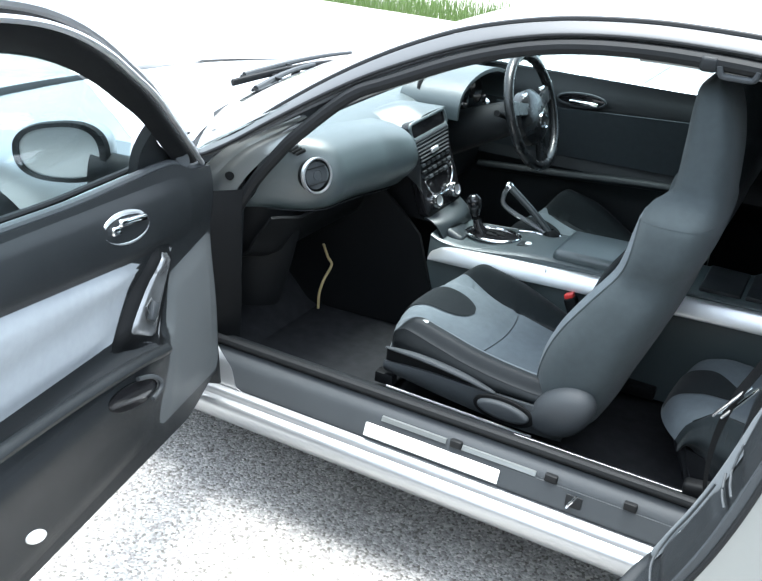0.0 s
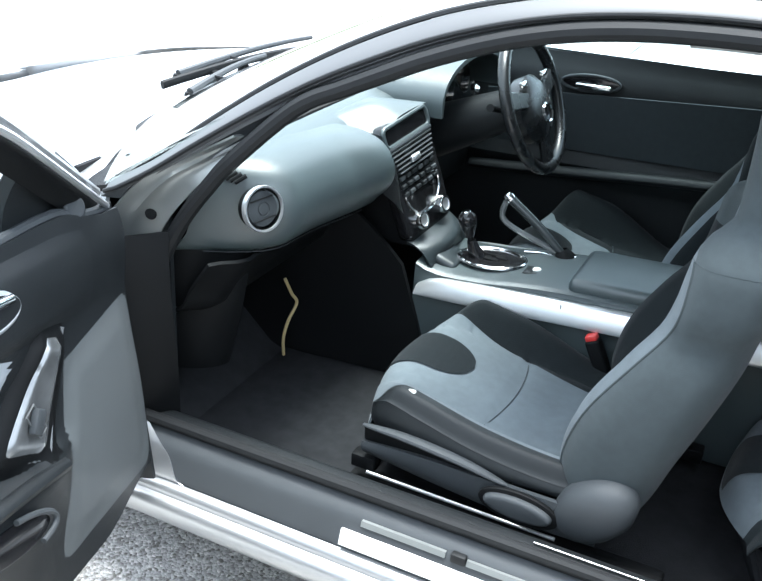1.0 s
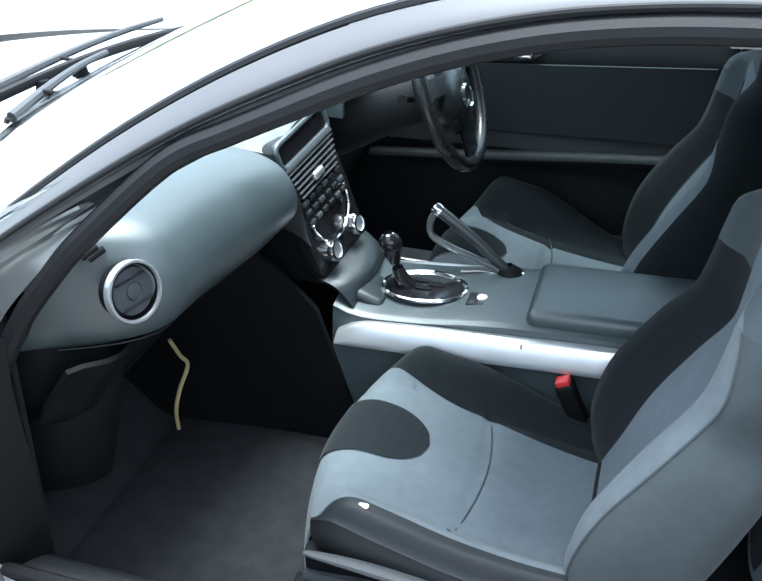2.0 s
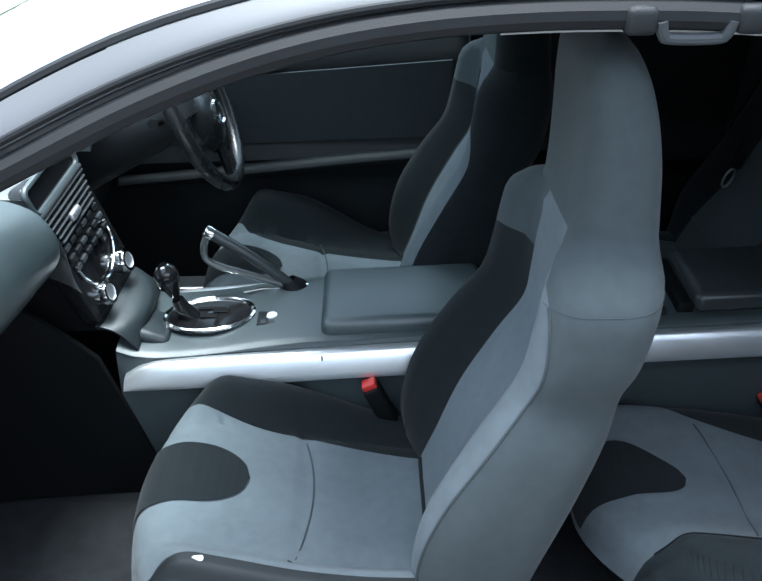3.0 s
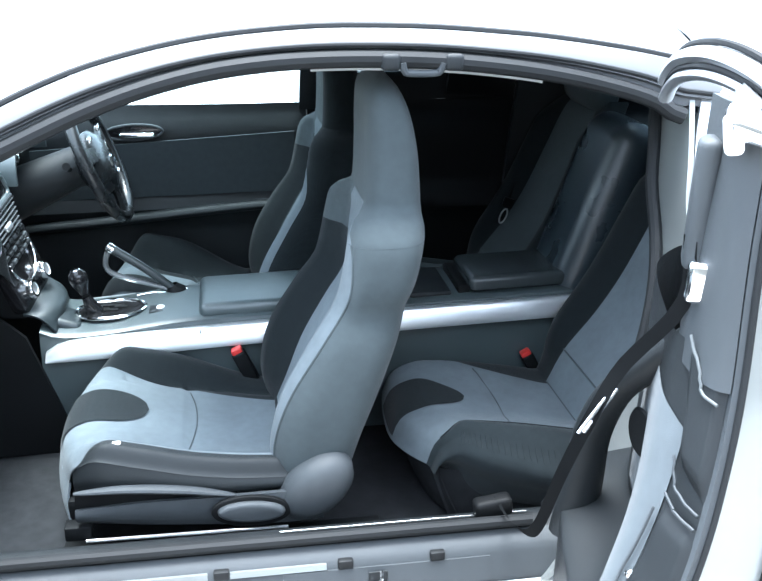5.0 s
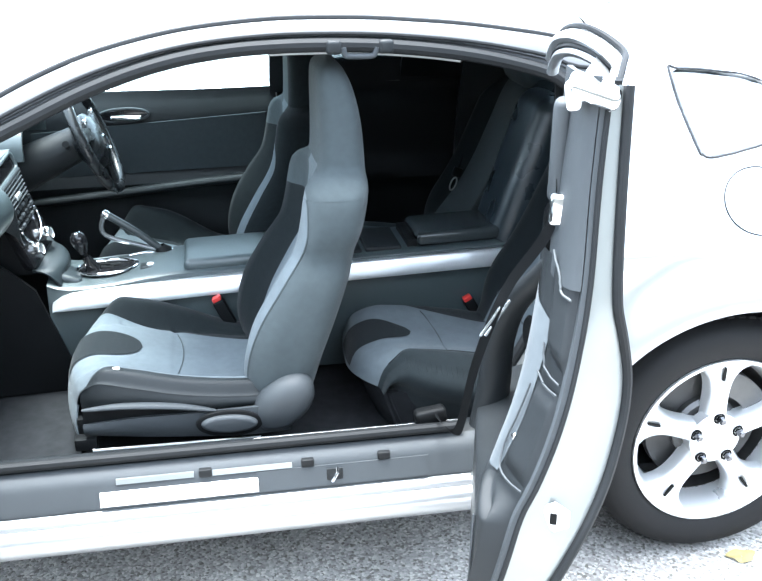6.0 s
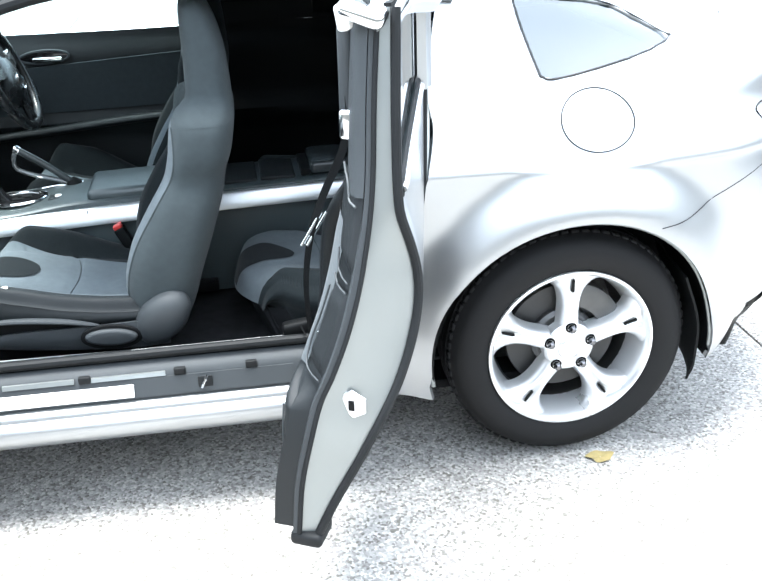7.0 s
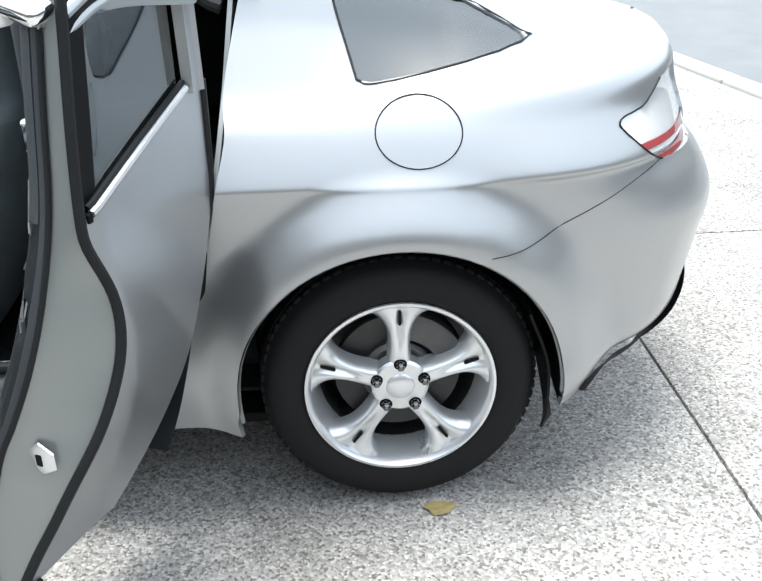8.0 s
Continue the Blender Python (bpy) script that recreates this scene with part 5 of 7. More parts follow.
def front_seat(y0, near):
    """near: the side of the seat with the lever, -1 or 1."""
    seat = empty("front_seat", car, "front bucket seat in two-tone grey cloth")
    tall = 0.042 if near < 0 else 0.085
    zs = list(np.linspace(0.385, 0.93, 34)) + list(np.linspace(0.936, 1.165, 18)) + [1.175, 1.185]
    grid = []
    for z in zs:
        e_out = curve(z, ((0.38, 0.52), (0.50, 0.56), (0.62, 0.62), (0.74, 0.69), (0.80, 0.70), (0.86, 0.64), (0.90, 0.54), (0.945, 0.24), (1.2, 0.10)))
        e_in = curve(z, ((0.38, 0.16), (0.60, 0.14), (0.74, 0.13), (0.85, 0.11), (0.93, 0.08), (1.2, 0.06)))
        if near > 0:       # the driver's seat keeps its dark bolster on the door side
            e_in, e_out = 0.64 - 0.34 * step(0.76, 0.94, z), 0.16 - 0.08 * step(0.8, 0.94, z)
        # round from the middle of the rear, over the far side, the front and the near side, back to the rear
        ts = bands((-2.0, -0.95, -e_in, e_out, 0.95, 2.0), (14, 8, 12, 8, 14))
        grid.append([back_point(z, t * near, y0, BACK) for t in ts])
    hi = min(i for i, z in enumerate(zs) if z >= 0.945)
    if near > 0:
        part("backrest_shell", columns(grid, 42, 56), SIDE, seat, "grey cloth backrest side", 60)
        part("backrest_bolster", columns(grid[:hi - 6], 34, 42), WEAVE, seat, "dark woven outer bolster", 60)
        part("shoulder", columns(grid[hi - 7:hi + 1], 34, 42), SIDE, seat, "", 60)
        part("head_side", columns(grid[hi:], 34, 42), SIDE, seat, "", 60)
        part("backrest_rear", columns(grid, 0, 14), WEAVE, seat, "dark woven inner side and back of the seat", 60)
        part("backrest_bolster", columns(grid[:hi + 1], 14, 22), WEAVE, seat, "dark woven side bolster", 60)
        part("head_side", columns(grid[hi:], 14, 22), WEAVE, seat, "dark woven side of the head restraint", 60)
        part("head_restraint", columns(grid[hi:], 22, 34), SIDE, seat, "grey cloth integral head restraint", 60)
    else:
        part("backrest_shell", columns(grid, 34, 56), SIDE, seat, "grey cloth backrest side", 60)
        part("backrest_rear", columns(grid, 0, 14), SIDE, seat, "grey cloth back of the seat", 60)
        part("backrest_bolster", columns(grid[:hi - 6], 14, 22), WEAVE, seat, "dark woven side bolster", 60)
        part("shoulder", columns(grid[hi - 7:hi + 1], 14, 22), SIDE, seat, "", 60)
        part("head_restraint", columns(grid[hi:], 14, 34), SIDE, seat, "grey cloth integral head restraint", 60)
    part("backrest_insert", columns(grid[:hi + 1], 22, 34), SUEDE, seat, "pale grey suede-like insert", 60)
    part("backrest_piping", tube([(p[0] - 0.0005, p[1], p[2]) for p in (r[34] for r in grid[3:hi - 3])], 0.0022, 8), SIDE, seat)
    part("seat_crease", tube([back_point(0.441, t * near, y0, BACK) for t in np.linspace(-0.14, 0.52, 14)], 0.0045, 8), WEAVE, seat, "dark crease between cushion and backrest")
    part("neck_seam", tube([back_point(0.895 + 0.004 * t, near * t, y0, BACK) for t in np.linspace(0.35, 1.6, 18)], 0.0006, 6), SIDE, seat)
    cap = grid[-1]
    part("restraint_top", skin([cap, [(0.6 * p[0] - 0.4 * 0.872, y0 + (p[1] - y0) * 0.6, 1.190) for p in cap], [(-0.872, y0, 1.192) for p in cap]]), SIDE, seat)

    # cushion: pale middle and front, dark inner bolster, vinyl outer bolster
    xs = list(np.linspace(-1.56, -1.50, 9)) + list(np.linspace(-1.49, -1.03, 40))
    rows = []
    for x in xs:
        w = half_width(x)
        e_in = curve(x, ((-1.56, 0.97), (-1.53, 0.88), (-1.49, 0.76), (-1.42, 0.66), (-1.30, 0.58), (-1.16, 0.48), (-1.0, 0.42)))
        e_out = curve(x, ((-1.56, 0.985), (-1.52, 0.96), (-1.48, 0.88), (-1.42, 0.84), (-1.30, 0.84), (-1.0, 0.86)))
        if near > 0:
            e_in, e_out = e_out, curve(x, ((-1.56, 0.97), (-1.53, 0.86), (-1.49, 0.70), (-1.42, 0.50), (-1.30, 0.40), (-1.0, 0.38)))
        ts = bands((-1.0, -e_in, e_out, 1.0), (12, 26, 10))
        rows.append([(x + 0.028 * step(-1.35, -1.56, x) + 0.036 * t * t * step(-1.40, -1.56, x), y0 + near * t * w, cushion_z(x, t * w, w, tall)) for t in ts])
    part("cushion_insert", columns(rows, 12, 38), SUEDE, seat, "pale grey suede-like cushion, lightly stained", 60)
    part("cushion_bolster", columns(rows, 0, 12), WEAVE, seat, "dark woven inner bolster", 60)
    part("cushion_bolster", columns(rows, 38, 48), VINYL if near < 0 else WEAVE, seat, "dark grey outer bolster", 60)
    part("cushion_seam", tube([(-1.252 - 0.022 * (t / 0.6) ** 2, y0 + near * t * 0.236, cushion_z(-1.252 - 0.022 * (t / 0.6) ** 2, t * 0.236, 0.236) + 0.0012) for t in np.linspace(-0.58, 0.68, 20)], 0.0014, 6), SIDE, seat, "stitched seam across the cushion")
    part("worn_mark", slab(rounded(0.016, 0.008, 0.0035), 0.0012, axes((-1.395, y0 + near * 0.205, cushion_z(-1.395, 0.205, half_width(-1.395)) + 0.001), (1, 0, 0.1), (0, near * 0.6, 1))), JAMB, seat, "pale worn mark on the bolster")

    # dark tongue-shaped pad let into the front
    def pad(u, v):
        x = -1.556 + 0.205 * u
        h = 0.070 * math.sqrt(max(0.0, 1 - (max(0, u - 0.55) / 0.45) ** 2.4)) * (1 - 0.10 * u)
        y = h * (2 * v - 1) - 0.010
        w = half_width(x)
        return (x + 0.028 * step(-1.35, -1.56, x) + 0.036 * (y / w) ** 2 * step(-1.40, -1.56, x) - 0.002 * (1 - u), y0 + near * y, cushion_z(x, y, w) + 0.0028)
    part("cushion_pad", skin([[pad(i / 28, j / 14) for j in range(15)] for i in range(29)]), WEAVE, seat, "dark woven pad let into the cushion front", 60)

    # front and sides hanging down from the cushion
    for s in (-1, 1):
        def skirt(u, v, s=s):
            x = -1.545 + 0.50 * u
            w = half_width(x)
            zt = cushion_z(x, s * near * w, w, tall)
            return (x + 0.028 * step(-1.35, -1.56, x) + 0.036 * step(-1.40, -1.56, x), y0 + s * (w - 0.002 + 0.016 * math.sin(v * math.pi) - 0.022 * v), zt + (0.405 - zt) * v)
        part("cushion_side", sheet(skirt, 30, 10, 0.004), VINYL, seat, "" if s != near else "grey vinyl cushion side", 60)

    def apron(u, v):
        t = 2 * u - 1
        w = half_width(-1.56)
        return (-1.532 + 0.036 * t * t - 0.016 * math.sin(v * 2.4) + 0.02 * v, y0 + w * t * (1 + 0.22 * v), cushion_z(-1.56, 0, w) - 0.10 * v)
    part("cushion_front", sheet(apron, 20, 10, 0.004), SUEDE, seat, "pale cushion front", 60)
    # plastic base valance, lever, recliner cover, runners
    o = y0 + near * 0.250

    def valance(u, v):
        x = -1.475 + 0.465 * u
        zt = curve(x, ((-1.475, 0.418), (-1.35, 0.424), (-1.22, 0.424), (-1.12, 0.430), (-1.01, 0.44)))
        zb = curve(x, ((-1.475, 0.384), (-1.30, 0.362), (-1.15, 0.352), (-1.01, 0.36)))
        return x, o + near * (0.008 * math.sin(v * math.pi) - 0.012 * v + 0.016 * step(0.5, 1, u)), zt + (zb - zt) * v
    part("base_valance", sheet(valance, 24, 10, 0.012), TRIM2, seat, "smooth grey plastic seat base")
    part("side_fin", tube(spline([(-1.475, o - near * 0.006, 0.452), (-1.38, o + near * 0.002, 0.458), (-1.27, o + near * 0.004, 0.448), (-1.18, o + near * 0.002, 0.428)], 20), lambda f: 0.004 + 0.008 * math.sin(f * math.pi) ** 0.6, 10, flat=0.6), TRIM2, seat, "slim grey side fin")
    part("fin_gap", sheet(lambda u, v: (-1.475 + 0.30 * u, o - near * 0.012, 0.45 - 0.035 * v), 8, 3, 0.004), BLACK, seat)
    lm = axes((-1.150, o + near * 0.012, 0.400), (1, 0, -0.05), (0, near, 0))
    part("lever_recess", slab([(0.076 * math.cos(a), 0.034 * math.sin(a)) for a in np.linspace(0, math.tau, 32, endpoint=False)], 0.010, lm, 0.003), BLACK, seat)
    part("height_lever", slab([(0.064 * math.cos(a), 0.022 * math.sin(a) + 0.003) for a in np.linspace(0, math.tau, 32, endpoint=False)], 0.022, lm, 0.008, 3), TRIM2, seat, "oval grey seat adjuster lever")
    rm = axes((-1.022, o, 0.430), (1, 0, 0), (0, near, 0))
    part("recliner_cover", lathe([(0.0, 0.034), (0.022, 0.033), (0.040, 0.028), (0.053, 0.018), (0.060, 0.004), (0.061, -0.02)], rm @ Matrix.Rotation(radians(42), 4, "Z") @ Matrix.Diagonal((1.36, 0.92, 1, 1)), 36), TRIM2, seat, "rounded grey recliner cover")
    for s in (-1, 1):
        part("seat_runner", box((0.62, 0.035, 0.032), (-1.20, y0 + s * 0.215, 0.300), 0.005), BLACK, seat, "black steel seat runner")
        part("runner_leg", box((0.04, 0.03, 0.06), (-1.47, y0 + s * 0.215, 0.272), 0.005), BLACK, seat)
    part("runner_end", box((0.05, 0.032, 0.030), (-1.475, o - near * 0.02, 0.362), 0.004, 2), BLACK, seat, "exposed black runner end")
    part("runner_edge", tube([(x, o + near * 0.004, 0.352 - 0.012 * (x + 1.46)) for x in np.linspace(-1.46, -1.08, 8)], 0.0035, 8), ALU, seat)
    part("seat_pan", box((0.44, 0.38, 0.05), (-1.28, y0, 0.375), 0.01), BLACK, seat)
    return seat


front_seat(-0.420, -1)
front_seat(0.305, 1)


def buckle(at, lean, parent):
    b = empty("belt_buckle", parent, "black belt buckle with a red button")
    m = Matrix.Translation(at) @ pose(0, 0, 0, 0, lean, 0)
    part("buckle_body", box((0.032, 0.030, 0.09), (0, 0, -0.045), 0.006, 3), BLACK, b)
    part("buckle_button", box((0.026, 0.024, 0.014), (0, 0, 0.004), 0.004, 2), RED, b, "red release button")
    part("buckle_stalk", box((0.020, 0.012, 0.12), (0.0, 0, -0.14), 0.003), BLACK, b)
    b.matrix_basis = m
    return b


buckle((-1.160, -0.212, 0.510), -25, car)
buckle((-0.447, -0.195, 0.453), -30, car)
buckle((-1.163, 0.10, 0.520), -25, car)


# ---- rear seats ----
REAR_BASE = ((-0.86, 0.395), (-0.845, 0.436), (-0.81, 0.460), (-0.74, 0.472), (-0.60, 0.460), (-0.50, 0.444), (-0.43, 0.432), (-0.33, 0.430))


def rear_top_z(x, y):
    """Height of the rear cushion; y runs outwards from its middle."""
    z = curve(x, REAR_BASE) - 0.030 * step(-0.17, -0.24, y) ** 2
    return z + 0.014 * step(0.06, 0.13, y) * step(-0.83, -0.72, x) - 0.006 * math.exp(-((x + 0.595) / 0.006) ** 2) * step(0.13, 0.11, abs(y))


def rear_seat(y0, near):
    seat = empty("rear_seat", car, "small rear bucket seat in two-tone grey cloth")
    xs = np.concatenate((np.linspace(-0.86, -0.80, 8), np.linspace(-0.79, -0.33, 36)))
    shift = lambda x, y: 0.020 * step(-0.55, -0.86, x) + (3.0 if y > 0 else 0.6) * y * y * step(-0.66, -0.86, x)
    seam_in = lambda x: curve(x, ((-0.86, -0.215), (-0.80, -0.235), (-0.70, -0.220), (-0.60, -0.165), (-0.50, -0.125), (-0.42, -0.106), (-0.33, -0.10)))
    seam_out = lambda x: curve(x, ((-0.86, 0.140), (-0.80, 0.136), (-0.74, 0.130), (-0.60, 0.132), (-0.44, 0.136), (-0.33, 0.130)))
    put = lambda x, y: (x + shift(x, y), y0 + near * y, rear_top_z(x, y))
    rows = [[put(x, y) for y in bands((-0.240, seam_in(x), seam_out(x)), (8, 24))] for x in xs]
    # the far seat gets the darker cloth to imitate the dim light there
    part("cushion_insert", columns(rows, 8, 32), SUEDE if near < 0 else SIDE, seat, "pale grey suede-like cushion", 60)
    part("cushion_bolster", columns(rows, 0, 8), WEAVE, seat, "dark woven inner bolster", 60)

    # the outer bolster falls outwards to a soft ridge, then under
    def roll(x, k):
        y, z = seam_out(x), rear_top_z(x, seam_out(x))
        out = curve(x, ((-0.86, 0.004), (-0.80, 0.016), (-0.70, 0.045), (-0.60, 0.070), (-0.40, 0.105), (-0.33, 0.110)))
        drop = curve(x, ((-0.86, 0.010), (-0.80, 0.012), (-0.70, 0.022), (-0.60, 0.032), (-0.40, 0.045)))
        foot = curve(x, ((-0.86, 0.372), (-0.80, 0.350), (-0.70, 0.315), (-0.60, 0.295), (-0.33, 0.270)))
        if k < 0.45:
            f = k / 0.45
            yy, zz = y + out * f, z + 0.012 * math.sin(math.pi * min(1, f * 1.1)) * step(-0.84, -0.72, x) - drop * f * f
        else:
            f = (k - 0.45) / 0.55
            yy, zz = y + out + 0.022 * math.sin(math.pi * min(1.0, 1.5 * f)) - 0.045 * f ** 3, z - drop - (z - drop - foot) * f ** 1.25
        return (x + shift(x, y) + 0.02 * k * step(-0.70, -0.86, x), y0 + near * yy, zz)
    part("outer_bolster", skin([[roll(x, k / 26) for k in range(27)] for x in xs]), BOLSTER, seat, "dark ribbed outer bolster", 60)
    for k in range(26):
        x = -0.755 + 0.0135 * k
        part("bolster_rib", tube([Vector(roll(x, q)) + Vector((0, near * 0.0008, 0.0008)) for q in np.linspace(0.36, 0.50, 6)], 0.0011, 5), BOLSTER, seat)
    part("cushion_seam", tube([Vector(put(-0.593 - 0.012 * (y / 0.13) ** 2, y)) + Vector((0, 0, 0.0010)) for y in np.linspace(-0.150, 0.126, 18)], 0.0015, 6), SIDE, seat)
    part("edge_piping", tube([Vector(put(x, seam_out(x))) + Vector((0, 0, 0.0006)) for x in xs[4:]], 0.0018, 6), WEAVE, seat)

    def pad(u, v):
        x = -0.858 + 0.185 * u
        h = math.sqrt(max(0.0, 1 - (max(0, u - 0.50) / 0.50) ** 2.2))
        y = -0.035 + 0.030 * step(0.4, 1, u) + (0.068 - 0.022 * step(0.3, 1.0, u)) * h * (2 * v - 1)
        p = put(x, y)
        return (p[0], p[1], p[2] + 0.0026)
    part("cushion_pad", skin([[pad(i / 24, j / 12) for j in range(13)] for i in range(25)]), WEAVE, seat, "dark woven pad let into the cushion front", 60)
    part("cushion_front", sheet(lambda u, v: (put(-0.85, -0.235 + 0.370 * u)[0] + 0.010 + 0.06 * v ** 1.4, y0 + near * (-0.235 + 0.375 * u), 0.425 - 0.17 * v), 18, 10, 0.004), CARPET, seat, "dark fabric below the cushion")
    part("seat_base", sheet(lambda u, v: (-0.772 + 0.42 * u + 0.05 * v * (1 - u), y0 + near * (0.136 + 0.055 * u - 0.015 * v), (0.385 - 0.08 * u) * (1 - v) + 0.245 * v), 16, 6, 0.004), CARPET, seat)

    # backrest: a padded panel with bolsters, leaning back
    def back(u, v, lo=-1.0, hi=1.0):
        z = 0.41 + 0.60 * u
        t = lo + (hi - lo) * v
        w = curve(z, ((0.43, 0.22), (0.6, 0.235), (0.85, 0.215), (0.97, 0.18), (1.01, 0.14)))
        x = curve(z, ((0.41, -0.438), (0.44, -0.425), (0.51, -0.390), (0.60, -0.322), (0.70, -0.265), (0.85, -0.205), (0.96, -0.165), (1.01, -0.13)))
        x -= 0.045 * step(0.55, 0.82, abs(t)) * step(1.0, 0.9, z) * step(0.44, 0.60, z) - 0.05 * step(0.86, 1.0, abs(t)) ** 2
        return x, y0 + t * w, z
    # as on the cushion, the far backrest's shade is put into its colour
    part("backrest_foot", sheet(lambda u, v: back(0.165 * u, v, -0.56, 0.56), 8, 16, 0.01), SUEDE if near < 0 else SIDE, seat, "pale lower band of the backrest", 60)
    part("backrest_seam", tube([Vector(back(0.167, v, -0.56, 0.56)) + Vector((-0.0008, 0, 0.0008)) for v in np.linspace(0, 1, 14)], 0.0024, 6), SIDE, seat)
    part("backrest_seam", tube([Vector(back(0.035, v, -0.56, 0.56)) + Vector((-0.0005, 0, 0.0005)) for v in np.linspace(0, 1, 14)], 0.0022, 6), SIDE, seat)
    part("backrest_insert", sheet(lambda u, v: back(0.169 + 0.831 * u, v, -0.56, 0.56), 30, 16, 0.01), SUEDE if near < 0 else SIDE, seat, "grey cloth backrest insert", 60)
    part("backrest_bolster", sheet(lambda u, v: back(u, v, -1.0, -0.56), 30, 12, 0.01), WEAVE, seat, "dark side bolster", 60)
    part("backrest_bolster", sheet(lambda u, v: back(u, v, 0.56, 1.0), 30, 12, 0.01), WEAVE, seat, "dark side bolster", 60)
    hr = [[(-0.135 + 0.045 * math.cos(a) * s, y0 + 0.125 * t, 1.025 + 0.055 * math.sin(a) * s) for a in np.linspace(0, math.tau, 18, endpoint=False)]
          for t, s in ((-1, 0.35), (-0.97, 0.65), (-0.85, 0.92), (-0.5, 1), (0, 1.02), (0.5, 1), (0.85, 0.92), (0.97, 0.65), (1, 0.35))]
    part("head_restraint", skin(hr, True, True), SIDE, seat, "rounded head restraint", 60)
    return seat


rear_seat(-0.425, -1)
rear_seat(0.315, 1)
part("seat_divider", box((0.13, 0.24, 0.47), (-0.250, CY, 0.79), 0.060, 8, pose(0, 0, 0, 0, 18, 0)), HIDE, car, "dark divider between the rear seats")
part("parcel_shelf", box((0.50, 1.10, 0.03), (0.14, CY, 0.955), 0.01), CARPET, car, "dark parcel shelf under the rear window")
part("shelf_front", box((0.03, 1.15, 0.66), (-0.06, CY, 0.62), 0.01, 2, pose(0, 0, 0, 0, 14, 0)), CARPET, car)
belt = empty("rear_seat_belt", car, "dark seat belt with a bright tongue on the far rear seat")
part("webbing", skin([[(x + dx, yy, z) for dx in (-0.022, 0.022)] for x, yy, z in spline([(-0.10, 0.52, 1.06), (-0.20, 0.50, 0.86), (-0.30, 0.46, 0.62), (-0.34, 0.45, 0.50)], 14)]), BELT, belt)
part("tongue", tube([Vector((-0.335, 0.412, 0.624)) + Vector((0.010 * math.cos(q) + 0.007 * math.sin(q), 0, 0.022 * math.sin(q))) for q in np.linspace(0, math.tau, 20, endpoint=False)], 0.0028, 8, closed=True), JAMB, belt, "bright belt tongue")
part("tongue_grip", box((0.036, 0.012, 0.034), (-0.322, 0.414, 0.664), 0.006, 2, pose(0, 0, 0, 0, 20, 10)), BLACK, belt, "black plastic grip")

# ---- far side: doors, window, mirror ----
FY = 0.585


def far_panel(u, v, x0, x1, k=0.0):
    x = x0 + (x1 - x0) * u
    z = 0.30 + (0.930 + 0.02 * (x + 1.5) - 0.30) * v
    y = FY - 0.03 * math.exp(-((z - 0.635) / 0.035) ** 2) + 0.03 * step(0.85, 0.935, z) + 0.02 * step(0.5, 0.3, z)
    return x, y + k, z


fd = empty("far_front_door", car, "closed far front door with a grey cloth panel")
part("door_panel", sheet(lambda u, v: far_panel(u, v, -1.95, -0.92), 40, 30, 0.02), TRIM, fd, "charcoal inner panel")
# darker than the near door's cloth: the shade is in the colour
part("cloth_insert", sheet(lambda u, v: (-1.72 + 0.76 * u, FY - 0.030, 0.668 + 0.018 * u + (0.150 + 0.03 * u) * v), 20, 8, 0.008), SHADECLOTH, fd, "grey cloth insert, darkened for the cabin's shade")
hm = axes((-1.425, FY - 0.022, 0.868), (1, 0, 0.04), (0, -1, 0))
part("handle_recess", slab([(0.085 * math.cos(a), 0.024 * math.sin(a)) for a in np.linspace(0, math.tau, 28, endpoint=False)], 0.010, hm, 0.004), GLOSSB, fd)
part("handle_ring", tube([hm @ Vector((0.082 * math.cos(a), 0.022 * math.sin(a), 0.010)) for a in np.linspace(0, math.tau, 32, endpoint=False)], 0.004, 8, closed=True), TRIM2, fd)
part("door_pull", box((0.10, 0.014, 0.014), (-1.415, FY - 0.040, 0.861), 0.005, 3), CHROME, fd, "chrome inner door handle")
part("door_armrest", tube(spline([(-1.75, FY - 0.045, 0.585), (-1.45, FY - 0.06, 0.615), (-1.20, FY - 0.065, 0.640), (-0.95, FY - 0.055, 0.655)], 20), 0.022, 12, flat=0.7), TRIM, fd, "grey armrest ridge")
part("window_pane", sheet(lambda u, v: (-1.86 + 0.94 * u, FY + 0.05 - 0.13 * v * 1.0, 0.915 + v * (max(0.94, curve(-1.86 + 0.94 * u, OPEN_Z)) - 0.915)), 20, 6, 0.004), GLASS, fd, "clear side window")
rd = empty("far_rear_door", car, "closed far rear door in shadow")
# black where the near door is charcoal: its shadow is in the colour
part("door_panel", sheet(lambda u, v: far_panel(u, v, -0.915, -0.25), 30, 30, 0.02), BLACK, rd, "inner panel with the shadow painted in")
part("pocket_line", tube(spline([(-0.60, FY - 0.008, 0.735), (-0.545, FY - 0.012, 0.728), (-0.50, FY - 0.012, 0.733), (-0.46, FY - 0.008, 0.748)], 16), 0.0028, 8), TRIM2, rd, "thin grey edge of the door pocket")
part("pocket_line", tube(spline([(-0.535, FY - 0.008, 0.712), (-0.50, FY - 0.012, 0.710), (-0.455, FY - 0.008, 0.732)], 16), 0.0028, 8), TRIM2, rd)
part("window_pane", sheet(lambda u, v: (-0.85 + 0.38 * u, FY + 0.02 - 0.12 * v, 0.985 + 0.02 * u + v * (curve(-0.85 + 0.38 * u, OPEN_Z) - 0.99)), 12, 6, 0.004), DUSK, rd, "small tinted rear side window")
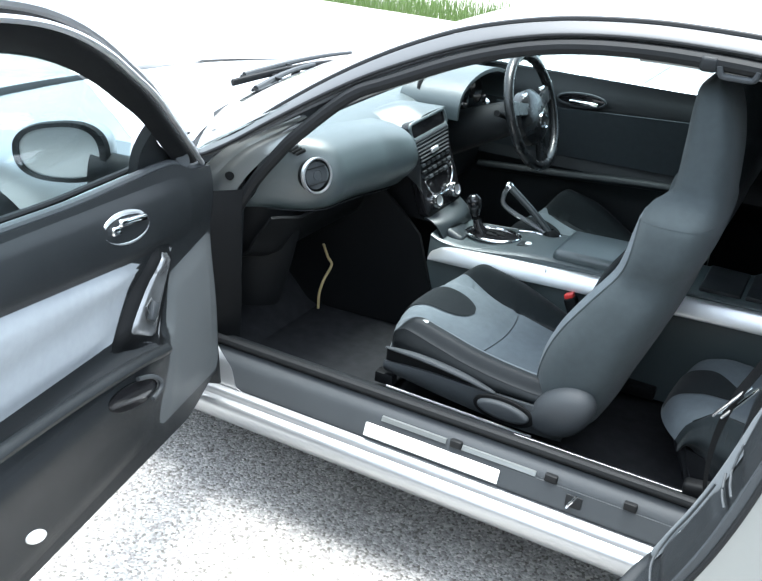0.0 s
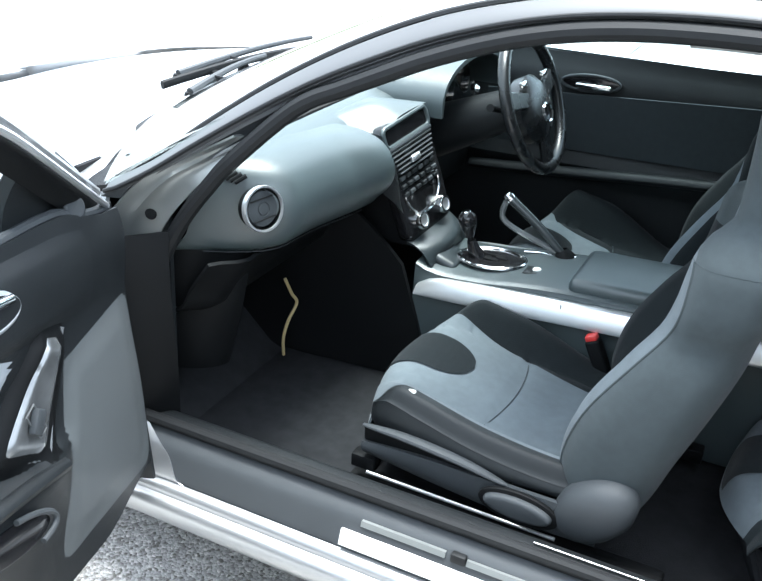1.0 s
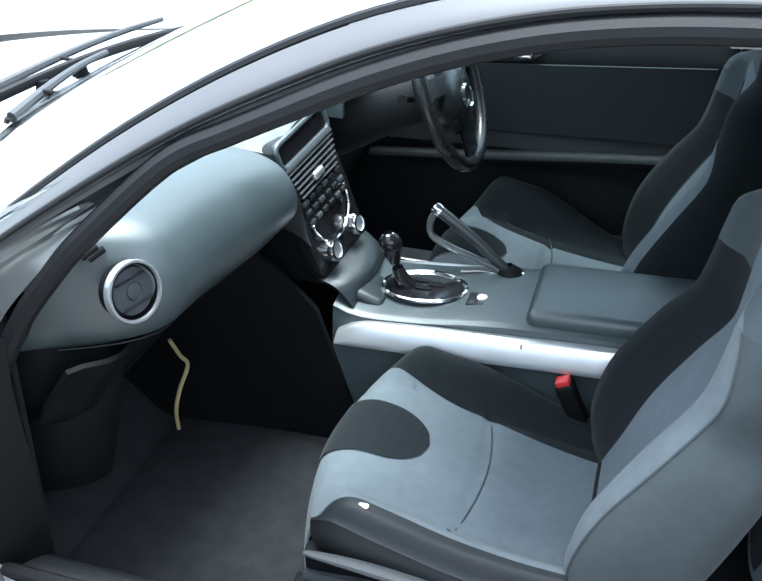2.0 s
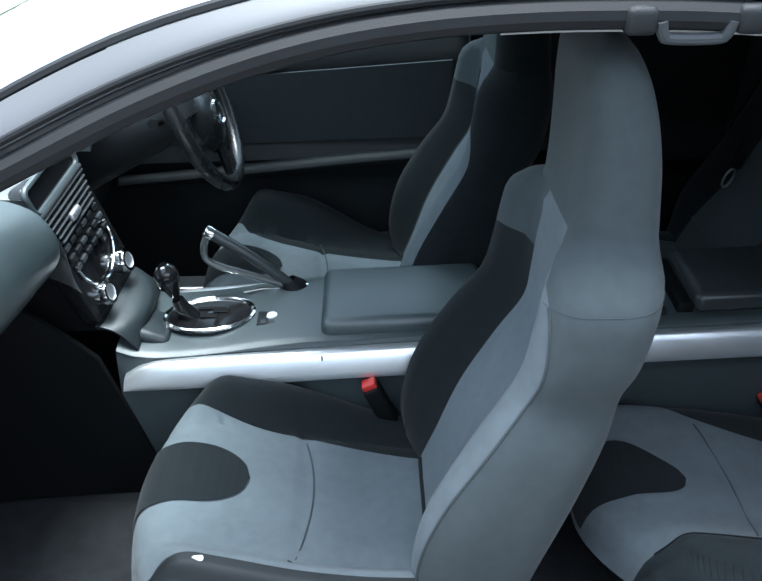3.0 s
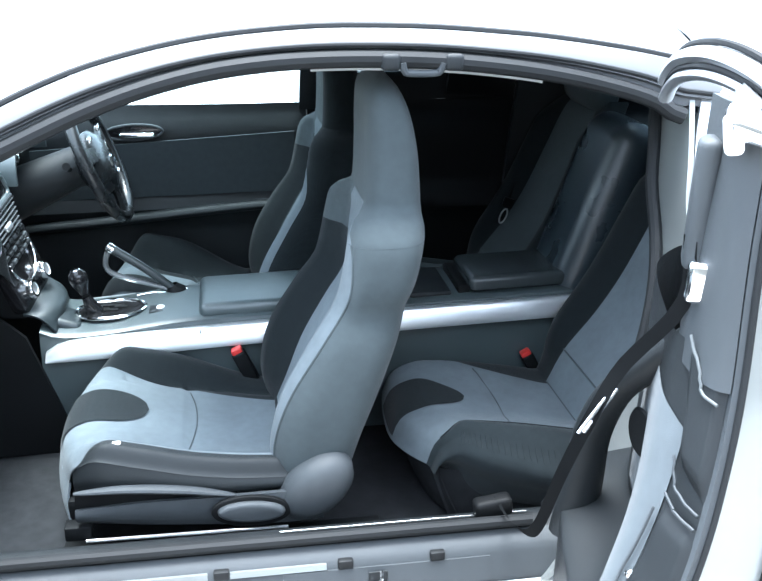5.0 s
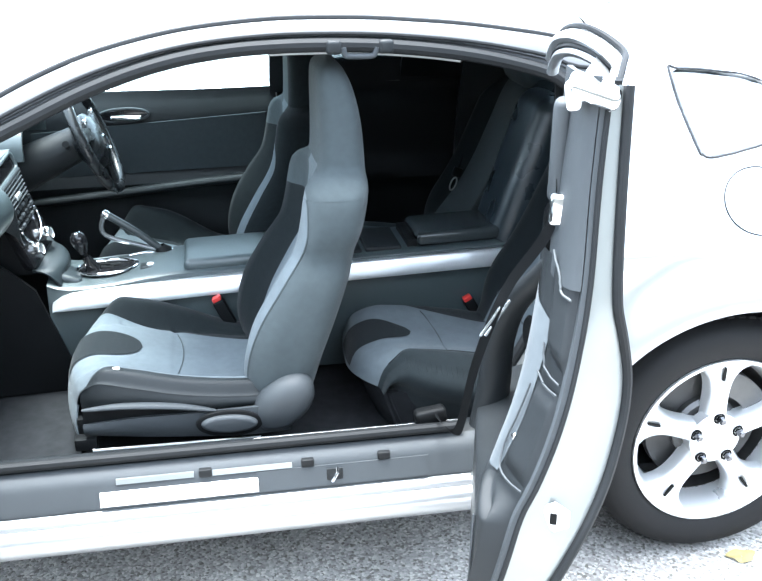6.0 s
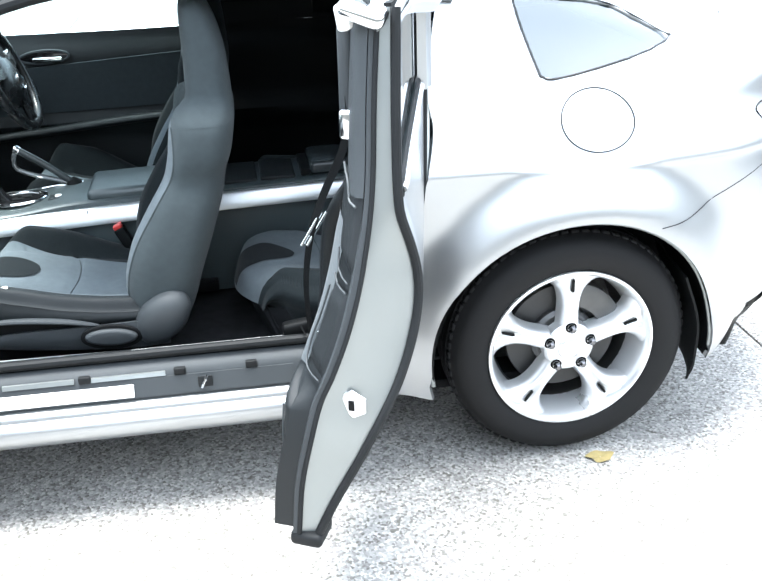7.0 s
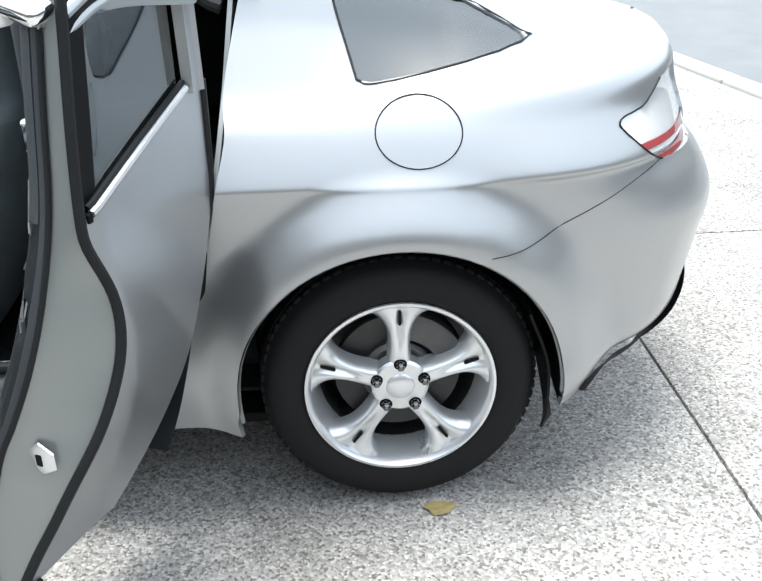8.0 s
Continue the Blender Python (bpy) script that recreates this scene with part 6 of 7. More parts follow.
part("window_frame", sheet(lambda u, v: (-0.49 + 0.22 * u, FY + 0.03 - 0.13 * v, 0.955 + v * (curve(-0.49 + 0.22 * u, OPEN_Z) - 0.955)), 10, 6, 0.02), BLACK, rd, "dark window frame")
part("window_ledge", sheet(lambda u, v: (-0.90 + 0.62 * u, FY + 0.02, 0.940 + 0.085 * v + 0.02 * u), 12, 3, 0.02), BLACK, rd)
part("rear_side_trim", sheet(lambda u, v: (-0.30 + 0.48 * u, FY - 0.005 - 0.16 * v * v, 0.42 + 0.80 * v), 12, 12, 0.02), TRIM, car, "dark trim beside the far rear seat")
part("pillar_cover", sheet(lambda u, v: (-0.94 + 0.07 * v, FY + 0.025 - 0.13 * u, 0.93 + 0.29 * u), 8, 3, 0.02), TRIM, car, "dark centre pillar cover")
part("far_body_side", sheet(lambda u, v: (-1.99 + 1.66 * u, 2 * CY - side_y(0.20 + 0.74 * v), 0.20 + 0.74 * v), 30, 16, 0.01), SILVER, car, "silver far side of the car")
fm = empty("far_door_mirror", car, "silver far door mirror")
part("mirror_shell", lathe([(0.0, -0.05), (0.05, -0.045), (0.085, -0.02), (0.092, 0.0), (0.088, 0.012)], axes((-1.70, FY + 0.24, 1.0), (0, 1, 0), (1, -0.15, 0)) @ Matrix.Diagonal((1.15, 0.75, 1, 1)), 32), SILVER, fm)
part("mirror_face", lathe([(0.0, 0.006), (0.086, 0.006)], axes((-1.70, FY + 0.24, 1.0), (0, 1, 0), (1, -0.15, 0)) @ Matrix.Diagonal((1.15, 0.75, 1, 1)), 32), MIRROR, fm, "mirror glass")
part("mirror_arm", tube([(-1.71, FY + 0.06, 0.955), (-1.71, FY + 0.16, 0.97)], 0.02, 10), BLACK, fm)

# ---- overhead: grab handle, lamp, visor ----
gh = empty("grab_handle", car, "grey grab handle over the door")
part("handle_bar", tube(spline([(-0.864, -0.600, 1.226), (-0.860, -0.598, 1.212), (-0.850, -0.596, 1.207), (-0.806, -0.596, 1.207), (-0.796, -0.598, 1.212), (-0.792, -0.600, 1.226)], 24), 0.0065, 10), TRIM2, gh, "pale grey bar")
for x in (-0.884, -0.772):
    part("handle_foot", box((0.034, 0.03, 0.030), (x, -0.592, 1.226), 0.008, 3), TRIM, gh)
part("inner_rail_trim", sheet(lambda u, v: (-1.02 + 0.42 * u, lean_y(1.2) + 0.015 + 0.025 * v, curve(-1.02 + 0.42 * u, OPEN_Z) - 0.010 + 0.012 * v), 20, 4, 0.006), LINER, car, "pale rail trim beside the headliner")


# ---- open front door: built closed, then swung about its hinge ----
HINGE = Vector((-1.98, -0.84, 0.6))


def swung(h, angle):
    """A turn about the hinge line, which leans with the body side."""
    return Matrix.Translation(h) @ Matrix.Rotation(radians(angle), 4, Vector((-0.05, 0.10, 1.0)).normalized()) @ Matrix.Translation(-h)


door = empty("front_door", car, "open front door with charcoal and grey cloth inner panel", swung(HINGE, -77))
D0, D1 = -1.955, -0.86


def belt_z(x):
    return curve(x, ((-1.96, 0.850), (-1.87, 0.858), (-1.79, 0.884), (-1.62, 0.888), (-1.42, 0.888), (-1.18, 0.897), (-0.86, 0.905)))


def inner_n(x, z):
    """Depth of the inner panel's face by height."""
    n = curve(z, ((0.28, 0.082), (0.40, 0.095), (0.49, 0.120), (0.53, 0.126), (0.56, 0.092), (0.67, 0.090), (0.72, 0.106), (0.81, 0.116), (0.88, 0.108), (0.95, 0.10)))
    flat = curve(z, ((0.28, 0.082), (0.50, 0.096), (0.70, 0.098), (0.76, 0.110), (0.81, 0.116), (0.88, 0.108), (0.95, 0.10)))
    f = step(-1.74, -1.60, x)
    return -0.83 + flat * (1 - f) + n * f


def door_skin(u, v):
    x = D0 + (D1 - D0) * u
    z = 0.262 + (belt_z(x) - 0.012 - 0.262) * v
    return x, min(side_y(z), -0.80 + 0.03 * step(0.84, 0.92, z)), z


part("outer_skin", sheet(door_skin, 30, 24, 0.008), SILVER, door, "silver outer skin")


def door_inner(u, v):
    x = D0 + 0.01 + (D1 - D0 - 0.02) * u
    z0 = 0.29 + 0.05 * step(-1.75, -1.95, x)
    z = z0 + (belt_z(x) - z0) * v
    return x, inner_n(x, z), z


part("inner_panel", sheet(door_inner, 50, 50, 0.008), TRIM, door, "charcoal inner door panel")
part("lower_edge", sheet(lambda u, v: (D0 + (D1 - D0) * u, -0.832 + 0.08 * v, 0.262 + 0.03 * v + 0.05 * step(0.2, 0, u)), 20, 4, 0.008), JAMB, door, "silver lower door edge")
part("hinge_edge", sheet(lambda u, v: (D0 + 0.006, -0.825 + (0.09 + 0.012 * u) * v, 0.30 + 0.56 * u), 12, 6, 0.008), TRIM, door)
part("belt_moulding", tube([(x, -0.728, belt_z(x) + 0.002) for x in np.linspace(D0 + 0.02, D1, 30)], 0.010, 10), TRIM2, door, "rounded belt moulding")
part("belt_seal", tube([(x, -0.770, belt_z(x) + 0.004) for x in np.linspace(D0 + 0.2, D1, 30)], 0.007, 8), RUBBER, door)


def patch(name, quad, out, mat, label="", n=14):
    """A proud patch on the inner panel between four corners given as x, z."""
    a, b, c, d = (np.array(q) for q in quad)

    def f(u, v):
        p = (a * (1 - u) + b * u) * (1 - v) + (d * (1 - u) + c * u) * v
        e = min(1.0, 6 * min(u, 1 - u)) * min(1.0, 6 * min(v, 1 - v))
        return p[0], inner_n(p[0], p[1]) + out * step(0, 1, e) + 0.008, p[1]
    return part(name, skin([[f(i / n, j / n) for j in range(n + 1)] for i in range(n + 1)]), mat, door, label, 60)


patch("hinge_flap", ((D0 + 0.012, 0.345), (D0 + 0.330, 0.335), (D0 + 0.225, 0.66), (D0 + 0.012, 0.70)), 0.006, HINGE_GREY, "grey hinge-side panel", 40)

# x along the closed door is HINGE.x + distance from the hinge
X = lambda u: -1.97 + u
patch("upper_panel", ((X(0.13), 0.712), (X(1.08), 0.800), (X(1.09), 0.895), (X(0.14), 0.860)), 0.010, TRIM, "charcoal upper panel")
patch("cloth_insert", ((X(0.470), 0.592), (X(1.02), 0.600), (X(1.03), 0.800), (X(0.352), 0.732)), 0.012, DOORCLOTH, "pale grey cloth insert, darkened for the cabin's shade")
patch("switch_surround", ((X(0.315), 0.520), (X(0.490), 0.575), (X(0.300), 0.748), (X(0.222), 0.728)), 0.018, BLACK, "black surround of the switch panel")
patch("switch_panel", ((X(0.345), 0.535), (X(0.462), 0.585), (X(0.287), 0.738), (X(0.250), 0.728)), 0.026, SATIN, "glossy grey window switch panel")
patch("lower_panel", ((X(0.36), 0.330), (X(1.08), 0.300), (X(1.08), 0.545), (X(0.36), 0.520)), 0.010, TRIM, "dark lower panel")
part("window_switch", box((0.022, 0.014, 0.040), (X(0.365), -0.700, 0.622), 0.004, 2, pose(0, 0, 0, 0, -35, 0)), TRIM2, door, "window switch")
part("switch_rim", tube([(X(0.365) + a, -0.702, 0.622 + b) for a, b in ((-0.020, -0.020), (0.000, -0.028), (0.020, 0.018), (-0.002, 0.028))], 0.0016, 6, closed=True), GREYTRIM, door)
part("switch_edge", tube(spline([(X(0.238), -0.716, 0.720), (X(0.283), -0.722, 0.64), (X(0.347), -0.712, 0.534)], 12), 0.004, 8), SATIN, door, "bright edge of the switch panel")
part("armrest_ledge", tube(spline([(X(0.32), -0.706, 0.520), (X(0.50), -0.692, 0.553), (X(0.75), -0.690, 0.575), (X(1.05), -0.69, 0.59)], 24), 0.015, 12, flat=0.8), TRIM, door, "armrest ledge")
part("door_pocket", slab([(0.092 * math.cos(a), 0.026 * math.sin(a)) for a in np.linspace(0, math.tau, 30, endpoint=False)], 0.006, axes((X(0.490), -0.695, 0.494), (1, 0, 0.20), (0, 1, 0)), 0.002), GLOSSB, door, "dark pull pocket")
part("pocket_lip", tube([(X(0.490) + 0.094 * math.cos(a) - 0.006, -0.686, 0.494 + 0.030 * math.sin(a) + 0.020 * math.cos(a)) for a in np.linspace(radians(95), radians(235), 16)], 0.005, 8), TRIM2, door)
part("door_reflector", slab([(0.028 * math.cos(a), 0.012 * math.sin(a)) for a in np.linspace(0, math.tau, 24, endpoint=False)], 0.006, axes((X(0.800), -0.722, 0.374), (1, 0, 0.45), (0, 1, 0)), 0.001), WHITE, door, "oval pale door lamp")
hm = axes((X(0.425), -0.712, 0.815), (1, 0, 0.12), (0, 1, 0))
part("handle_cup", slab([(0.082 * math.cos(a), 0.026 * math.sin(a)) for a in np.linspace(0, math.tau, 28, endpoint=False)], 0.010, hm, 0.003), GLOSSB, door)
part("handle_ring", tube([hm @ Vector((0.086 * math.cos(a) * (1.0 if math.cos(a) > 0 else 0.92), 0.029 * math.sin(a), 0.010)) for a in np.linspace(radians(20), radians(340), 30)], 0.006, 8), ALU, door, "silver handle surround")
part("handle_lever", box((0.10, 0.016, 0.014), hm @ Vector((-0.015, -0.012, 0.016)), 0.006, 3, hm.to_3x3().to_4x4()), CHROME, door, "chrome inner handle")
part("lock_knob", box((0.030, 0.018, 0.014), hm @ Vector((0.045, 0.0, 0.014)), 0.005, 3, hm.to_3x3().to_4x4()), CHROME, door)

# window frame, glass, sail panel and tweeter


def frame_pt(x, drop=0.0):
    z = curve(x, OPEN_Z) + 0.012 - drop
    return Vector((x, lean_y(z) - 0.012, z))


def frame_strip(u, v):
    x = -1.93 + (D1 + 1.93) * u
    a = frame_pt(x)
    z = a.z - 0.062 * v + 0.012
    z = max(z, belt_z(x))
    return x, lean_y(z) - 0.010 + 0.012 * math.sin(v * math.pi), z


part("window_frame", sheet(frame_strip, 50, 8, 0.022), BLACK, door, "dark window frame")
part("frame_edge", tube([(frame_strip(u, 0.0)[0], frame_strip(u, 0.0)[1] - 0.004, frame_strip(u, 0.0)[2] + 0.004) for u in np.linspace(0, 1, 50)], 0.011, 10), SILVER, door, "silver edge of the frame")
part("frame_bead", tube([(frame_strip(u, 0.0)[0], frame_strip(u, 0.3)[1] + 0.012, frame_strip(u, 0.3)[2]) for u in np.linspace(0, 1, 50)], 0.006, 8), ALU, door)


def pane(u, v):
    x = -1.70 + (D1 + 1.70) * u
    top = curve(x, OPEN_Z) - 0.035
    z = belt_z(x) - 0.01 + (max(top, belt_z(x) + 0.005) - belt_z(x) + 0.01) * v
    return x, -0.775 + (lean_y(z) - 0.004 + 0.775) * step(belt_z(x) - 0.02, 1.19, z), z


part("window_pane", sheet(pane, 24, 12, 0.004), GLASS, door, "clear door window")
part("frame_back_post", sheet(lambda u, v: (D1 - 0.03 + 0.03 * v, pane(1, u)[1] + 0.004, pane(1, u)[2]), 12, 3, 0.02), TRIM, door)


def sail(u, v):
    x = -1.93 + 0.26 * u
    z0 = belt_z(x) - 0.01
    z1 = max(curve(x, OPEN_Z) - 0.02, z0 + 0.005)
    z = z0 + (z1 - z0) * v
    return x, -0.758 + (lean_y(z) + 0.020 + 0.758) * step(z0, 1.10, z), z


part("sail_panel", sheet(sail, 16, 8, 0.02), TRIM, door, "triangular sail panel")
part("tweeter", lathe([(0.0, 0.006), (0.018, 0.006), (0.022, 0.003), (0.024, -0.004)], axes((-1.835, -0.722, 0.885), (1, 0, 0), (0.2, 1, 0.25)), 26), TRIM2, door, "round tweeter grille")
part("sail_rib", tube(spline([(-1.78, -0.700, 0.99), (-1.84, -0.71, 0.945), (-1.89, -0.72, 0.90)], 10), 0.003, 6), ALU, door)

# mirror outside the open door
mi = empty("door_mirror", car, "silver door mirror with tinted glass", swung(HINGE, -77))
mm = axes((X(0.185), -0.982, 0.907), (0, -1, 0), (1, 0.10, -0.02))
mr = mm @ Matrix.Diagonal((1.0, 0.62, 1, 1))


def mirror_ring(r, h, p=2.6):
    out = []
    for a in np.linspace(0, math.tau, 44, endpoint=False):
        c, s = math.cos(a), math.sin(a)
        k = (abs(c) ** p + abs(s) ** p) ** (-1 / p)
        out.append(mm @ Vector((r * k * c * 1.0, r * 0.60 * k * s * (1 - 0.08 * c), h)))
    return out


part("mirror_shell", skin([mirror_ring(r, h) for r, h in ((0.098, 0.012), (0.108, 0.010), (0.112, -0.005), (0.105, -0.05), (0.075, -0.085), (0.03, -0.10))], True, True), SILVER, mi, "silver mirror housing")
part("mirror_rim", skin([mirror_ring(r, h) for r, h in ((0.092, 0.002), (0.094, 0.016), (0.109, 0.014), (0.113, 0.0))], True), BLACK, mi, "black rim")
part("mirror_face", skin([mirror_ring(0.098, 0.004), mirror_ring(0.05, 0.0045), mirror_ring(0.002, 0.005)], True, True), MIRROR, mi, "tinted mirror glass")
part("mirror_arm", tube(spline([(X(0.16), -0.79, 0.85), (X(0.16), -0.86, 0.855), (X(0.17), -0.92, 0.865)], 8), lambda f: 0.030 + 0.008 * f, 14, flat=1.3), BLACK, mi, "black mirror foot")

# ---- open rear door, in its own frame: u from the hinge to the free edge, n inwards, z up ----
RH = Vector((-0.37, -0.82, 0))
rear = empty("rear_door", car, "open rear-hinged back door with charcoal trim and silver edge",
             Matrix(((-0.44, -0.898, 0, RH.x), (-0.898, 0.44, 0, RH.y), (0, 0, 1, 0), (0, 0, 0, 1))))


def out_n(z, u=0.5):
    """The outer skin's depth by height; it fades towards the hinge."""
    n = curve(z, ((0.285, 0.055), (0.36, 0.022), (0.46, -0.028), (0.58, -0.078), (0.68, -0.098), (0.76, -0.100), (0.84, -0.086), (0.91, -0.070), (1.05, -0.060), (1.25, -0.052)))
    f = min(1.0, u / 0.45)
    return n * f + 0.01 * (1 - f)


def in_n(z):
    """Where the inner trim begins on the free edge."""
    return curve(z, ((0.285, 0.105), (0.40, 0.095), (0.50, 0.075), (0.57, 0.060), (0.62, 0.040), (0.70, 0.016), (0.79, 0.0), (0.92, -0.010), (1.10, -0.008), (1.25, -0.010)))


def end_u(z):
    return curve(z, ((0.285, 0.672), (0.40, 0.665), (0.50, 0.655), (0.60, 0.628), (0.72, 0.588), (0.82, 0.552), (0.92, 0.515), (1.02, 0.490), (1.25, 0.450)))


def cut(z):
    """How far the outer corner of the free edge lies back from the inner one."""
    return curve(z, ((0.285, 0.015), (0.50, 0.068), (0.60, 0.098), (0.70, 0.111), (0.80, 0.091), (0.92, 0.028), (1.25, 0.02)))


def start_u(z):
    """The hinge-side edge, which follows the wheel arch."""
    return curve(z, ((0.285, 0.40), (0.36, 0.345), (0.46, 0.27), (0.53, 0.205), (0.62, 0.14), (0.70, 0.075), (0.77, 0.030), (0.86, 0.012), (1.3, 0.01)))


def trim_u(z):
    """The hinge-side edge of the inner trim."""
    return curve(z, ((0.285, 0.24), (0.36, 0.170), (0.46, 0.110), (0.53, 0.080), (0.62, 0.045), (0.77, 0.015), (1.3, 0.01)))


def rear_belt(u):
    return 0.930 + 0.10 * min(1.0, max(0.0, (0.47 - u) / 0.40))


def rear_top(u):
    return 1.258 - 0.03 * step(0.30, 0.0, u)


def rd_outer(a, v):
    z0 = 0.285
    z = z0 + (rear_belt(0.5 * a) - z0) * v
    u = start_u(z) + (end_u(z) - cut(z) - start_u(z)) * a
    z = z0 + (rear_belt(u) - z0) * v
    return u, out_n(z, u), z


part("outer_skin", sheet(rd_outer, 30, 40, 0.006), SILVER, rear, "silver outer skin")


def edge_strip(depth0, depth1, out=0.0):
    """A strip down the free edge between two depths given by height."""
    def f(p, q):
        z = 0.29 + 0.955 * p
        lo, hi = depth0(z), depth1(z)
        n = lo + (hi - lo) * q
        s = min(1.0, max(0.0, (n - out_n(z)) / (in_n(z) - out_n(z))))
        return end_u(z) - cut(z) * (1 - s) + out, n, z
    return f


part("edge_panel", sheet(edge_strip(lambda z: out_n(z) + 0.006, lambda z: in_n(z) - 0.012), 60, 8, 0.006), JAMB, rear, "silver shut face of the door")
part("edge_seal", tube([edge_strip(lambda z: out_n(z) + 0.001, in_n, 0.003)(p, 0) for p in np.linspace(0, 1, 60)], 0.009, 10), RUBBER, rear, "dark rubber edge seal")
part("outer_lip", tube([(end_u(z) - cut(z) - 0.002, out_n(z) + 0.001, z) for z in np.linspace(0.29, 0.93, 50)], 0.004, 8), SILVER, rear)
part("trim_seal", tube([edge_strip(lambda z: in_n(z) - 0.014, in_n, 0.004)(p, 0) for p in np.linspace(0, 1, 60)], 0.005, 10), RUBBER, rear)
part("edge_trim", sheet(edge_strip(lambda z: in_n(z) - 0.012, lambda z: in_n(z) - 0.002, 0.004), 60, 4, 0.008), TRIM2, rear, "charcoal trim round the free edge")


def profile(z):
    """The inner trim's section at a height, from the free edge to the hinge: u, n points."""
    e, n0 = end_u(z) - 0.004, in_n(z)
    flat = [(e, n0), (e - 0.030, n0 + 0.028), (e - 0.062, n0 + 0.052), (e - 0.100, n0 + 0.070), (0.33, 0.070), (0.22, 0.082), (0.13, 0.080), (0.05, 0.050), (0.03, 0.02)]
    full = [(e, n0), (e, n0 + 0.04), (e - 0.004, 0.092), (e - 0.025, 0.125), (0.44, 0.155), (0.30, 0.180), (0.18, 0.182), (0.07, 0.15), (0.03, 0.04)]
    b = step(0.600, 0.548, z)
    return [(max(p[0] + (q[0] - p[0]) * b, trim_u(z) + 0.01 * (8 - k)), p[1] + (q[1] - p[1]) * b) for k, (p, q) in enumerate(zip(flat, full))]


def rd_inner(a, z, out=0.0):
    """The inner trim at share a of the way from the free edge to the hinge."""
    u, n = spline(profile(z), 81)[int(round(a * 80))]
    return u, n + out * 0.8, z


ZS = sorted([0.30 + 0.012 * k for k in range(56)] + [0.545 + 0.005 * k for k in range(12)])
part("inner_panel", skin([[(rd_inner(a / 80, z)) for a in range(81)] for z in ZS]), TRIM, rear, "charcoal inner door panel")


def rd_patch(name, quad, out, mat, label="", n=16):
    """A proud patch on the inner trim between four corners given as share and height."""
    a, b, c, d = (np.array(q) for q in quad)

    def f(u, v):
        p = (a * (1 - u) + b * u) * (1 - v) + (d * (1 - u) + c * u) * v
        e = min(1.0, 7 * min(u, 1 - u)) * min(1.0, 7 * min(v, 1 - v))
        s = min(0.999, max(0.0, p[0])) * 80
        lo, hi = (rd_inner(k / 80, p[1]) for k in (int(s), int(s) + 1))
        g = s - int(s)
        h = out * step(0, 1, e) + 0.002
        return lo[0] + (hi[0] - lo[0]) * g + 0.6 * h, lo[1] + (hi[1] - lo[1]) * g + 0.8 * h, p[1]
    return part(name, skin([[f(i / n, j / n) for j in range(n + 1)] for i in range(n + 1)]), mat, rear, label, 60)


def rd_line(points, out, n=14):
    """A line on the inner trim through points given as share and height."""
    line = []
    for a, z in spline(points, n):
        u, nn, _ = rd_inner(min(1, max(0, a)), z)
        line.append((u + 0.6 * out, nn + 0.8 * out, z))
    return line


rd_patch("cloth_insert", ((0.25, 0.605), (0.62, 0.62), (0.56, 0.90), (0.17, 0.86)), 0.003, PULLCLOTH, "pale grey cloth insert, darkened for the cabin's shade")
rd_patch("upper_block", ((0.00, 0.795), (0.15, 0.82), (0.20, 0.975), (0.00, 0.975)), 0.012, TRIM, "grey moulded block")
rd_patch("door_pocket", ((0.00, 0.615), (0.25, 0.625), (0.19, 0.770), (0.00, 0.765)), 0.008, TRIM, "moulded pocket with two lips")
part("pocket_lip", tube(rd_line([(0.00, 0.785), (0.08, 0.790), (0.14, 0.802), (0.17, 0.830)], 0.010), 0.0020, 8), TRIM2, rear, "light edge of the pocket")
part("pocket_lip", tube(rd_line([(0.00, 0.768), (0.10, 0.772), (0.17, 0.785)], 0.010), 0.0020, 8), TRIM2, rear)
part("pocket_lip", tube(rd_line([(0.00, 0.612), (0.12, 0.612), (0.22, 0.620), (0.26, 0.65), (0.25, 0.70), (0.21, 0.76)], 0.010), 0.0020, 8), TRIM2, rear)
part("pocket_stud", lathe([(0, 0.006), (0.006, 0.004), (0.008, 0)], Matrix.Translation(rd_inner(0.24, 0.665)) @ axes((0, 0, 0), (0, 0, 1), (1, 1, 0)), 16), CHROME, rear)
part("block_edge", tube(rd_line([(0.0, 0.915), (0.08, 0.920), (0.11, 0.945), (0.18, 0.978)], 0.016), 0.0022, 8), GREYTRIM, rear, "bright edge of the pillar cover")
part("pull_bar", tube(spline([(0.24, 0.165, 0.50), (0.235, 0.155, 0.60), (0.245, 0.148, 0.70), (0.29, 0.120, 0.80), (0.34, 0.070, 0.88), (0.37, 0.034, 0.935)], 24), lambda f: 0.032 - 0.014 * f, 14, flat=1.2), TRIM, rear, "dark curved pull bar")
part("pull_hole", lathe([(0.0, 0.004), (0.034, 0.003), (0.038, 0.0)], axes((0.345, 0.078, 0.765), (0, 0, 1), (0.5, 0.9, 0)), 24), BLACK, rear, "dark hole behind the pull bar")
part("bolster_seam", tube([(end_u(z) - 0.030, 0.128, z) for z in np.linspace(0.31, 0.545, 16)], 0.0022, 6), TRIM2, rear)

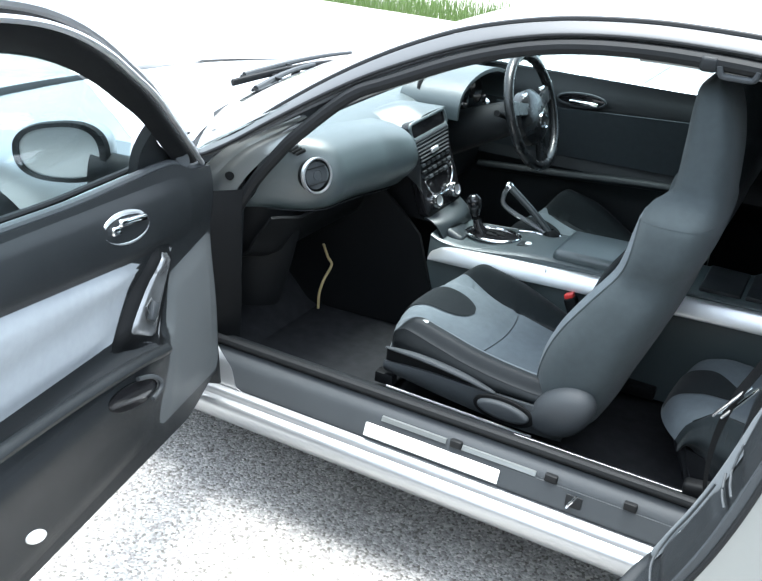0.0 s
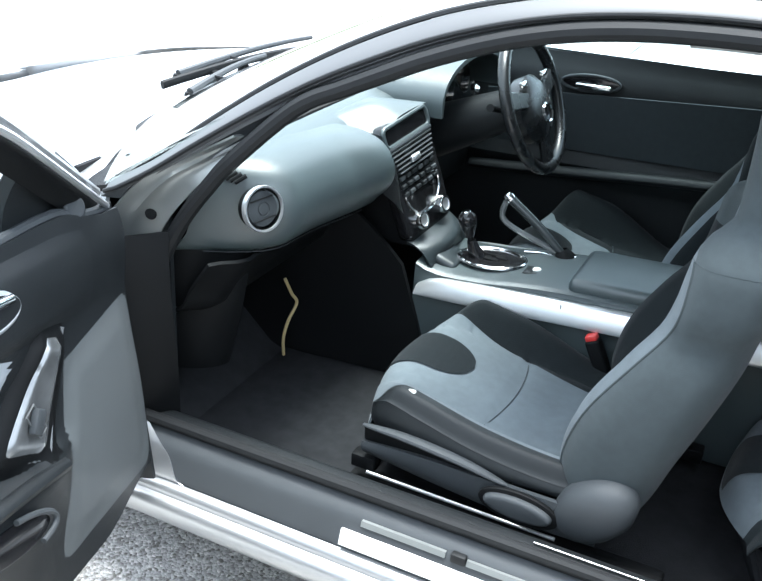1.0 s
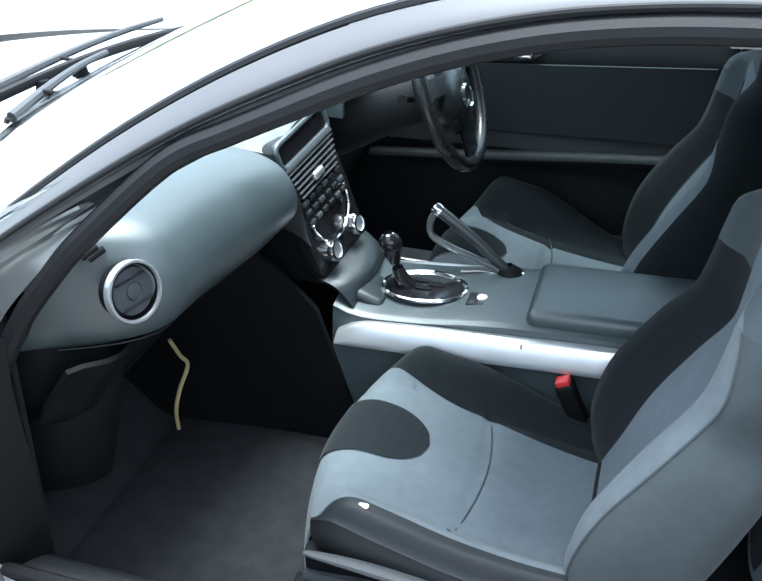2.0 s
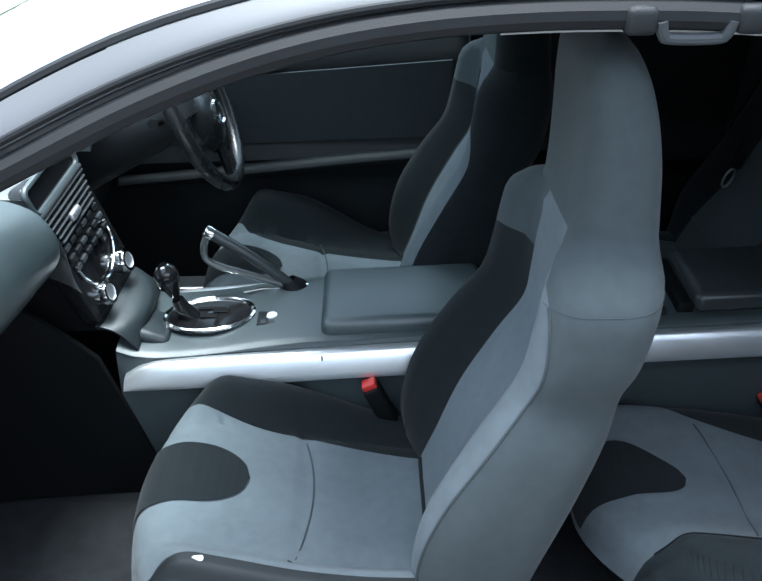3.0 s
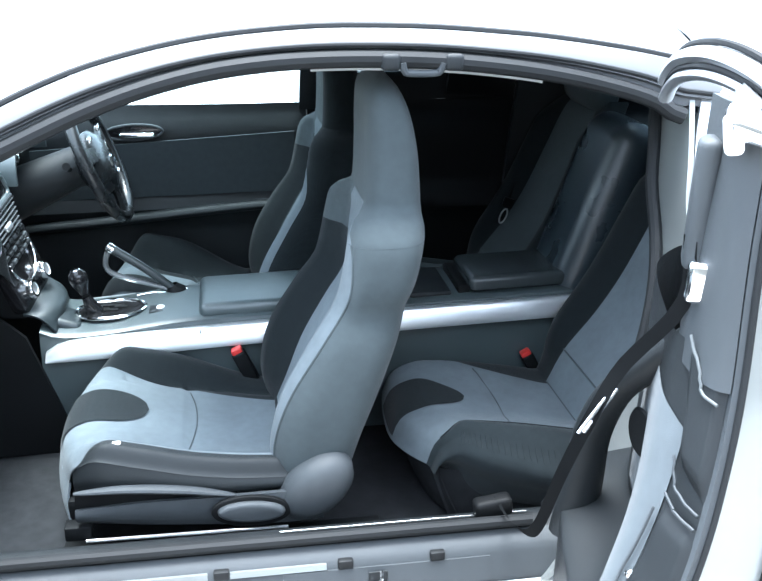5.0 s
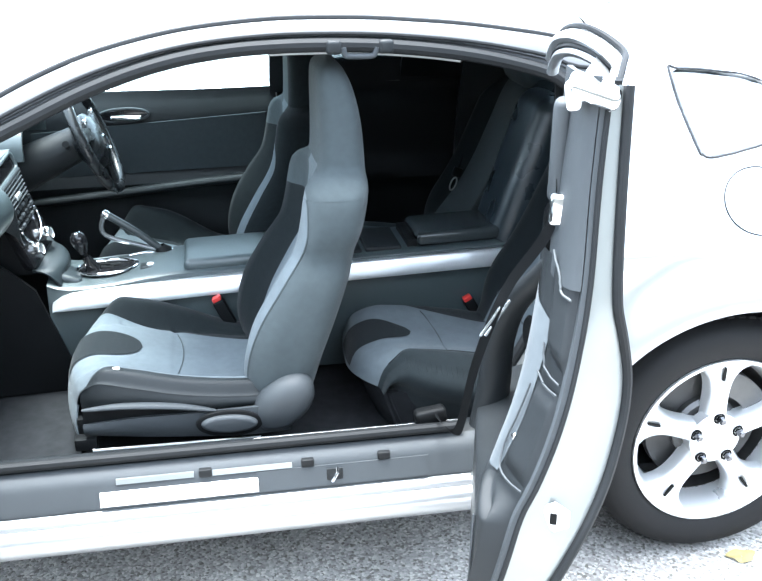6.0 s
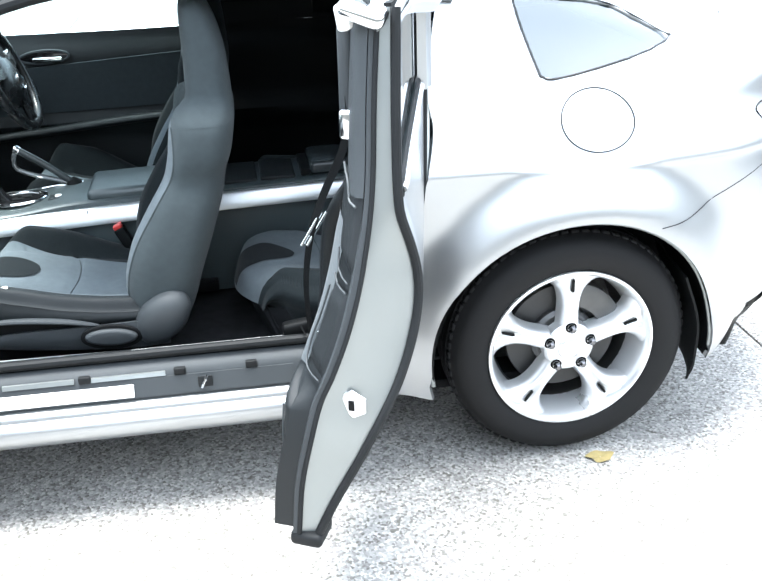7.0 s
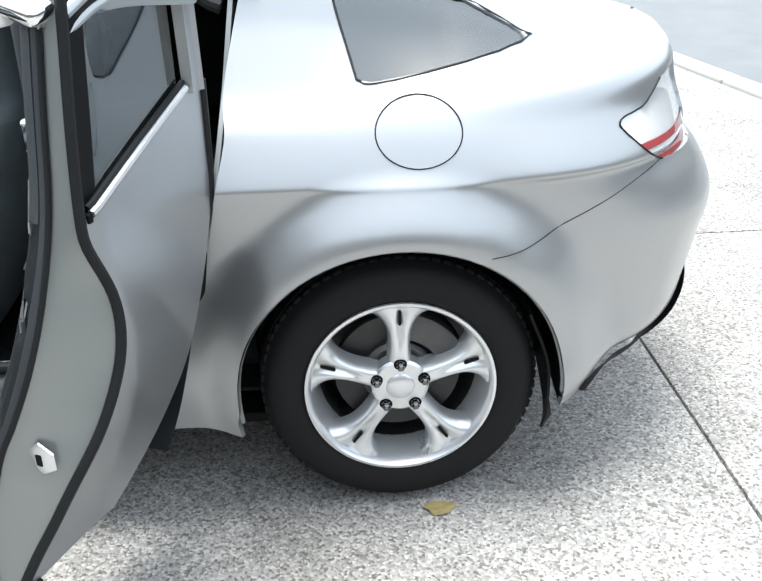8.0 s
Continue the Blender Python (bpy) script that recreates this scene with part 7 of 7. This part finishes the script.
# window frame of the rear door, with its pane
part("frame_front_post", sheet(lambda p, q: (end_u(0.93 + 0.32 * p) - 0.025 - 0.05 * q, out_n(0.93 + 0.32 * p) + 0.012, 0.93 + 0.32 * p), 20, 5, 0.012), BLACK, rear, "black front window post")
part("frame_rear_post", sheet(lambda p, q: (0.025 + 0.05 * q + 0.01 * p, 0.004 + 0.006 * math.sin(q * 3), 1.02 + 0.21 * p), 12, 5, 0.02), SILVER, rear, "silver rear window post")
part("frame_top", sheet(lambda p, q: (0.05 + 0.41 * p, out_n(1.23) + 0.012 + 0.05 * q, rear_top(0.05 + 0.41 * p) - 0.03 + 0.035 * q), 20, 4, 0.025), SILVER, rear, "silver window frame top")
part("pillar_inner", sheet(lambda p, q: (end_u(0.93 + 0.33 * p) + 0.004 - 0.10 * q * q, in_n(0.93 + 0.33 * p) + 0.062 * q ** 0.8, 0.93 + 0.33 * p), 20, 10, 0.010), TRIM2, rear, "dull silver pillar face of the door")
# the frame's top rail curves from the free edge over to the hinge side
HOOP = [(0.415, -0.030, 1.238), (0.36, -0.034, 1.262), (0.305, -0.032, 1.277), (0.24, 0.010, 1.297), (0.18, 0.050, 1.302), (0.10, 0.082, 1.287), (0.05, 0.096, 1.264), (0.025, 0.102, 1.240)]


def hoop(drop, r, flat):
    return tube([(u, n, z - drop) for u, n, z in spline(HOOP, 40)], r, 12, flat=flat)


part("frame_end_cap", hoop(0.016, 0.017, 0.75), SILVER, rear, "curved silver top end of the door frame")
part("frame_rail", hoop(0.044, 0.012, 0.8), SILVER, rear, "lower silver band of the frame top")
part("frame_groove", hoop(0.032, 0.010, 0.8), RUBBER, rear)
part("top_seal", tube([(u, n - 0.004, z + 0.002) for u, n, z in spline(HOOP, 40)], 0.0055, 8), RUBBER, rear, "black seal round the frame top")
part("top_latch", box((0.06, 0.085, 0.030), (0.455, 0.000, 1.238), 0.012, 3, pose(0, 0, 0, 18, 10, 0)), CHROME, rear, "bright upper latch")
part("latch_tooth", box((0.03, 0.022, 0.045), (0.47, 0.030, 1.232), 0.007, 3, pose(0, 0, 0, -10, 0, 0)), WHITE, rear, "pale latch guide")
part("window_pane", sheet(lambda p, q: (0.09 + (end_u(rear_belt(0.3) + 0.3 * q) - 0.05 - 0.09) * p, out_n(rear_belt(0.09 + 0.38 * p) + 0.005 + (rear_top(0.09 + 0.38 * p) - 0.03 - rear_belt(0.09 + 0.38 * p)) * q, 0.09 + 0.38 * p) + 0.012,
                                             rear_belt(0.09 + 0.38 * p) - 0.005 + (rear_top(0.09 + 0.38 * p) - 0.025 - rear_belt(0.09 + 0.38 * p)) * q), 16, 10, 0.004), DOORGLASS, rear, "tinted rear door window")
part("belt_moulding", tube([(u, out_n(rear_belt(u), u) - 0.002, rear_belt(u) + 0.004) for u in np.linspace(0.08, 0.465, 24)], 0.007, 8), ALU, rear, "bright moulding under the window")
part("belt_seal", tube([(u, out_n(rear_belt(u), u) + 0.006, rear_belt(u) + 0.012) for u in np.linspace(0.06, 0.465, 24)], 0.006, 8), RUBBER, rear)
part("moulding_end", box((0.012, 0.014, 0.016), (0.47, out_n(0.93) + 0.002, 0.930), 0.003), BLACK, rear)
# latch, reflector and foot of the free edge
lat = lathe([(0.0, 0.006), (0.022, 0.006), (0.030, 0.003), (0.031, 0.0)], axes((end_u(0.56) - 0.040, -0.004, 0.556), (0, 0, 1), (1, 0, 0)), 6)
part("latch_plate", lat, ALU, rear, "round bright latch plate")
part("latch_hole", box((0.004, 0.012, 0.022), (end_u(0.56) - 0.034, -0.004, 0.556), 0.002), BLACK, rear)
# the shadow line between door and quarter panel, drawn as a dark tube
part("hinge_gap_shade", tube([(start_u(z) - 0.006, 0.012, z) for z in np.linspace(0.44, 1.03, 40)], 0.011, 10), RUBBER, rear, "black tube standing in for shade in the hinge gap")
part("foot_seal", box((0.075, 0.065, 0.03), (0.640, 0.078, 0.276), 0.010, 3), RUBBER, rear, "black rubber foot of the door edge")

# seat belt of the open rear door
bl = empty("door_seat_belt", car, "charcoal seat belt strung from the open rear door to the sill")
R4 = rear.matrix_basis.copy()
part("belt_guide", box((0.05, 0.03, 0.17), R4 @ Vector((0.40, 0.048, 1.13)), 0.012, 3, R4.to_3x3().to_4x4()), TRIM2, bl, "grey belt guide cover")
part("belt_clip", box((0.03, 0.03, 0.055), R4 @ Vector((0.435, 0.040, 1.040)), 0.008, 3, R4.to_3x3().to_4x4()), CHROME, bl, "bright belt tongue")
line = spline([R4 @ Vector((0.42, 0.056, 1.09)), R4 @ Vector((0.42, 0.054, 1.0)), (-0.640, -1.105, 0.880), (-0.668, -1.085, 0.790), (-0.680, -1.03, 0.66), (-0.672, -0.94, 0.50), (-0.664, -0.86, 0.425), (-0.675, -0.79, 0.410), (-0.685, -0.752, 0.425)], 34)
part("belt_webbing", skin([[p + np.array((-0.005, 0.009, 0.003)), p, p + np.array((0.005, -0.009, -0.003))] for p in line]), BELT, bl, "dark webbing")
for side in (-1, 1):
    part("belt_tongue", tube([Vector((-0.682, -1.088, 0.768)).lerp(Vector((-0.640, -1.092, 0.838)), k / 5) + Vector((0.006 * side, 0.004 * side, -0.002 * side)) for k in range(6)], 0.0030, 8), CHROME, bl, "bright belt tongue" if side < 0 else "")
part("belt_anchor", box((0.075, 0.035, 0.040), (-0.690, -0.745, 0.405), 0.010, 3, pose(0, 0, 0, 0, -8, 0)), BLACK, bl, "black belt anchor on the sill")

# ---- small things ----
def leaf_mesh():
    return skin([[(0.045 * u * math.cos(a) * (1 + 0.25 * math.sin(3 * a)), 0.032 * u * math.sin(a), 0.004 + 0.006 * u * math.sin(2 * a + 1) ** 2) for a in np.linspace(0, math.tau, 20, endpoint=False)] for u in (0.05, 0.4, 0.75, 1.0)], True)


leaf = part("dry_leaf", leaf_mesh(), LEAF)
leaf.location = (0.087, -0.888, 0.0)
leaf.scale = (0.8, 0.8, 0.8)
tagged(leaf, "dry yellow-brown leaf lying beside the rear tyre", "leaf")
